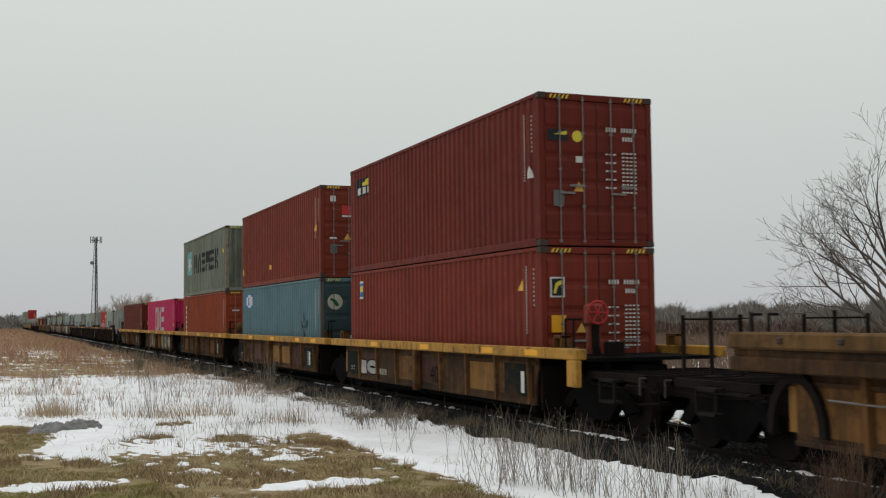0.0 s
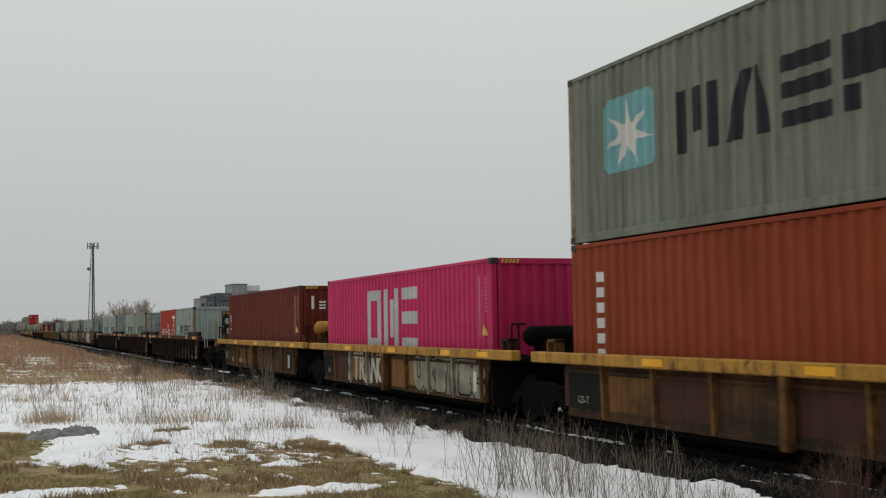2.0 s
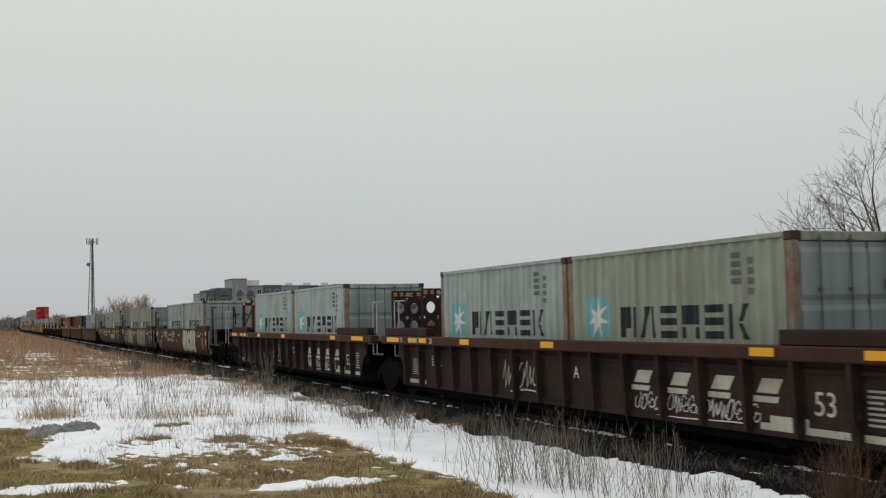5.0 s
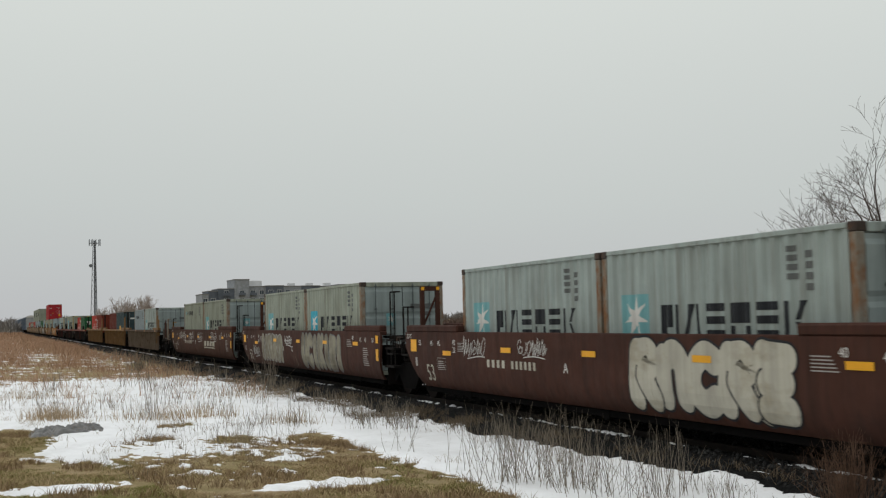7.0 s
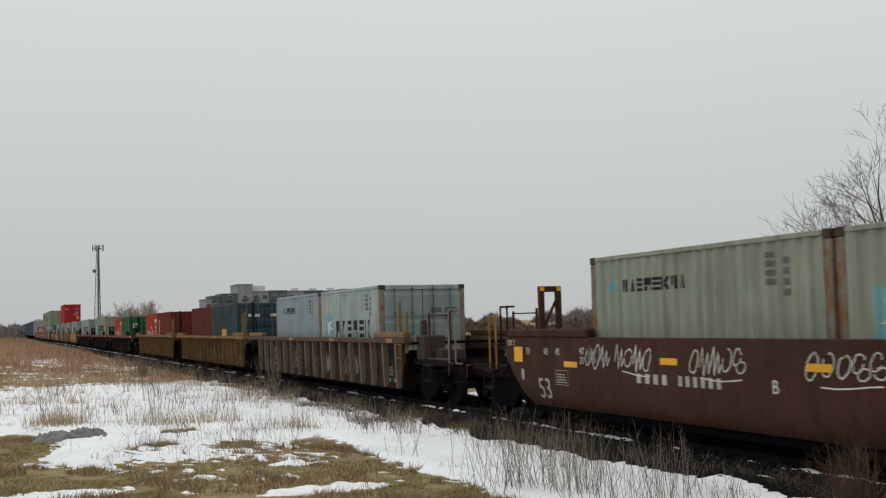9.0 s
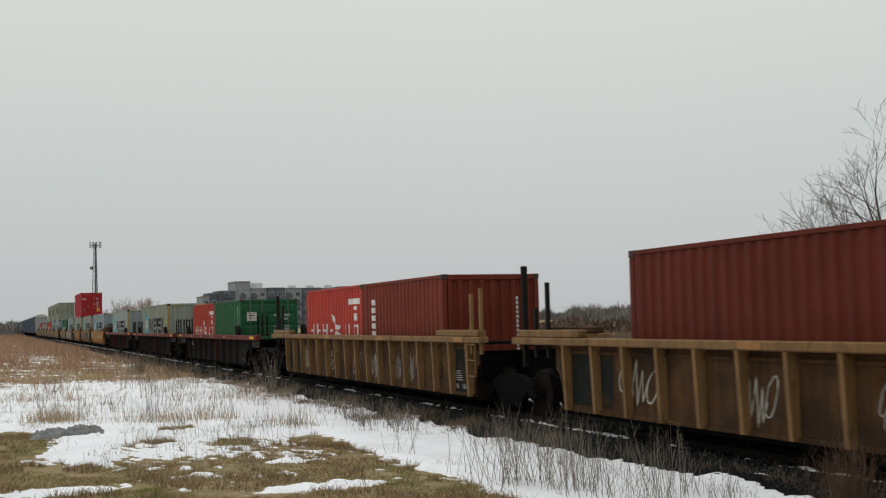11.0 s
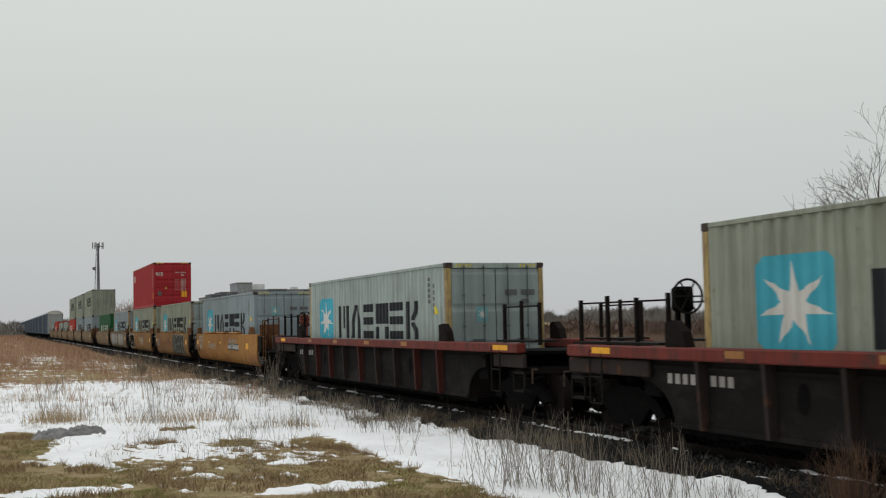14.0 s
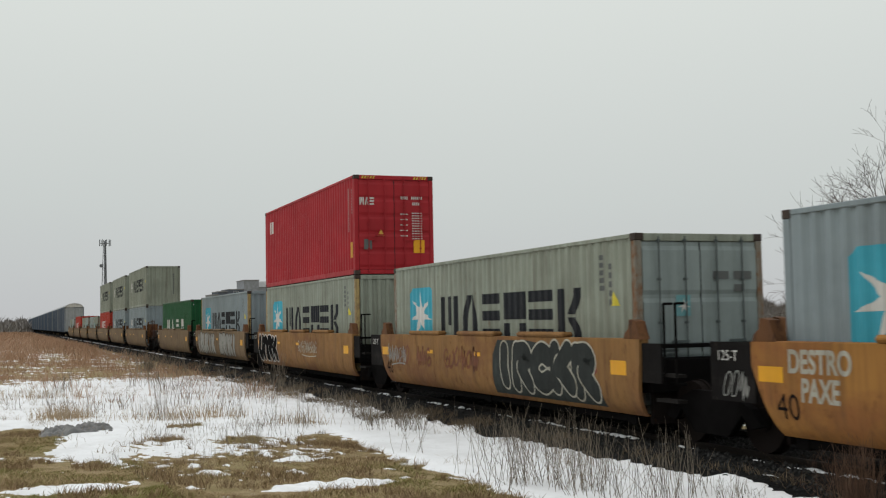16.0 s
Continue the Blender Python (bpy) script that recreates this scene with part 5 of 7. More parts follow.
def yellow_smooth(s, n, **kw):
    hi = 1.65 if kw.get("end") else 0.45
    skin = SMOOTHYELLOW if n == 0 else TANYELLOW if n < 3 else PALEYELLOW
    th = well_unit("dull yellow smooth-sided forty-foot well car with graffiti", skin, skin, hi, -12.6, hi, -12.6, 1.56, 0.36,
                   smooth=True, cut=(0.12, 0.42), chord=0.12, trucks=[3.3 if kw.get("end") else 1.75] + ([-14.4] if kw.get("last") else []))
    y = -1.474
    reflectors(th, [rect(-12.45, 1.05, -11.95, 1.25), rect(-0.45, 0.99, 0.05, 1.22), rect(-6.3, 1.15, -5.9, 1.23), rect(-9.1, 1.15, -8.7, 1.23)], y)
    part("lettering", text_bm("40", -12.12, 0.60, 0.46, y), BROWNBLACK, th)
    part("end_panel", boxes((-13.6, -12.6, -1.42, -1.38, 0.75, 1.55)), COALSIDE, th)
    part("end_panel", boxes((hi, hi + 0.55, -1.42, -1.38, 0.9, 1.5)), COALSIDE, th)
    part("lettering", text_bm("125-T", -13.45, 1.3, 0.2, -1.424), WHITE, th)
    for x in (-12.55, 0.0):
        for sg in (-1, 1):
            bm = bmesh.new()
            prism(bm, [(x - 0.06, 1.56), (x + 0.46, 1.56), (x + 0.40, 1.68), (x + 0.33, 1.84), (x + 0.14, 1.87), (x + 0.10, 1.72), (x, 1.66)], *sorted((sg * 1.27, sg * 1.45)))
            part("corner_guide", bm, RUSTBOX, th)
    for u, h in ((-3.08, 0.98), (-6.17, 1.01), (-9.3, 1.0)):
        part("stacking_guide", boxes((u - h, u + h, -1.495, -1.27, 1.57, 1.665), bev=0.035), skin, th)
    grab_irons(th, hi + 0.55, 0.9, 2.1, BLACK, -1.35)
    part("end_step", boxes((hi + 0.3, hi + 0.9, -1.36, -1.2, 1.0, 1.05), (hi + 0.3, hi + 0.9, -1.36, -1.2, 0.62, 0.67)), STEEL, th)
    if n == 0:
        part("number_plate_panel", flat([rect(-4.27, 0.90, -1.91, 1.17)], y), INK, th)
        tagged(part("number_marking", flat([rect(-4.2 + i * 0.215, 0.95, -4.2 + i * 0.215 + 0.125, 1.12) for i in range(11) if i != 4], y - 0.004), WHITE, th), kind="stuff")
        part("sprayed_word", text_bm("DESTRO", -11.85, 1.19, 0.40, y - 0.002, 0.0, 0.78, 0.012), CREAM, th)
        part("sprayed_word", text_bm("PAXE", -11.62, 0.84, 0.40, y - 0.002, 0.08, 0.74, 0.012), CREAM, th)
        scrawl(th, -13.3, -12.75, 0.8, 1.2, -1.426, SILVER, 34, 0.03)
        scrawl(th, -9.2, -7.2, 0.95, 1.15, y - 0.002, CREAM, 32, 0.03)
        scrawl(th, -4.1, -2.4, 1.18, 1.4, y - 0.002, CREAM, 33, 0.03)
    elif n == 1:
        part("sprayed_ground", flat([[(-5.3, 0.44), (-0.75, 0.44), (-0.85, 0.75), (-1.35, 1.05), (-1.8, 1.1), (-2.1, 1.3), (-2.6, 1.42), (-3.6, 1.50), (-5.0, 1.5), (-5.25, 1.2)]], y), paint("sprayed_dark_green", (0.024, 0.030, 0.027), 0.3, 0.6, 0.5), th)
        graffiti(th, -5.1, -0.95, 0.5, 1.54, y - 0.002, paint("sprayed_black_green", (0.016, 0.020, 0.018), 0.3, 0.6, 0.5), 5, 41, line=CREAM)
        part("sprayed_ground", flat([[(-2.3, 1.25), (-1.2, 0.9), (-0.9, 1.0), (-1.0, 1.3), (-1.7, 1.42), (-2.2, 1.44)]], y + 0.0008), DULLRED, th)
        for u, m in ((-8.0, BROWNSPRAY), (-9.8, BROWNSPRAY), (-7.0, BROWNSPRAY), (-11.3, BROWNSPRAY)):
            scrawl(th, u, u + 0.95, 0.85, 1.32, y - 0.001, m, int(-u * 10), 0.11)
        scrawl(th, -12.0, -10.6, 0.9, 1.3, y - 0.002, SILVER, 42, 0.05)
    elif n == 2:
        graffiti(th, -12.3, -9.2, 0.45, 1.5, y, BLACK, 4, 51, line=WHITE)
        scrawl(th, -6.0, -3.5, 0.9, 1.3, y - 0.002, CREAM, 52, 0.05)
    elif n == 3:
        graffiti(th, -11.8, -6.8, 0.45, 1.5, y, SILVER, 6, 61, line=INK)
        graffiti(th, -5.5, -1.5, 0.45, 1.5, y, SILVER, 5, 62, line=INK)
    if kw.get("end"):
        platform(th, 1.6, 4.4, 0.92, 1.02)
        brake_wheel(th, 3.0, 0.1, 2.12, BROWNBLACK, DULLRED)
        ladder(th, 2.25, 0.6, 2.1, OCHREPATCH, -1.35)
        part("valve_box", boxes((1.85, 2.3, -0.95, -0.5, 1.05, 1.55), bev=0.04), RUSTBOX, th)
        part("valve_box", boxes((2.62, 2.92, -1.1, -0.75, 1.02, 1.52), bev=0.03), CASTING, th)
        part("end_guard", boxes((1.68, 1.74, -1.36, -0.6, 1.0, 1.95), (1.74, 2.5, -1.36, -1.30, 1.45, 1.52), bev=0.01), RUSTBOX, th)
        air_tank(th, 3.3, CASTING, -0.9, 0.2, 1.3, 0.18)
        stanchions(th, 2.0, 3.8, 1.1, 2.2, OXIDE, 3)
        coupler(th, 4.2, 1)
    if kw.get("last"):
        platform(th, -15.4, -12.8, 0.92, 1.02)
        coupler(th, -15.2, -1)
    return on_train(th, s)


for n, s in enumerate((-357.6, -373.5, -389.2, -404.95, -420.7)):
    yellow_smooth(s, n, end=n == 0, last=n == 4)
for n, s in enumerate((-442.3, -458.1, -473.8, -489.5, -505.2, -521.0, -536.7)):
    yellow_smooth(s, n + 5, end=n == 0, last=n == 6)


def autorack(s, n):
    """A long enclosed car with perforated side panels and an arched roof."""
    L = 27.6
    th = new("autorack_car")
    tagged(th, "tall grey enclosed autorack rail car with panelled sides", "rail car", "cars of the train")
    m = AUTOBLUE
    for sg in (-1, 1):
        bm = boxes((-L + 0.2, -0.2, *sorted((sg * 1.50, sg * 1.44)), 1.0, 5.1))
        wall = part("side_wall", bm, m, th)
        for i in range(15):
            x = -0.25 - i * (L - 0.5) / 14
            if i % 3 == 1 and i < 14:
                part("side_sheet", boxes((x - (L - 0.5) / 14 + 0.09, x - 0.09, *sorted((sg * 1.50, sg * 1.515)), 1.05, 5.05)), AUTOGREY, wall)
            part("side_post", boxes((x - 0.07, x + 0.07, *sorted((sg * 1.50, sg * 1.57)), 0.95, 5.15)), AUTOGREY if i in (0, 14) else m, wall)
    prof = [(1.5, 5.1), (1.2, 5.45), (0.7, 5.68), (0, 5.75), (-0.7, 5.68), (-1.2, 5.45), (-1.5, 5.1)]
    bm = bmesh.new()
    a = [bm.verts.new((-0.1, y, z)) for y, z in prof]
    b = [bm.verts.new((-L + 0.1, y, z)) for y, z in prof]
    for i in range(6):
        bm.faces.new((a[i], a[i + 1], b[i + 1], b[i]))
    part("roof", bm, AUTOGREY, th)
    bm = bmesh.new()
    bm.faces.new([bm.verts.new((-0.25, y, z)) for y, z in prof])
    bm.faces.new([bm.verts.new((-L + 0.25, y, z)) for y, z in prof])
    part("end_header", bm, WHITE, th)
    part("end_door", boxes((-0.3, -0.2, -1.42, -0.02, 1.0, 5.0), bev=0.03), AUTOGREY, th)
    part("end_door", boxes((-0.3, -0.2, 0.02, 1.42, 1.0, 5.0), bev=0.03), AUTOGREY, th)
    part("underframe", boxes((-L + 0.2, -0.2, -1.4, 1.4, 0.8, 1.05), (-L + 5, -5, -0.5, 0.5, 0.5, 0.8)), BLACK, th)
    truck(th, -3.5)
    truck(th, -L + 3.5)
    coupler(th, -0.2, 1)
    return on_train(th, s)


for n in range(12):
    autorack(-560.0 - n * 28.9, n)


# ---- the loads ----
BASE, UPPER = 0.36, 3.27
H86 = 2.591


def liner(label, s, z=BASE, length=12.192, high=2.896, mat=PALEGREY, star_mat=WHITE, field=LIGHTBLUE, ink=INK, doors=False, door_mat=None, post=None, low=0.0, star_on_door=False, star_z=1.72):
    """A grey box with a star on a blue field and a row of dark blocks."""
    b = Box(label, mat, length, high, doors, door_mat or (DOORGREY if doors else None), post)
    if length > 10:
        if field:
            b.side("blue_field", [[(1.30, 1.12 - low), (2.62, 1.12 - low), (2.72, 1.22 - low), (2.72, 2.24 - low), (2.60, 2.34 - low), (1.32, 2.34 - low), (1.20, 2.22 - low), (1.20, 1.22 - low)]], field)
        b.side("star", star(1.96, 1.69 - low, 0.57, 1.3), star_mat)
        b.side("trade_block", brand_blocks(3.38, 1.15 - low, 10.5, 2.08 - low, 6), ink)
        b.side("number_marking", bars(10.95, 2.0, 11.15, 2.65, 5) + bars(11.25, 1.75, 11.4, 2.5, 5), DECALGREY)
        b.side("warning_triangle", triangle(11.45, 1.85, 0.14), YELLOWMARK)
    else:
        if field:
            b.side("blue_field", [rect(0.6, 1.2, 1.42, 1.86)], field)
        b.side("star", star(0.72, 2.08, 0.15), LIGHTBLUE) if field is None else b.side("star", star(1.0, 1.5, 0.36, 1.0), star_mat)
        b.side("trade_block", brand_blocks(1.0, 1.98, 2.9, 2.18, 8, 0.2) if field is None else brand_blocks(1.75, 1.2, 5.2, 1.68, 6), ink)
        b.side("number_marking", bars(4.75, 1.95, 4.95, 2.42, 4) + bars(5.1, 1.8, 5.25, 2.35, 4), DECALGREY)
    if doors:
        b.front("number_marking", [rect(1.45, high - 0.75, 1.75, high - 0.62), rect(1.85, high - 0.75, 2.2, high - 0.62), rect(1.85, high - 0.95, 2.05, high - 0.84)], DECALGREY)
        if star_on_door:
            b.front("blue_field", [rect(0.73, star_z - 0.17, 1.0, star_z + 0.17)], FADEBLUE)
            bm = bmesh.new()
            for p in star(0.87, star_z, 0.13):
                bm.faces.new([bm.verts.new((0.016, -WIDE / 2 + u, v)) for u, v in p])
            part("star", bm, WHITE, b.thing)
    else:
        b.front("number_marking", upright_bars(1.92, high * 0.3, 2.0, high * 0.82, 10), DECALGREY)
    on_train(b.thing, s, z)
    return b


def red_twenty(label, s, mat=SCARLET):
    """A red box with a row of thin white shapes low on its side."""
    b = Box(label, mat, 6.058, H86, False)
    b.side("trade_marking", [rect(0.45 + i * 0.37, 1.1, 0.53 + i * 0.37, 1.52) for i in range(7)] + [rect(0.5 + i * 0.74, 1.28, 0.85 + i * 0.74, 1.35) for i in range(4)] + [rect(4.3 + i * 0.42, 1.1, 4.38 + i * 0.42, 1.5) for i in range(4)] + [rect(4.35, 1.12, 4.7, 1.18), rect(5.15, 1.42, 5.55, 1.48)], WHITE)
    b.side("flag_shape", [[(2.85, 1.80), (3.15, 1.76), (3.35, 1.5), (3.05, 1.62)], [(3.1, 1.62), (3.35, 1.5), (3.9, 1.45), (3.6, 1.32), (3.3, 1.36)], [(3.2, 1.12), (3.75, 1.1), (3.85, 1.2), (3.5, 1.32), (3.25, 1.28)]], WHITE)
    b.side("number_marking", [rect(4.75, 2.06, 5.75, 2.22), rect(5.15, 1.9, 5.5, 2.0), rect(5.25, 1.6, 5.45, 1.8)], WHITE)
    return on_train(b.thing, s, BASE)


# first car: two maroon boxes
b = Box("maroon corrugated container with door bars and yellow sign", MAROON, doors=True)
b.side("sign_panel", [rect(0.54, 2.08, 1.7, 2.58)], INK).side("sign_shape", [[(1.0, 2.42), (1.68, 2.56), (1.68, 2.34), (1.05, 2.36)]], YELLOWMARK).side("sign_marking", [rect(0.66 + i * 0.17, 2.14, 0.76 + i * 0.17, 2.32) for i in range(6)], WHITE)
b.ids().stripes().door_ids()
b.front("sign_panel", [rect(0.18, 1.98, 0.60, 2.2)], INK).front("sign_shape", [[(0.3, 2.1), (0.58, 2.18), (0.58, 2.1)]], YELLOWMARK)
b.front("yellow_disc", [[(0.80 + 0.11 * math.cos(k * 0.5236), 2.08 + 0.11 * math.sin(k * 0.5236)) for k in range(12)]], YELLOWMARK)
b.front("warning_triangle", triangle(0.82, 1.12, 0.11), AMBER).front("grey_panel", [rect(0.28, 0.75, 0.50, 1.05)], DECALGREY).front("label_plate", [rect(0.76, 1.58, 0.9, 1.7)], WHITE)
b.side("warning_triangle", triangle(11.75, 1.42, 0.14), WHITE)
on_train(b.thing, -18.98, UPPER)
b = Box("brick-red corrugated container with square blue emblem", BRICKRED, doors=True)
b.side("emblem", [rect(0.76, 2.2, 1.07, 2.58)], BLUE).side("emblem_edge", [rect(0.72, 2.58, 1.1, 2.63), rect(0.72, 2.15, 1.1, 2.2)], WHITE).side("emblem_bar", [[(0.84, 2.32), (0.98, 2.34), (1.0, 2.5), (0.9, 2.5)]], YELLOWMARK)
b.ids().stripes().door_ids()
b.front("emblem_edge", [rect(0.18, 1.95, 0.48, 2.33)], WHITE).front("yellow_panel", [rect(0.2, 1.3, 0.5, 1.62)], REFLECT).front("warning_triangle", triangle(0.82, 1.38, 0.11), AMBER)
bm = bmesh.new()
for p in ([rect(0.21, 1.98, 0.45, 2.30)]):
    bm.faces.new([bm.verts.new((0.016, -WIDE / 2 + u, v)) for u, v in p])
part("emblem", bm, INK, b.thing)
bm = bmesh.new()
for p in ([(0.24, 2.03), (0.29, 2.02), (0.34, 2.16), (0.43, 2.20), (0.40, 2.27), (0.29, 2.22)],):
    bm.faces.new([bm.verts.new((0.018, -WIDE / 2 + u, v)) for u, v in p])
part("emblem_leaf", bm, YELLOWMARK, b.thing)
b.side("warning_triangle", triangle(11.3, 2.2, 0.13), AMBER)
on_train(b.thing, -18.98, BASE)

b = Box("russet corrugated container with red sign on door", RUSSET, doors=True)
b.ids().stripes().door_ids()
b.front("sign_panel", [rect(0.70, 1.98, 1.08, 2.26)], REDMARK).front("sign_edge", [rect(0.70, 1.9, 1.08, 1.95), rect(0.32, 2.38, 0.5, 2.56), rect(0.3, 1.2, 0.52, 1.26)], WHITE).front("warning_triangle", triangle(0.88, 1.28, 0.12), AMBER).front("grey_panel", [rect(0.32, 0.75, 0.54, 1.05)], DECALGREY)
b.side("label_plate", [rect(5.0, 0.55, 5.2, 0.72), rect(0.2, 0.5, 0.35, 0.75)], AMBER).side("warning_triangle", triangle(11.55, 1.6, 0.14), AMBER)
on_train(b.thing, -34.43, UPPER)
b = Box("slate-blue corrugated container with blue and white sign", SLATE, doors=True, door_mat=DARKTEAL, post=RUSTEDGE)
b.side("sign_panel", [rect(0.6, 2.08, 1.98, 2.62)], BLUE).side("sign_block", [rect(1.04, 2.1, 1.52, 2.6)], WHITE)
b.side("sign_marking", [rect(0.68, 2.18, 0.75, 2.52), rect(0.9, 2.18, 0.97, 2.52), rect(1.66, 2.18, 1.84, 2.52)], WHITE)
b.side("sign_ring", [rect(1.15, 2.2, 1.22, 2.5), rect(1.34, 2.2, 1.41, 2.5), rect(1.2, 2.2, 1.36, 2.26), rect(1.2, 2.44, 1.36, 2.5)], BLUE)
b.ids().stripes().door_ids()
b.front("pale_disc", [[(0.46 + 0.25 * math.cos(k * 0.5236), 2.14 + 0.25 * math.sin(k * 0.5236)) for k in range(12)]], CREAM).front("disc_shape", [[(0.28, 2.22), (0.34, 2.26), (0.50, 2.20), (0.60, 2.02), (0.48, 2.00), (0.42, 2.12)]], GREEN).front("yellow_panel", [rect(0.95, 1.0, 1.1, 1.1)], WHITE)
b.side("stain", [[[(10.0, 1.42), (9.88, 1.62), (10.0, 1.86), (10.13, 1.62)]], [[(9.95, 1.36), (9.62, 1.62), (9.6, 1.42), (9.72, 1.26)]], [[(10.06, 1.36), (10.42, 1.6), (10.44, 1.4), (10.3, 1.24)]], [[(9.96, 1.32), (10.05, 1.32), (10.2, 0.98), (9.84, 0.98)]]], DARKTEAL)
on_train(b.thing, -34.43, BASE)

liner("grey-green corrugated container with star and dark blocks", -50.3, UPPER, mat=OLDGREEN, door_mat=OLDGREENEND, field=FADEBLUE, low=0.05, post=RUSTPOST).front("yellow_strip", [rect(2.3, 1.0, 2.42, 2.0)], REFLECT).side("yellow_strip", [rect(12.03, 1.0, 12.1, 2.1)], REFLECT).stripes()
b = Box("orange-brown corrugated container with white upright marks", ORANGE, doors=True)
b.ids().stripes().door_ids()
b.side("upright_marking", upright_bars(0.86, 0.95, 1.06, 2.48, 6, 0.35), WHITE).front("white_disc", [[(0.85 + 0.09 * math.cos(k * 0.5236), 2.0 + 0.13 * math.sin(k * 0.5236)) for k in range(12)]], WHITE).front("label_bar", [rect(0.3, 2.02, 0.6, 2.08)], WHITE)
on_train(b.thing, -50.3, BASE)
b = Box("magenta corrugated container with large pale block mark", MAGENTA)
g1 = [[rect(4.14, 1.0, 4.46, 2.47), rect(5.05, 1.0, 5.37, 2.47), rect(4.46, 2.2, 5.05, 2.47), rect(4.46, 1.0, 5.05, 1.22)],
      [rect(5.60, 1.0, 5.95, 2.47)], [rect(6.06, 1.25, 6.36, 2.2)], [rect(6.47, 1.0, 6.82, 2.47)],
      [rect(7.06, 2.18, 8.24, 2.47)], [rect(7.06, 1.58, 8.24, 1.88)], [rect(7.06, 1.0, 8.24, 1.24)]]
g1 = [[[(3.88 + (u - 4.14) * 0.944, v) for u, v in p] for p in g] for g in g1]
b.side("trade_block", g1, paint("pale_grey_block", (0.42, 0.42, 0.41), 0.05, 0.5, 0.15))
b.ids().stripes()
b.side("warning_triangle", triangle(11.75, 1.42, 0.13), AMBER).front("number_marking", upright_bars(1.95, 1.1, 2.02, 2.5, 12), WHITE)
on_train(b.thing, -65.94, BASE)
b = Box("wine-red corrugated container with white upright marks", WINE)
b.ids().stripes()
b.side("upright_marking", [rect(0.42, 2.15, 0.52, 2.62), rect(0.36, 1.78, 0.6, 1.84), rect(0.36, 1.88, 0.6, 1.93), rect(0.36, 1.97, 0.6, 2.02), [(0.36, 1.45), (0.46, 1.45), (0.62, 1.7), (0.52, 1.7)]], WHITE)
b.front("trade_marking", [rect(0.42, 2.12, 0.51, 2.55), rect(0.68, 2.12, 0.92, 2.18), rect(0.68, 2.22, 0.92, 2.27), rect(0.68, 2.32, 0.92, 2.38), [(1.03, 2.12), (1.12, 2.12), (1.28, 2.38), (1.19, 2.38)]], WHITE).front("number_marking", upright_bars(1.95, 1.3, 2.0, 2.5, 14, 0.45), WHITE)
b.side("warning_triangle", triangle(11.75, 1.45, 0.13), AMBER)
on_train(b.thing, -81.6, BASE)

# pairs of twenty-foot boxes
GREY20 = "pale grey twenty-foot container with star, rust-stained edges"
L20 = 6.058


def pair_grey(s, doors=True, second="grey", mats=(PALEGREY, PALEGREY), **kw):
    liner(GREY20, s, length=L20, high=H86, mat=mats[0], field=FADEBLUE if not kw.get("bright") else LIGHTBLUE, doors=doors, post=RUSTPOST, star_on_door=kw.get("door_star", False), star_z=1.55)
    if second == "red":
        red_twenty("bright red twenty-foot container with thin white marks", s - L20 - 0.07)
    else:
        liner(GREY20, s - L20 - 0.07, length=L20, high=H86, mat=mats[1], field=FADEBLUE if second == "grey" else None, post=RUSTPOST)


pair_grey(-103.19, doors=False, second="red")
pair_grey(-123.0, mats=(GREYGREEN, PALEGREY))
pair_grey(-142.75, mats=(PALEGREY, PALEGREY))
pair_grey(-166.5)
pair_grey(-186.05, door_star=True, bright=True, mats=(GREYGREEN, GREYGREEN))
pair_grey(-205.75, door_star=True, second="plain", mats=(GREYGREEN, GREYGREEN))
pair_grey(-229.55, second="plain", mats=(PALEGREY, BLUEGREY))
b = Box("dark teal twenty-foot container with door bars", DARKTEAL, L20, H86, True)
b.front("number_marking", [rect(0.5, 2.0, 1.0, 2.12), rect(1.45, 2.0, 2.1, 2.12)], WHITE).side("orange_panel", [rect(2.4, 1.0, 3.6, 1.5)], AMBER)
on_train(b.thing, -249.2, BASE)
b = Box("wine-red twenty-foot container with plain sides", WINE, L20, H86)
on_train(b.thing, -249.2 - L20 - 0.07, BASE)
b = Box("russet twenty-foot container with white upright marks", RUSSET, L20, H86)
b.side("upright_marking", upright_bars(0.68, 0.95, 1.0, 2.2, 6, 0.3), WHITE).front("number_marking", upright_bars(1.85, 0.6, 1.92, 2.1, 14), WHITE).side("stain", [rect(5.6, 0.7, 5.95, 1.35)], INK)
on_train(b.thing, -269.6, BASE)
red_twenty("bright red twenty-foot container with thin white marks", -269.6 - L20 - 0.07)
b = Box("green twenty-foot container with white placard on door", GREEN, L20, H86, True, GREEN)
b.ids().door_ids()
b.front("placard", [rect(0.28, 1.70, 0.68, 2.06)], WHITE)
on_train(b.thing, -292.68, BASE)
bm = bmesh.new()
for p in [rect(0.30, 2.01, 0.66, 2.03), rect(0.34, 1.90, 0.60, 1.95), rect(0.34, 1.80, 0.62, 1.82)]:
    bm.faces.new([bm.verts.new((0.016, -WIDE / 2 + u, v)) for u, v in p])
tagged(part("placard_marking", bm, DULLRED, b.thing), kind="stuff")
red_twenty("bright red twenty-foot container with thin white marks", -292.68 - L20 - 0.07)

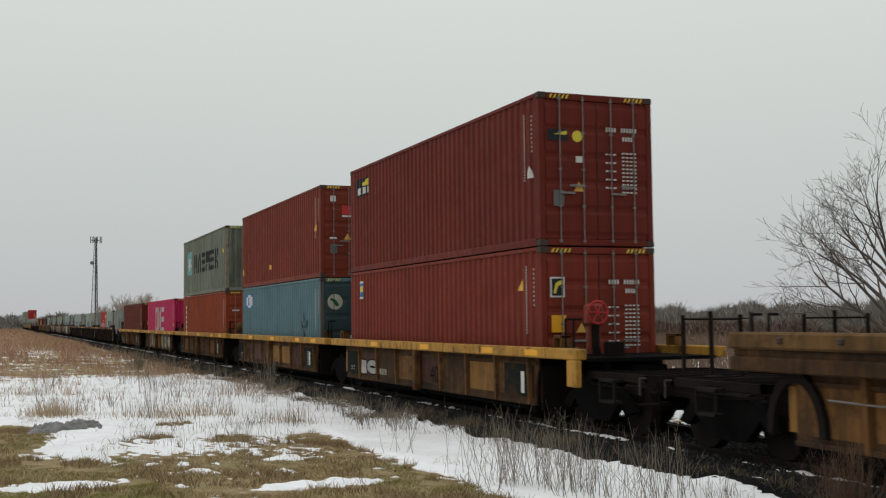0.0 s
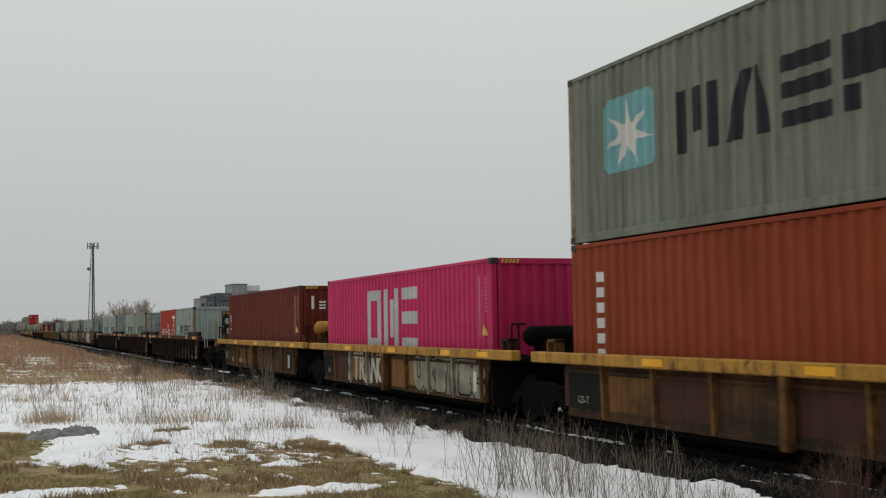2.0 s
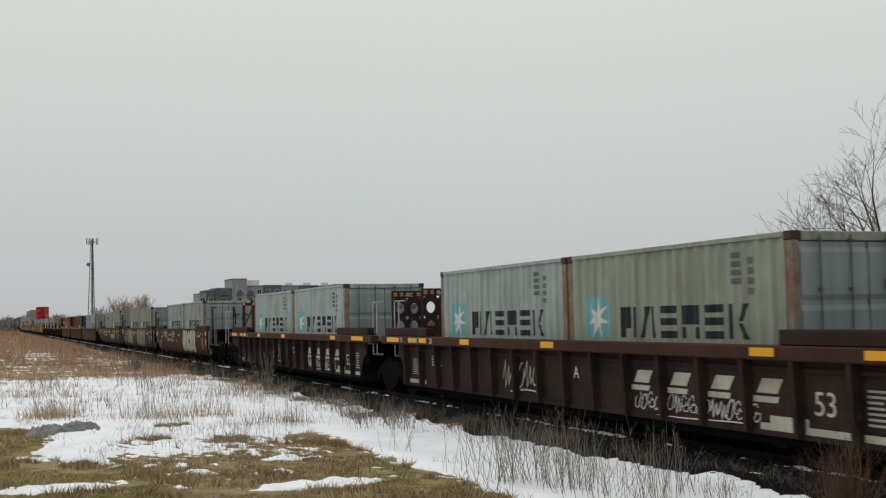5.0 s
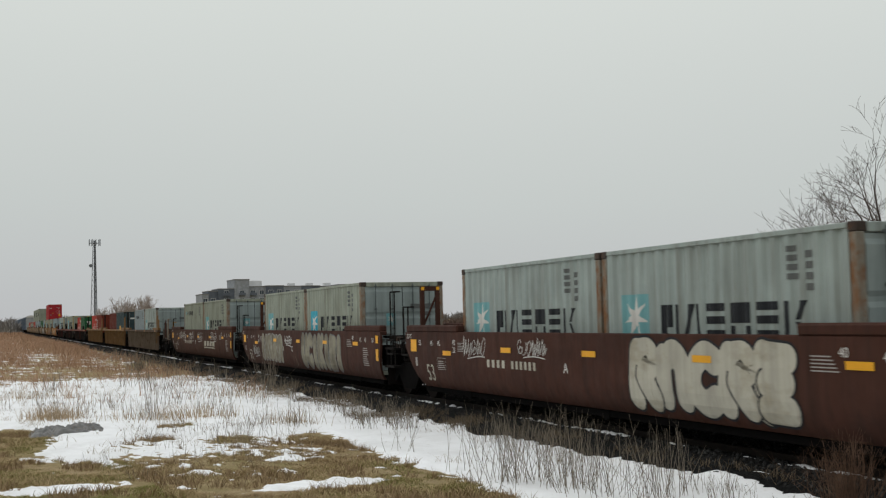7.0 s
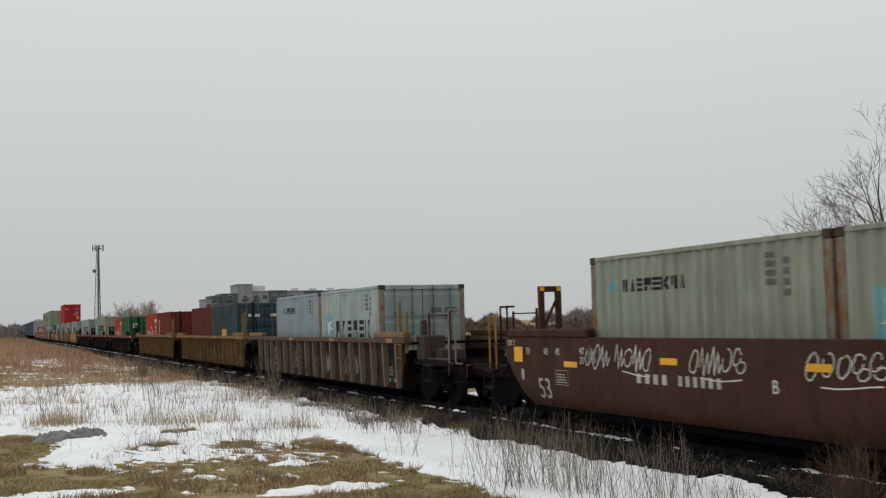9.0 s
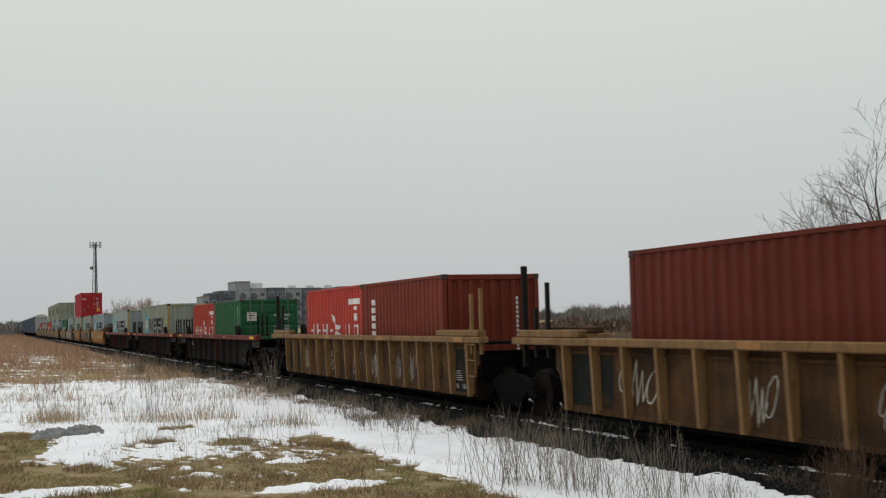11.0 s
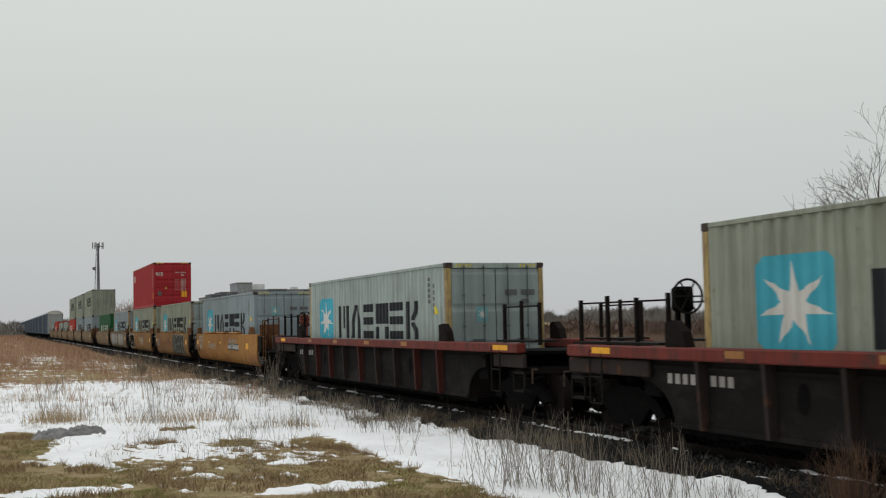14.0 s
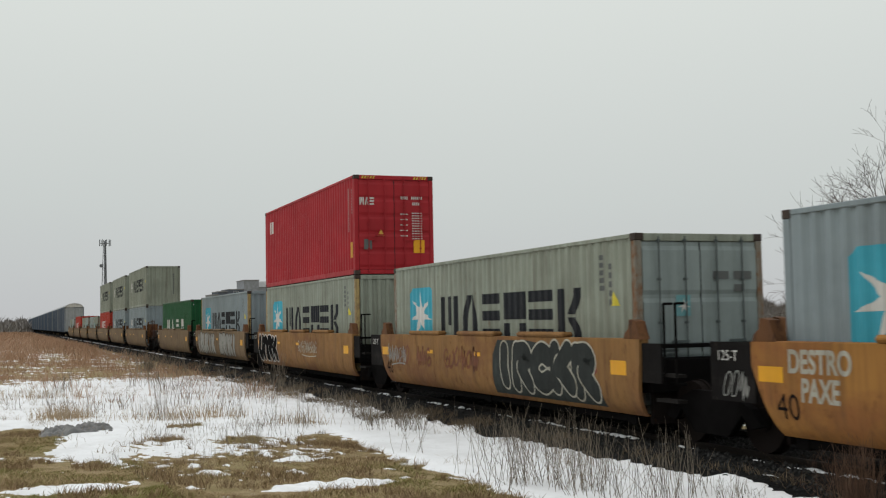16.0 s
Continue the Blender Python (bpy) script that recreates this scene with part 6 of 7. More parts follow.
# forty-foot grey boxes
GREY40 = "pale grey forty-foot container with star on blue field"
liner(GREY40, -314.45, mat=GREYGREEN, post=YELLOWPOST).stripes().side("yellow_strip", [rect(12.03, 0.9, 12.1, 1.9)], REFLECT)
liner(GREY40, -336.7, mat=PALEGREY, doors=True, post=YELLOWPOST, star_on_door=True).stripes()
liner("blue-grey forty-foot container with star on blue field", -357.6, mat=BLUEGREY, doors=True, door_mat=BLUEGREY, star_on_door=True, star_z=2.12).stripes()
liner(GREY40, -373.5, mat=GREYGREEN, doors=True, post=RUSTPOST, star_on_door=True)
liner(GREY40, -389.2, mat=GREYGREEN, post=YELLOWPOST)
liner("blue-grey forty-foot container with star on blue field", -404.95, mat=BLUEGREY, post=YELLOWPOST)
b = Box("crimson corrugated container with door bars, stacked on top", CRIMSON, doors=True, door_mat=CRIMSON)
b.side("trade_block", [rect(0.7, 2.0, 0.95, 2.45), rect(1.1, 2.0, 1.35, 2.45)], WHITE).ids().stripes().door_ids()
b.front("trade_block", brand_blocks(0.16, 2.02, 0.62, 2.24, 3), WHITE).front("yellow_panel", [rect(1.8, 0.62, 2.14, 1.0)], REFLECT).front("grey_panel", [rect(0.28, 0.72, 0.52, 1.02)], DECALGREY).front("warning_triangle", triangle(0.8, 1.2, 0.11), AMBER).side("orange_panel", [rect(11.75, 0.5, 11.95, 0.95)], AMBER)
on_train(b.thing, -389.2, UPPER)
b = Box("green forty-foot container with white block marks", GREEN)
b.side("trade_block", brand_blocks(2.2, 1.12, 10.2, 1.85, 4, 0.5), WHITE)
on_train(b.thing, -420.7, BASE)
for s in (-442.3, -458.1, -473.8):
    liner("weathered grey forty-foot container stacked on another", s, UPPER, mat=GREYGREEN, field=None)
for s in (-442.3, -458.1):
    liner("blue-grey forty-foot container with faded dark blocks", s, mat=BLUEGREY, field=None)
for s, m in ((-473.8, SCARLET), (-521.0, SCARLET)):
    b = Box("red forty-foot container with white block mark", m)
    b.side("trade_block", brand_blocks(2.2, 1.2, 7.0, 2.0, 3), WHITE)
    on_train(b.thing, s, BASE)
pair_grey(-489.5, doors=False, mats=(GREYGREEN, PALEGREY))
pair_grey(-505.2, doors=False, mats=(PALEGREY, GREYGREEN))
pair_grey(-536.7, doors=False, mats=(PALEGREY, GREYGREEN))


# ---- ground, track and snow ----
def smooth_step(a, b, x):
    t = np.clip((x - a) / (b - a), 0, 1)
    return t * t * (3 - 2 * t)


rng = np.random.default_rng(5)
_waves = [(rng.uniform(-1, 1, 2) * k, rng.uniform(0, 6.3), 1 / k ** 0.75) for k in (0.25, 0.4, 0.7, 1.1, 1.7, 2.6, 3.9, 5.8, 8.5, 12.0, 17.0) for _ in range(4)]


def rough_field(x, y, lo=0, hi=99, stretch=1.0):
    """A sum of waves between two sizes, about -1 to 1."""
    out, tot = np.zeros_like(x, dtype=float), 0.0
    for i, (k, p, a) in enumerate(_waves):
        if lo <= i // 4 < hi:
            out += a * np.sin(k[0] * 2.2 * x * stretch + k[1] * 2.2 * y + p + 1.7 * np.sin(k[1] * 0.9 * x - k[0] * 1.3 * y))
            tot += a * a
    return out / math.sqrt(tot / 2) * 0.5


def ground_z(x, y):
    base = -0.32 + 0.10 * smooth_step(2.4, 6.0, np.abs(y))
    near = np.exp(-((x + 20) / 60) ** 2 - (y / 60) ** 2)
    bed = smooth_step(2.35, 1.25, np.abs(y)) * 0.20
    return base + bed + near * (0.035 * rough_field(x, y, 1, 4) * smooth_step(1.9, 3.5, np.abs(y)) + 0.008 * rough_field(x, y, 5, 10))


def snow_mask(x, y):
    """Positive where snow lies."""
    main = np.maximum((-20.6 - x) / 1.6, (y + 4.9) / 0.45)
    main = np.minimum(main, (-1.93 + 0.16 * smooth_step(-16, -12, x) - y + 0.10 * rough_field(x, y, 3, 7)) / 0.16)
    main = np.minimum(main, 1.0)
    main = np.minimum(main, (x + 50 + 0.12 * (y + 5)) / 6)
    main = np.maximum(main, np.where((y < -4.3) & (y > -9.6) & (x > -21.5), -0.56, -9.0))
    for cx, cy, rx, ry, val in ((-20.4, -9.2, 1.5, 1.0, 1.2), (-16.0, -9.6, 0.55, 1.0, 1.3), (-14.6, -6.8, 0.45, 1.25, 1.2), (-17.7, -6.3, 0.3, 0.45, 1.0), (-15.3, -8.3, 0.22, 0.25, 0.9), (-21.0, -7.4, 2.9, 2.3, 0.75), (-22.6, -5.6, 2.4, 1.2, 0.8), (-13.2, -7.6, 0.15, 0.6, 0.5)):
        d = np.hypot((x - cx) / rx, (y - cy) / ry)
        main = np.maximum(main, val * (1 - d))
    for cx, cy, rx, ry, val in ((-24.6, -6.9, 1.0, 0.9, 1.3), (-23.4, -10.4, 3.2, 1.0, 3.5), (-21.0, -6.6, 1.2, 0.7, 1.2), (-22.0, -7.8, 0.8, 0.8, 1.0), (-24.0, -5.2, 0.8, 0.5, 1.0), (-36, -8.5, 2.5, 0.9, 0.9), (-40, -4.5, 3.5, 0.7, 0.6)):
        d = np.hypot((x - cx) / rx, (y - cy) / ry)
        main = main - val * np.clip(1 - d, 0, 1)
    far = np.where((y > 2.3) & (x > -95), 0.30 - 0.004 * np.abs(y - 4), -1.0)
    strip = np.where((np.abs(np.abs(y) - 0.97) < 0.2), 0.10 - np.abs(np.abs(y) - 0.97) * 4.5, -1.0)
    patch = np.where((x < -76) & (y < -8.0), 0.05 + 1.1 * np.clip(1 - np.hypot((x + 168) / 34, (y + 8.2) / 3.0), 0, 1), np.where((x < -44) & (y < -2.6), -0.18, -1.0))
    m = np.maximum(np.maximum(main, far), np.maximum(strip, patch))
    n = (0.46 * rough_field(x, y, 3, 7) + 0.50 * rough_field(x, y, 7, 11)) * np.where((y > -4.2) & (x > -24), 0.62, 1.0)
    return m + n * np.where(main > -0.4, 0.8, 1.0) - 0.08


def sheet(name, xs, ys, zf, mat, keep=None, kind="structure", label=""):
    X, Y = np.meshgrid(xs, ys, indexing="ij")
    Z = zf(X, Y)
    idx = np.arange(X.size).reshape(X.shape)
    q = np.stack([idx[:-1, :-1], idx[1:, :-1], idx[1:, 1:], idx[:-1, 1:]], -1)
    if keep is not None:
        K = keep(X, Y)
        ok = K[:-1, :-1] | K[1:, :-1] | K[1:, 1:] | K[:-1, 1:]
        q = q[ok]
    q = q.reshape(-1, 4)
    used = np.unique(q)
    remap = np.zeros(X.size, int)
    remap[used] = np.arange(len(used))
    co = np.stack([X.ravel(), Y.ravel(), Z.ravel()], -1)[used]
    me = bpy.data.meshes.new(name)
    me.from_pydata(co.tolist(), [], remap[q].tolist())
    for p in me.polygons:
        p.use_smooth = True
    ob = place(name, me, mat)
    return tagged(ob, label, kind=kind)


def graded(lo, hi, core_lo, core_hi, step, grow=1.35):
    mid = list(np.arange(core_lo, core_hi + 1e-6, step))
    out, d = [], step
    x = core_hi
    while x < hi:
        d *= grow
        x = min(hi, x + d)
        out.append(x)
    left, d, x = [], step, core_lo
    while x > lo:
        d *= grow
        x = max(lo, x - d)
        left.append(x)
    return np.array(left[::-1] + mid + out)


m_grass, nt, bs = node_mat("winter_grass_ground")
v = coord(nt)
n1, n2, n3 = noise_node(nt, v, 0.35, 4), noise_node(nt, v, 3.5, 6, 0.7), noise_node(nt, v, 30, 4)
c = mix(nt, ramp(nt, n1, 0.42, 0.62), (0.26, 0.195, 0.11), (0.20, 0.175, 0.075))
c = mix(nt, ramp(nt, n2, 0.4, 0.7), c, (0.36, 0.28, 0.17))
c = mix(nt, ramp(nt, n3, 0.45, 0.75, 0, 0.7), c, (0.15, 0.11, 0.065))
nt.links.new(c, bs.inputs["Base Color"])
bs.inputs["Roughness"].default_value = 0.95
bs.inputs["Specular IOR Level"].default_value = 0.05
bump(nt, bs, n3, 0.6, 0.03)

# Near-black tones hold the shade under the train; gaps between stones darker still.
m_ballast, nt, bs = node_mat("shaded_ballast_bed")
v = coord(nt)
vo = nt.nodes.new("ShaderNodeTexVoronoi")
vo.inputs["Scale"].default_value = 22
nt.links.new(v, vo.inputs["Vector"])
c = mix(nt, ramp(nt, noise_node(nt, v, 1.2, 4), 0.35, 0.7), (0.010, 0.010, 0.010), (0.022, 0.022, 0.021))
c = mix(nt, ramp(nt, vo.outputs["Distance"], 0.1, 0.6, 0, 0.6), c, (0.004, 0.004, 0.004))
nt.links.new(c, bs.inputs["Base Color"])
bs.inputs["Roughness"].default_value = 0.85
bs.inputs["Specular IOR Level"].default_value = 0.05
bump(nt, bs, vo.outputs["Distance"], 0.8, 0.03)

m_snow, nt, bs = node_mat("old_snow")
v = coord(nt)
c = mix(nt, ramp(nt, noise_node(nt, v, 1.1, 5, 0.65), 0.42, 0.75, 0, 0.6), (0.79, 0.80, 0.82), (0.56, 0.56, 0.56))
c = mix(nt, ramp(nt, noise_node(nt, v, 14, 5, 0.7), 0.60, 0.75, 0, 0.45), c, (0.30, 0.27, 0.22))
nt.links.new(c, bs.inputs["Base Color"])
bs.inputs["Roughness"].default_value = 0.7
bs.inputs["Subsurface Weight"].default_value = 0.0
bump(nt, bs, noise_node(nt, v, 9, 6, 0.7), 0.35, 0.03)

gx = graded(-4500, 1500, -62, -9, 0.22)
gy = graded(-1500, 4500, -12.5, 7.0, 0.22)
sheet("ground", gx, gy, ground_z, m_grass, label="brown and olive winter grass field")
bx = graded(-1400, 160, -50, -9, 0.12)
by = np.arange(-2.3, 2.31, 0.1)
sheet("track_bed", bx, by, lambda x, y: ground_z(x, y) + 0.03 * smooth_step(2.3, 2.0, np.abs(y)) - 0.012 * smooth_step(2.1, 2.3, np.abs(y)) + 0.012 * rough_field(x, y, 7, 11), m_ballast, label="near-black ballast of the railway track")
sx = np.concatenate([np.arange(-230, -100, 0.7), np.arange(-100, -34, 0.14), np.arange(-34, -9.5, 0.055)])
sy = np.concatenate([np.arange(-12.2, 2.3, 0.06), np.arange(2.3, 40, 0.25)])
sheet("snow_cover", sx, sy, lambda x, y: ground_z(x, y) + np.where(np.abs(y) < 1.6, 0.045, 0.0) - 0.012 + 0.07 * np.clip(snow_mask(x, y), -0.4, 0.75) + 0.006 * rough_field(x, y, 8, 11), m_snow, keep=lambda x, y: snow_mask(x, y) > -0.05, label="patches of thin old snow on the grass", kind="stuff")

m_rail = plain("rail_steel", (0.016, 0.013, 0.011), 0.7, 0.0, gloss=0.06)
m_tie = plain("creosoted_timber", (0.015, 0.012, 0.010), 0.85)
track = tagged(new("railway_track"), "single railway track with dark sleepers", kind="structure")
for sg in (-1, 1):
    y = sg * 0.755
    bm = boxes((-1400, 150, y - 0.037, y + 0.037, -0.04, 0.0), (-1400, 150, y - 0.01, y + 0.01, -0.14, -0.04), (-1400, 150, y - 0.07, y + 0.07, -0.165, -0.14))
    part("rail", bm, m_rail, track)
tie = cached("tie", lambda: finish("sleeper", boxes((-0.115, 0.115, -1.3, 1.3, -0.33, -0.168), bev=0.01)))
for i in range(170):
    place("sleeper", tie, m_tie, track).location = (-8 - i * 0.53, 0, 0)


# ---- loose stuff: stones, blades, stalks ----
def pieces(name, verts, faces, mat, label, category):
    me = bpy.data.meshes.new(name)
    nv, nf = len(verts), len(faces)
    k = faces.shape[1]
    me.vertices.add(nv)
    me.vertices.foreach_set("co", np.asarray(verts, dtype=np.float32).ravel())
    me.loops.add(nf * k)
    me.loops.foreach_set("vertex_index", faces.astype(np.int32).ravel())
    me.polygons.add(nf)
    me.polygons.foreach_set("loop_start", np.arange(0, nf * k, k, dtype=np.int32))
    me.update(calc_edges=True)
    ob = place(name, me, mat)
    return tagged(ob, label, category, kind="stuff")


def blades(x, y, z, h, w, lean, rnd):
    """Two-piece bent blades, five points each."""
    n = len(x)
    a = rnd.uniform(0, 2 * np.pi, n)
    dx, dy = np.cos(a), np.sin(a)
    # turn the broad side roughly to the south-east viewer
    bxv, byv = 0.36, 0.93
    bend = lean * h
    p0 = np.stack([x - bxv * w, y - byv * w, z], -1)
    p1 = np.stack([x + bxv * w, y + byv * w, z], -1)
    p2 = np.stack([x + bxv * w * 0.75 + dx * bend * 0.35, y + byv * w * 0.75 + dy * bend * 0.35, z + h * 0.6], -1)
    p3 = np.stack([x - bxv * w * 0.75 + dx * bend * 0.35, y - byv * w * 0.75 + dy * bend * 0.35, z + h * 0.6], -1)
    p4 = np.stack([x + dx * bend, y + dy * bend, z + h], -1)
    V = np.stack([p0, p1, p2, p3, p4], 1).reshape(-1, 3)
    i = np.arange(n)[:, None] * 5
    F = np.concatenate([i + [0, 1, 2], i + [0, 2, 3], i + [3, 2, 4]], 0)
    return V, F


rnd = np.random.default_rng(11)


def scatter(n, x0, x1, y0, y1, power=1.0):
    u = rnd.uniform(0, 1, n) ** power
    return x1 + (x0 - x1) * u, rnd.uniform(y0, y1, n)


# short mown grass in front
x, y = scatter(330000, -27, -11.5, -12, -3.8)
ok = snow_mask(x, y) < 0.02
x, y = x[ok], y[ok]
patch = rough_field(x, y, 1, 5)
clump = np.clip(rough_field(x, y, 4, 8), -1, 1)
tone = patch + rnd.normal(0, 0.35, len(x)) + np.where(y < -8.6, 0.5, -0.12)
for sel, name, words, cols, h0, h1 in (
        (tone > 0.38, "green_grass", "short olive-green winter grass", [(0.15, 0.155, 0.045), (0.20, 0.195, 0.065), (0.27, 0.24, 0.10)], 0.02, 0.05),
        ((tone <= 0.38) & (tone > -0.3), "straw_grass", "short straw-coloured winter grass", [(0.34, 0.26, 0.14), (0.46, 0.36, 0.21), (0.25, 0.185, 0.10)], 0.02, 0.065),
        (tone <= -0.3, "brown_grass", "matted brown dead grass", [(0.22, 0.15, 0.085), (0.31, 0.215, 0.125), (0.16, 0.11, 0.065)], 0.015, 0.06)):
    xx, yy, cc = x[sel], y[sel], clump[sel]
    V_, F_ = blades(xx, yy, ground_z(xx, yy) - 0.012, rnd.uniform(h0, h1, len(xx)) * (1 + 0.9 * np.clip(cc, -0.7, 1)), rnd.uniform(0.002, 0.005, len(xx)), rnd.uniform(0.4, 1.8, len(xx)), rnd)
    pieces(name, V_, F_, island(name + "_blades", cols), words, "grass")

# tall reddish dry grass further back
x, y = scatter(210000, -420, -30, -26, -2.6, 1.7)
ok = y > -10.587 + 0.012 * x - 0.5
x, y = x[ok], y[ok]
dens = np.clip(smooth_step(-40, -51, x + 0.2 * (y + 6)) * smooth_step(-2.3, -4, y) * np.clip(0.42 + 1.5 * rough_field(x, y, 1, 6), 0.03, 1) + 0.25 * smooth_step(0.1, 0.6, rough_field(x, y, 2, 5)) * (x < -32), 0, 1)
ok = rnd.uniform(0, 1, len(x)) < dens
x, y = x[ok], y[ok]
V_, F_ = blades(x, y, ground_z(x, y) - 0.02, rnd.uniform(0.10, 0.42, len(x)) * (1 + 0.9 * np.clip(rough_field(x, y, 2, 6), -0.8, 1)), rnd.uniform(0.004, 0.009, len(x)) * np.clip(-x / 45, 1, 6), rnd.uniform(0.2, 1.1, len(x)), rnd)
m_tall = island("dry_tall_blades", [(0.34, 0.20, 0.125), (0.42, 0.265, 0.17), (0.27, 0.155, 0.10), (0.46, 0.32, 0.22), (0.21, 0.125, 0.08)])
pieces("tall_grass", V_, F_, m_tall, "tall dry reddish-brown grass", "grass")


def stalks(x, y, h, r, rnd, twigs=3):
    """Thin three-sided stems with a few side twigs."""
    Vs, Fs, k = [], [], 0
    tri = np.array([[0, 1, 4, 3], [1, 2, 5, 4], [2, 0, 3, 5]])
    ang = np.array([0, 2.094, 4.189])
    z = ground_z(x, y) - 0.03
    for i in range(len(x)):
        lean = rnd.normal(0, 0.20, 2) + (0.05, -0.05)
        if rnd.random() < 0.18:
            lean = lean * 2.6
        base = np.array([x[i], y[i], z[i]])
        top = base + np.array([lean[0], lean[1], 1.0]) * h[i]
        segs = [(base, (base + top) / 2 + rnd.normal(0, 0.015, 3), r[i], r[i] * 0.8)]
        segs.append((segs[0][1], top, r[i] * 0.8, r[i] * 0.35))
        for _ in range(rnd.integers(0, twigs + 1)):
            f = rnd.uniform(0.35, 0.95)
            p = base + (top - base) * f
            d = rnd.normal(0, 1, 3)
            d[2] = abs(d[2]) + 0.7
            segs.append((p, p + d / np.linalg.norm(d) * h[i] * rnd.uniform(0.1, 0.28), r[i] * 0.5, r[i] * 0.3))
        for a, b, r0, r1 in segs:
            ra = np.stack([a[0] + r0 * np.cos(ang), a[1] + r0 * np.sin(ang), np.full(3, a[2])], -1)
            rb = np.stack([b[0] + r1 * np.cos(ang), b[1] + r1 * np.sin(ang), np.full(3, b[2])], -1)
            Vs += [ra, rb]
            Fs.append(tri + k)
            k += 6
    return np.concatenate(Vs), np.concatenate(Fs)


m_stalk = island("dead_stalks", [(0.11, 0.094, 0.074), (0.19, 0.16, 0.125), (0.28, 0.235, 0.18), (0.07, 0.06, 0.048)])
# clusters: x, y, spread in x, spread in y, number, height, radius
CLUMPS = [(-13.1, -4.0, 0.65, 0.5, 200, 0.90, 0.004), (-12.0, -3.4, 0.6, 0.4, 80, 0.80, 0.004), (-16.0, -3.1, 1.3, 0.5, 80, 0.62, 0.004), (-18.6, -2.3, 2.2, 0.2, 120, 0.48, 0.004), (-22.8, -3.1, 0.9, 0.3, 130, 0.55, 0.005), (-25, -2.5, 4.0, 0.35, 170, 0.42, 0.005), (-34, -2.7, 5, 0.6, 190, 0.5, 0.006),
          (-31, -5.4, 3.5, 1.3, 150, 0.62, 0.005), (-25, -6.8, 2.2, 1.3, 90, 0.45, 0.004), (-20.3, -7.4, 1.3, 1.0, 150, 0.36, 0.0035), (-42, -6, 5, 2.5, 160, 0.6, 0.007), (-17.6, -7.9, 0.9, 0.9, 70, 0.25, 0.0035), (-31, -9.2, 2.6, 0.8, 90, 0.5, 0.005),
          (-12.2, -2.5, 0.9, 0.25, 60, 0.32, 0.004), (-37.5, -2.2, 0.7, 0.4, 70, 1.1, 0.008), (-60, -3.2, 10, 1.0, 380, 0.7, 0.011), (-14.5, -2.0, 2.6, 0.15, 130, 0.22, 0.004)]
Vl, Fl, k = [], [], 0
for cx, cy, sxx, syy, n, h, r in CLUMPS:
    kk = max(3, n // 11)
    pick = rnd.integers(0, kk, n)
    x, y = rnd.normal(cx, sxx, kk)[pick] + rnd.normal(0, 0.16, n), rnd.normal(cy, syy, kk)[pick] + rnd.normal(0, 0.16, n)
    ok = (y < -2.05) & (x < -10.3)
    x, y = x[ok], y[ok]
    V_, F_ = stalks(x, y, h * rnd.uniform(0.5, 1.25, len(x)), r * rnd.uniform(0.7, 1.2, len(x)), rnd)
    Vl.append(V_)
    Fl.append(F_ + k)
    k += len(V_)
pieces("dead_weeds", np.concatenate(Vl), np.concatenate(Fl), m_stalk, "bare grey-brown weed stalks beside the track", "weeds")
# fluffy brown seed-headed weed close to the rails
x, y = rnd.normal(-9.55, 0.10, 130), rnd.normal(-2.42, 0.09, 130)
V_, F_ = stalks(x, y, rnd.uniform(0.5, 1.0, 130), np.full(130, 0.003), rnd, 18)
pieces("seed_head_weed", V_, F_, island("rust_brown_weed", [(0.105, 0.062, 0.043), (0.15, 0.092, 0.064), (0.065, 0.042, 0.031)]), "rust-brown feathery dead weed by the rails", "weeds")
# matted low litter among the weeds
x, y = scatter(70000, -60, -10.5, -3.6, -1.55)
ok = (rnd.uniform(0, 1, len(x)) < np.clip(0.2 + 0.9 * rough_field(x, y, 3, 7), 0, 1)) & (y > np.where(x > -17, -2.05, np.where(x > -24, -2.4, -2.9)) + 0.4 * rough_field(x, y, 2, 5)) & ((x < -20) | (snow_mask(x, y) < 0.0))
x, y = x[ok], y[ok]
V_, F_ = blades(x, y, ground_z(x, y), rnd.uniform(0.05, 0.20, len(x)), rnd.uniform(0.003, 0.007, len(x)), rnd.uniform(0.4, 1.8, len(x)), rnd)
pieces("weed_litter", V_, F_, island("litter_blades", [(0.10, 0.076, 0.052), (0.17, 0.13, 0.088), (0.06, 0.047, 0.035)]), "matted dead grass along the ballast edge", "grass")
# tufts that stick out of the snow
x, y = scatter(60000, -50, -13, -11.5, -2.4, 0.8)
tuft = rough_field(x * 1.6, y * 1.6, 4, 9)
ok = (tuft + 0.35 * rough_field(x, y, 1, 4) + 0.12 * (y < -5.5) > 0.90) & (snow_mask(x, y) > -0.1)
x, y = x[ok], y[ok]
V_, F_ = blades(x, y, ground_z(x, y), rnd.uniform(0.06, 0.22, len(x)), rnd.uniform(0.002, 0.004, len(x)), rnd.uniform(0.4, 1.6, len(x)), rnd)
pieces("grass_tufts", V_, F_, island("straw_tufts", [(0.24, 0.18, 0.11), (0.33, 0.255, 0.165), (0.15, 0.112, 0.072)]), "straw-coloured tufts sticking out of snow", "grass")
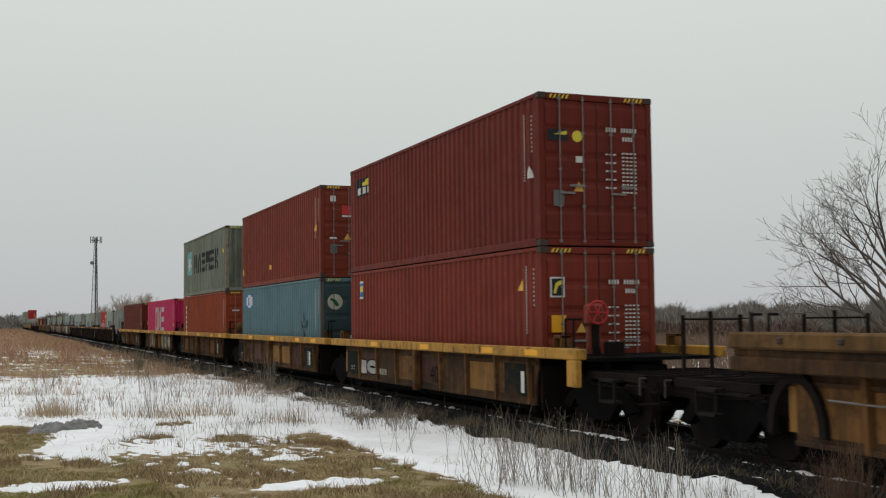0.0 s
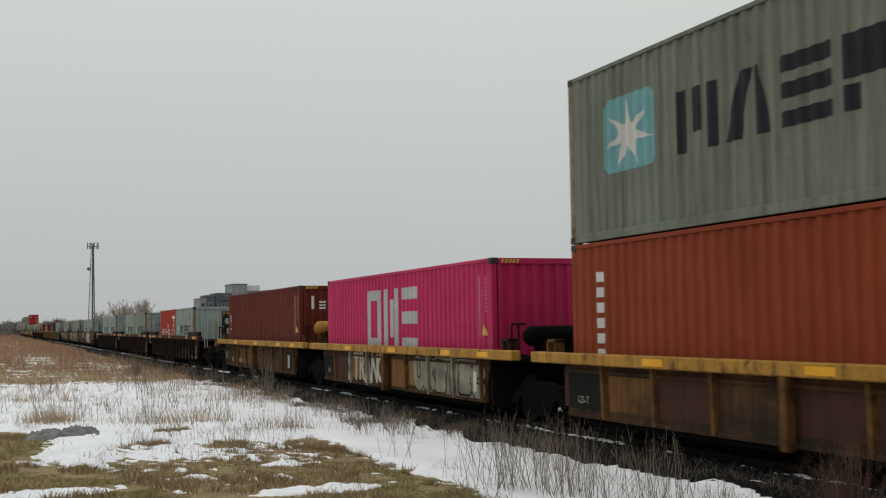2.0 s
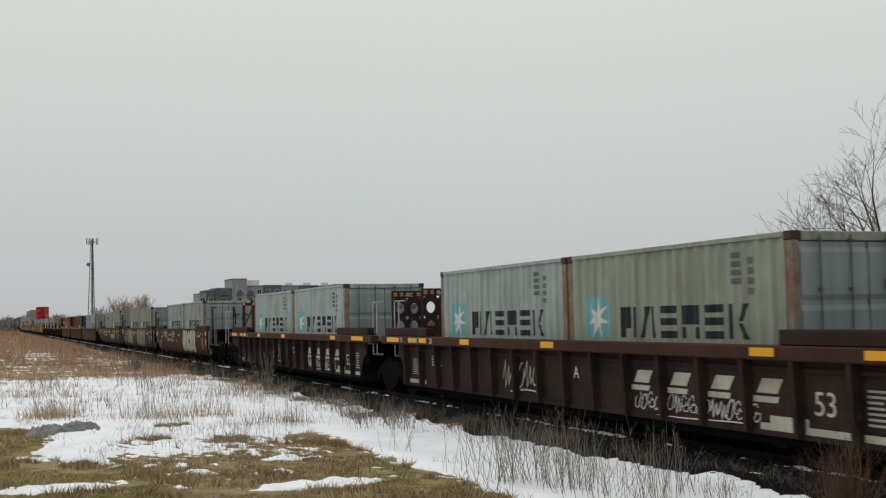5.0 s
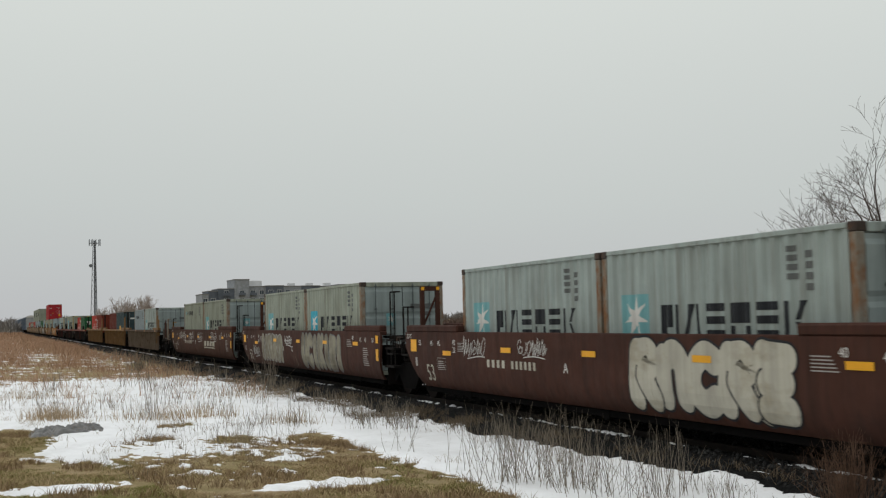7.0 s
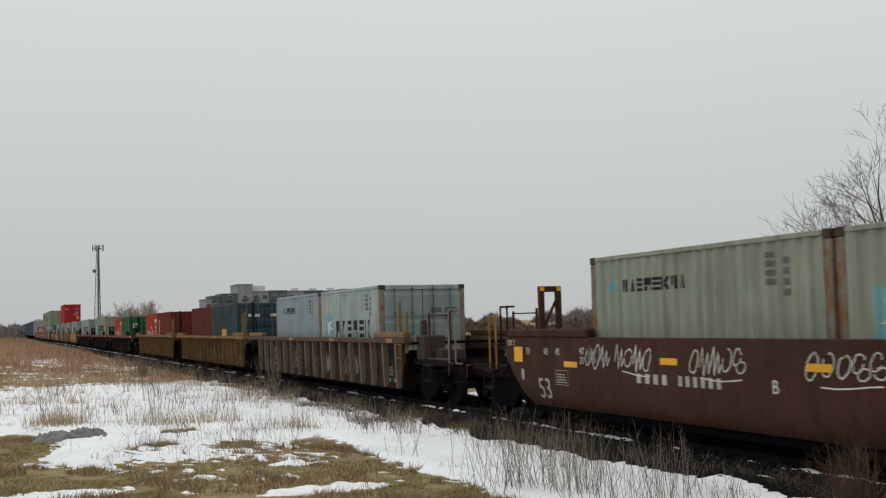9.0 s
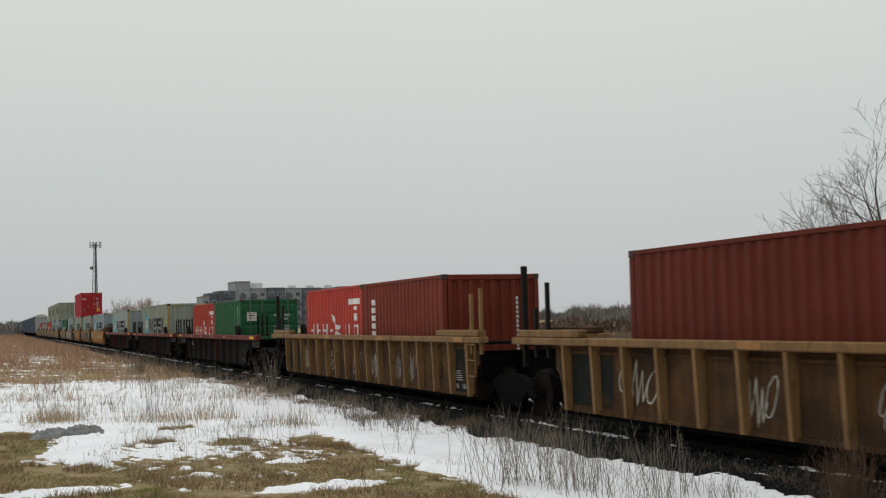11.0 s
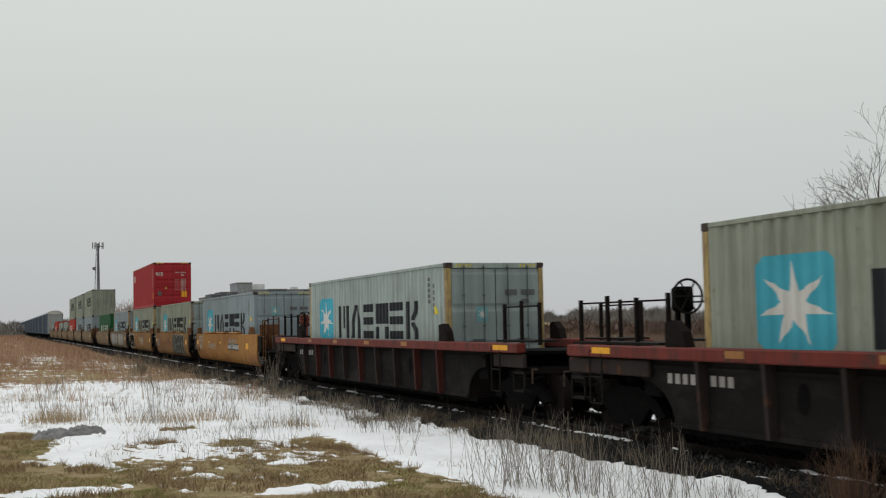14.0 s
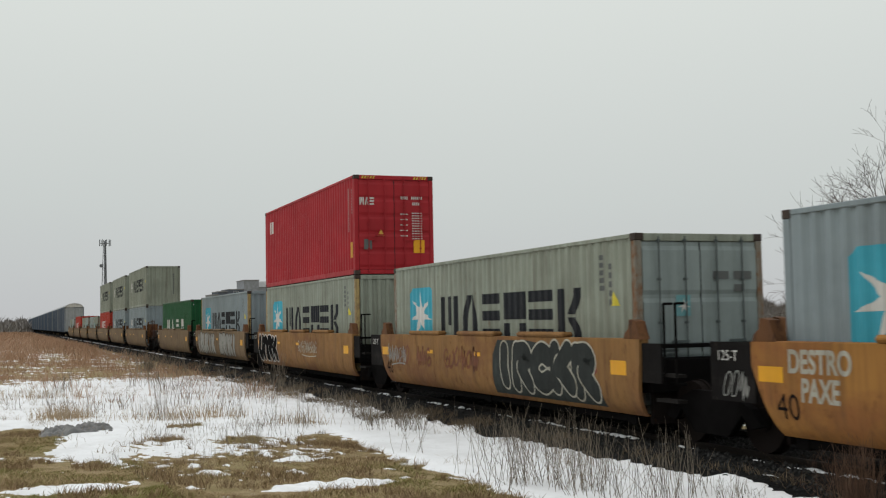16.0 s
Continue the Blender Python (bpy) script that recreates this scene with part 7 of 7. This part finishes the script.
# dense straw clumps standing in the snow
x, y = [], []
for cx, cy, sp, n in ((-27.5, -9.4, 0.35, 420), (-26.2, -7.2, 0.6, 200), (-26.0, -6.3, 0.5, 160), (-23.2, -4.9, 0.3, 90), (-36.0, -9.5, 1.0, 220), (-33.0, -3.6, 0.8, 160)):
    x.append(rnd.normal(cx, sp, n))
    y.append(rnd.normal(cy, sp, n))
x, y = np.concatenate(x), np.concatenate(y)
V_, F_ = blades(x, y, ground_z(x, y) - 0.01, rnd.uniform(0.15, 0.45, len(x)), rnd.uniform(0.003, 0.006, len(x)), rnd.uniform(0.2, 0.9, len(x)), rnd)
pieces("straw_clumps", V_, F_, island("straw_clump", [(0.36, 0.265, 0.165), (0.45, 0.345, 0.225), (0.26, 0.19, 0.12)]), "pale straw clumps standing in the snow", "grass")
# taller tufts in the mown grass
x, y = scatter(60000, -26, -12, -11.5, -4.2)
ok = (rough_field(x * 1.3, y * 1.3, 3, 8) > 0.42) & (snow_mask(x, y) < 0.1)
x, y = x[ok], y[ok]
V_, F_ = blades(x, y, ground_z(x, y) - 0.01, rnd.uniform(0.05, 0.16, len(x)), rnd.uniform(0.0025, 0.005, len(x)), rnd.uniform(0.3, 1.2, len(x)), rnd)
pieces("brown_tufts", V_, F_, island("brown_tuft", [(0.20, 0.135, 0.075), (0.31, 0.22, 0.13), (0.14, 0.095, 0.055)]), "brown tufts of longer dead grass", "grass")
# ballast stones
n = 13000
x, y = -10 - 36 * rnd.uniform(0, 1, n) ** 1.5, rnd.uniform(-2.4, 2.2, n)
ok = (np.abs(np.abs(y) - 0.755) > 0.1) & ((snow_mask(x, y) < 0.0) | (np.abs(y) < 1.5))
x, y = x[ok], y[ok]
n = len(x)
oct_ = np.array([(1, 0, 0), (0, 1, 0), (-1, 0, 0), (0, -1, 0), (0, 0, 1), (0, 0, -1)], float)
octf = np.array([(0, 1, 4), (1, 2, 4), (2, 3, 4), (3, 0, 4), (1, 0, 5), (2, 1, 5), (3, 2, 5), (0, 3, 5)])
size = rnd.uniform(0.018, 0.042, n)
P = (oct_[None] * rnd.uniform(0.6, 1.3, (n, 6, 1)) + rnd.normal(0, 0.18, (n, 6, 3))) * size[:, None, None]
P += np.stack([x, y, ground_z(x, y) + 0.035], -1)[:, None]
# Stone colours are kept low too, with the train's shade put into them.
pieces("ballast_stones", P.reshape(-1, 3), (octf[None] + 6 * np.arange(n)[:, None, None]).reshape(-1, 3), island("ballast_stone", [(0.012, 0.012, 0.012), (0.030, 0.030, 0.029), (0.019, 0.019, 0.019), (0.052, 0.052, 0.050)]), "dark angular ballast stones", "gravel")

# crumpled tarpaulin on the grass
tx, ty = np.linspace(-0.62, 0.62, 40), np.linspace(-0.75, 0.75, 46)


def tarp_z(x, y):
    r = np.maximum(np.abs(x) / 0.62, np.abs(y) / 0.75)
    hump = 0.13 * np.exp(-((y - 0.28) / 0.34) ** 2 - (x / 0.4) ** 2) + 0.05 * np.exp(-((y + 0.3) / 0.25) ** 2 - (x / 0.4) ** 2)
    return (hump + 0.11 * np.abs(rough_field(x * 3.2, y * 3.2, 3, 7)) + 0.03 * rough_field(x * 4, y * 4, 6, 9) + 0.012) * smooth_step(1.02, 0.8, r)


m_tarp, nt, bs = node_mat("grey_tarpaulin")
v = coord(nt)
c = mix(nt, ramp(nt, noise_node(nt, v, 4, 5), 0.35, 0.7), (0.045, 0.045, 0.046), (0.17, 0.168, 0.162))
nt.links.new(c, bs.inputs["Base Color"])
bs.inputs["Roughness"].default_value = 0.5
bump(nt, bs, noise_node(nt, v, 9, 5), 0.7, 0.03)
tarp = sheet("tarpaulin", tx, ty, tarp_z, m_tarp, kind="", label="crumpled grey tarpaulin lying on the grass")
tarp["category"] = "tarpaulin"
tarp.location = (-24.3, -9.25, float(ground_z(np.array(-24.3), np.array(-9.25))) - 0.01)


# ---- trees, far woods, tower, building ----
m_bark = plain("grey_bark", (0.085, 0.072, 0.062), 0.9, 0, 0.35, 12)
m_twig = island("twigs", [(0.10, 0.085, 0.075), (0.15, 0.125, 0.108), (0.075, 0.064, 0.056)])


def limb(segs, p, d, length, r, depth, rnd, droop=0.0, fork=(2, 3), thin=0.006):
    """Grow one limb as a chain of tapered pieces, then its side limbs."""
    n = 5 if depth > 1 else 4
    for i in range(n):
        d = (d + Vector((rnd.gauss(0, 0.10), rnd.gauss(0, 0.10), rnd.gauss(0.03, 0.08) - droop))).normalized()
        q = p + d * (length / n)
        r1 = r * (1 - 0.62 * (i + 1) / n) if depth else r * (1 - 0.8 * (i + 1) / n)
        r0 = r * (1 - 0.62 * i / n) if depth else r * (1 - 0.8 * i / n)
        segs.append((p.copy(), q.copy(), max(r0, thin), max(r1, thin * 0.8), depth))
        if depth and i >= 1:
            for _ in range(rnd.randint(*fork)):
                side = Vector((rnd.gauss(0, 1), rnd.gauss(0, 1), rnd.gauss(0.25, 0.6))).normalized()
                nd = (d * 0.85 + side * 0.62).normalized()
                limb(segs, q, nd, length * rnd.uniform(0.38, 0.62), r1 * 0.55, depth - 1, rnd, droop, fork, thin)
        p = q


def tubes_mesh(name, segs, sides):
    Vs, Fs, k = [], [], 0
    for a, b, r0, r1, dep in segs:
        n = sides if dep > 1 else 3
        d = (b - a).normalized()
        s = d.orthogonal().normalized()
        u = d.cross(s)
        for p, r in ((a, r0), (b, r1)):
            for i in range(n):
                t = 2 * math.pi * i / n
                Vs.append(p + (s * math.cos(t) + u * math.sin(t)) * r)
        for i in range(n):
            j = (i + 1) % n
            Fs.append((k + i, k + j, k + n + j, k + n + i))
        k += 2 * n
    me = bpy.data.meshes.new(name)
    me.from_pydata([tuple(v) for v in Vs], [], Fs)
    return me


def bare_tree(label, x, y, seed, height, limbs, trunk_r=0.2, fork=(1, 2), depth=3, droop=0.0, thin=0.006):
    rnd = random.Random(seed)
    z = float(ground_z(np.array(float(x)), np.array(float(y)))) - 0.05
    th = tagged(new("bare_tree"), label, "tree", "bare trees")
    th.location = (x, y, z)
    segs = []
    top = Vector((rnd.uniform(-0.2, 0.2), rnd.uniform(-0.2, 0.2), height * 0.45))
    p = Vector((0, 0, 0))
    nn = 6
    pts = [p + (top - p) * (i / nn) + Vector((rnd.gauss(0, 0.04), rnd.gauss(0, 0.04), 0)) for i in range(nn + 1)]
    for i in range(nn):
        segs.append((pts[i], pts[i + 1], trunk_r * (1 - 0.45 * i / nn), trunk_r * (1 - 0.45 * (i + 1) / nn), 4))
    tw = []
    for f, d, ln in limbs:
        start = pts[0] + (pts[-1] - pts[0]) * f
        limb(tw, start, Vector(d).normalized(), ln, trunk_r * 0.5 * (1.1 - 0.4 * f), depth, rnd, droop, fork, thin)
    place("trunk", tubes_mesh("trunk", segs, 9), m_bark, th)
    place("crown", tubes_mesh("crown", tw, 6), m_twig, th)
    return th


# the tree beyond the rails; the picture's left is (-0.67, -0.74) from here
LX, LY = -0.67, -0.74
# Twigs of the distant shrubby trees, paled: distance haze is mixed into the colour.
m_twig_far = island("hazed_brown_twigs", [(0.33, 0.28, 0.245), (0.40, 0.34, 0.30), (0.27, 0.23, 0.20)])
bare_tree("tall bare deciduous tree with long spreading limbs", -29.5, 16.9, 7, 8.0,
          [(0.25, (LX, LY, 0.75), 2.9), (0.40, (LX, LY, 1.05), 3.3), (0.52, (LX * 0.8, LY, 1.1), 3.0), (0.66, (LX, LY * 0.8, 1.0), 3.0), (0.80, (LX, LY, 1.1), 2.7), (0.92, (LX, LY, 1.3), 2.3), (1.0, (LX * 0.6, LY * 0.6, 1.5), 2.3), (1.0, (LX * 0.25, LY * 0.25, 1.0), 2.5),
           (1.0, (LX * 0.05, LY * 0.05, 1.0), 3.0), (1.0, (0.35, 0.35, 1.0), 3.2), (0.85, (-LX, -LY, 1.0), 3.0), (0.6, (-LX, -LY, 0.8), 3.0), (0.5, (0.7, -0.7, 0.9), 2.4), (0.7, (-0.7, 0.7, 1.0), 2.4)], 0.15, (1, 2), 3, 0.04, 0.0055)
for i, (x, y, h, sd) in enumerate(((-205, 6.5, 3.2, 3), (-208, 10.0, 4.2, 4), (-212, 13.0, 4.0, 5), (-216, 15.0, 4.8, 12), (-210, 11.6, 3.8, 14))):
    tr = bare_tree("bare brown shrubby tree beyond the track", x, y, sd, h * 1.5, [(0.05 + 0.08 * k, (math.cos(k * 2.1 + i) * 0.55, math.sin(k * 2.1 + i) * 0.55, 1.0 + 0.12 * k), h * 0.72) for k in range(10)], 0.14, (2, 3), 2, 0.0, 0.022)
    for ch in tr.children:
        ch.material_slots[0].material = m_twig_far

# Horizon woods are lightened in base colour to stand in for haze.
m_wood = island("hazed_winter_trees", [(0.15, 0.137, 0.128), (0.20, 0.18, 0.165), (0.125, 0.115, 0.108), (0.23, 0.20, 0.175)])


def far_wood(name, label, line, h, n, seed, mat, puff, wide=0.06, up=0.75):
    """Bare crowns far off: fans of thin upright twigs along a line of trees."""
    r = np.random.default_rng(seed)
    (ax, ay), (bx_, by_) = line
    t = r.uniform(0, 1, n)
    along = np.sqrt((bx_ - ax) ** 2 + (by_ - ay) ** 2)
    crowns = r.integers(0, max(4, int(along / puff)), n)
    cr = np.random.default_rng(seed + 1)
    cpos, chh, cdep = cr.uniform(0, 1, 4000), cr.uniform(0.55, 1.1, 4000), cr.normal(0, puff, 4000)
    off = r.normal(0, 1, (n, 2)) * puff * 0.45
    px = ax + (bx_ - ax) * cpos[crowns] + off[:, 0]
    py = ay + (by_ - ay) * cpos[crowns] + off[:, 1] + cdep[crowns] * 0.5
    d = np.hypot(off[:, 0], off[:, 1]) / puff
    hh = h * chh[crowns] * np.clip(1.0 - 0.55 * d ** 2, 0.25, 1) * r.uniform(0.6, 1.05, n)
    z0 = ground_z(px, py) - 0.1
    V_, F_ = blades(px, py, z0 + hh * r.uniform(0, 0.5, n), hh * r.uniform(0.3, 0.6, n), wide * r.uniform(0.5, 1.4, n), r.uniform(0.0, 1.1, n), r)
    return pieces(name, V_, F_, mat, label, "trees")


far_wood("far_wood", "dark grey band of bare woods on the horizon", ((-700, 330), (-60, 190)), 9.0, 60000, 31, m_wood, 6.0, 0.16)
far_wood("far_wood", "dark grey band of bare woods on the horizon", ((-1150, -80), (-900, 60)), 12.0, 16000, 33, m_wood, 9.0, 0.35)
far_wood("far_wood", "dark grey band of bare woods on the horizon", ((-760, 60), (-700, 330)), 9.0, 14000, 35, m_wood, 8.0, 0.3)
# Paler again: the haze at the field's end is painted into these trees.
far_wood("far_wood", "grey bare woods where the field ends", ((-470, -8), (-530, -90)), 9.0, 9000, 37, island("hazed_far_trees", [(0.21, 0.195, 0.185), (0.27, 0.25, 0.235), (0.175, 0.165, 0.158)]), 5.0, 0.2)
far_wood("shrub_belt", "reddish-brown belt of shrubs and reeds beyond the field", ((-120, 60), (-35, 46)), 2.5, 60000, 41, island("reddish_shrubs", [(0.125, 0.085, 0.068), (0.165, 0.115, 0.092), (0.095, 0.067, 0.055)]), 2.4, 0.045)
far_wood("shrub_belt", "reddish-brown belt of shrubs and reeds beyond the field", ((-420, 120), (-120, 60)), 2.6, 40000, 43, island("reddish_shrubs", [(0.125, 0.085, 0.068), (0.165, 0.115, 0.092), (0.095, 0.067, 0.055)]), 4.0, 0.12)
# Crowns behind the shrubs get their hazy paleness from the colour.
far_wood("far_wood", "grey bare crowns standing behind the shrubs", ((-190, 88), (-62, 84)), 5.0, 34000, 47, island("hazed_bare_crowns", [(0.20, 0.185, 0.17), (0.26, 0.24, 0.22), (0.16, 0.148, 0.138)]), 3.2, 0.045)
x, y = scatter(40000, -130, -18, 5, 46)
V_, F_ = blades(x, y, ground_z(x, y), rnd.uniform(0.3, 0.9, len(x)), rnd.uniform(0.012, 0.03, len(x)), rnd.uniform(0.1, 0.5, len(x)), rnd)
pieces("field_grass", V_, F_, island("dark_field_stems", [(0.15, 0.105, 0.08), (0.20, 0.14, 0.105), (0.11, 0.08, 0.06)]), "dry brown grass of the field beyond the track", "grass")

# radio mast
m_mast = plain("mast_steel", (0.15, 0.16, 0.175), 0.5, 0.4)
mx, my = -380.0, 18.65
mast = tagged(new("radio_mast"), "grey steel lattice radio mast with antennas", "mast")
mast.location = (mx, my, -0.25)
HM = 29.5
legs = [(math.cos(a), math.sin(a)) for a in (0.5, 2.594, 4.689)]


def mast_r(z):
    return 1.45 - 1.0 * (z / HM)


for cx, cy in legs:
    bm = bmesh.new()
    tube(bm, (cx * mast_r(0), cy * mast_r(0), 0), (cx * mast_r(HM), cy * mast_r(HM), HM), 0.12, 0.09, 6)
    part("leg", bm, m_mast, mast)
for i in range(3):
    a, c2 = legs[i], legs[(i + 1) % 3]
    for k in range(16):
        z0, z1 = HM * k / 16, HM * (k + 1) / 16
        p, q = (a, c2) if k % 2 else (c2, a)
        part("brace", tube(bmesh.new(), (p[0] * mast_r(z0), p[1] * mast_r(z0), z0), (q[0] * mast_r(z1), q[1] * mast_r(z1), z1), 0.05, n=4), m_mast, mast)
        part("girt", tube(bmesh.new(), (a[0] * mast_r(z1), a[1] * mast_r(z1), z1), (c2[0] * mast_r(z1), c2[1] * mast_r(z1), z1), 0.045, n=4), m_mast, mast)
bm = bmesh.new()
tube(bm, (0, 0, 2), (0, 0, HM - 0.3), 0.27, n=8)
part("cable_run", bm, m_mast, mast)
bm = bmesh.new()
for k in range(3):
    a0, a1 = k * 2.094 + 0.2, (k + 1) * 2.094 + 0.2
    tube(bm, (1.5 * math.cos(a0), 1.5 * math.sin(a0), HM - 1.0), (1.5 * math.cos(a1), 1.5 * math.sin(a1), HM - 1.0), 0.1, n=5)
part("head_frame", bm, m_mast, mast)
for k in range(9):
    a = k * 0.698 + 0.2
    part("antenna", boxes((1.75 * math.cos(a) - 0.09, 1.75 * math.cos(a) + 0.09, 1.75 * math.sin(a) - 0.09, 1.75 * math.sin(a) + 0.09, HM - 1.9, HM + 0.2), bev=0.03), m_mast, mast)
bm = bmesh.new()
tube(bm, (-0.3, -1.0, HM * 0.72), (0.3, -1.3, HM * 0.72), 0.55, n=10)
part("dish", bm, m_mast, mast)

# apartment building far beyond the track; u runs across its front
m_wall_dark = plain("dark_grey_cladding", (0.105, 0.12, 0.145), 0.8, 0, 0.2, 0.6)
m_wall_tan = plain("tan_brick_cladding", (0.255, 0.27, 0.29), 0.85, 0, 0.2, 0.8)
m_wall_white = plain("white_cladding", (0.62, 0.63, 0.64), 0.7, 0, 0.1, 0.5)
m_glass = plain("window_glass", (0.045, 0.06, 0.075), 0.15, 0, 0.3, 0.3)
m_trimw = plain("white_window_frame", (0.50, 0.50, 0.50), 0.6)
m_roof = plain("flat_roof", (0.2, 0.2, 0.2), 0.9)
house = tagged(new("apartment_building"), "grey and tan apartment building with flat roofs", "building")
DIST = 450.0
cth = 0.1645
house.matrix_basis = Matrix.Translation((-DIST, -10.587 + DIST * math.tan(cth), -0.3)) @ Matrix.Rotation(math.pi / 2, 4, "Z")
SEG = [(0.0, 2.6, 13.2, m_wall_tan, 0.6), (2.6, 6.4, 14.4, m_wall_dark, 0.0), (6.4, 12.6, 15.2, m_wall_dark, 1.2), (12.6, 18.5, 18.8, m_wall_tan, 1.6), (18.5, 25.5, 16.0, m_wall_tan, 0.0), (25.5, 32.5, 16.2, m_wall_dark, 0.9), (32.5, 40, 16.0, m_wall_tan, 0.0), (40, 47.5, 16.0, m_wall_dark, 0.9), (47.5, 55.5, 15.8, m_wall_tan, 0.0), (55.5, 66, 16.4, m_wall_dark, 1.0)]
for u0, u1, h, m, fwd in SEG:
    wall = part("wall", boxes((u0, u1 - 0.02, -fwd, 14.0, 0, h)), m, house)
    part("roof", boxes((u0 - 0.15, u1 + 0.13, -fwd - 0.2, 14.2, h, h + 0.35)), m_roof, wall)
    nb = max(1, int((u1 - u0) / 3.3))
    for st in range(5):
        z0 = 1.0 + st * 3.0
        if z0 + 1.9 > h:
            break
        for k in range(nb):
            c0 = u0 + (k + 0.5) * (u1 - u0) / nb
            win = part("window", boxes((c0 - 0.95, c0 + 0.95, -fwd - 0.06, -fwd + 0.05, z0, z0 + 1.75)), m_trimw, wall)
            part("pane", boxes((c0 - 0.82, c0 - 0.05, -fwd - 0.09, -fwd - 0.02, z0 + 0.12, z0 + 1.63), (c0 + 0.05, c0 + 0.82, -fwd - 0.09, -fwd - 0.02, z0 + 0.12, z0 + 1.63)), m_glass, win)
            if (k + st) % 2 == 0 and st:
                part("balcony", boxes((c0 - 1.3, c0 + 1.3, -fwd - 1.4, -fwd, z0 - 0.35, z0 - 0.2), (c0 - 1.3, c0 + 1.3, -fwd - 1.42, -fwd - 1.36, z0 - 0.2, z0 + 0.75)), m_wall_dark, wall)
part("penthouse", boxes((19.0, 24.5, 3.0, 10.0, 16.3, 18.6)), m_wall_white, house)
for u in (35.5, 43.0, 50.5):
    part("roof_unit", boxes((u, u + 2.6, 3.0, 6.0, 16.0, 17.4)), m_wall_white, house)

# ---- what moves ----
def motions():
    times = [0.0, 1.0, 2.0, 3.0, 3.5, 4.0, 6.0, 8.0, 10.0, 12.0, 14.0, 16.0]
    for thing, s, z in ROLLING:
        walk(thing, [(t, pose(s + advance(t), 0, z)) for t in times])


motions()
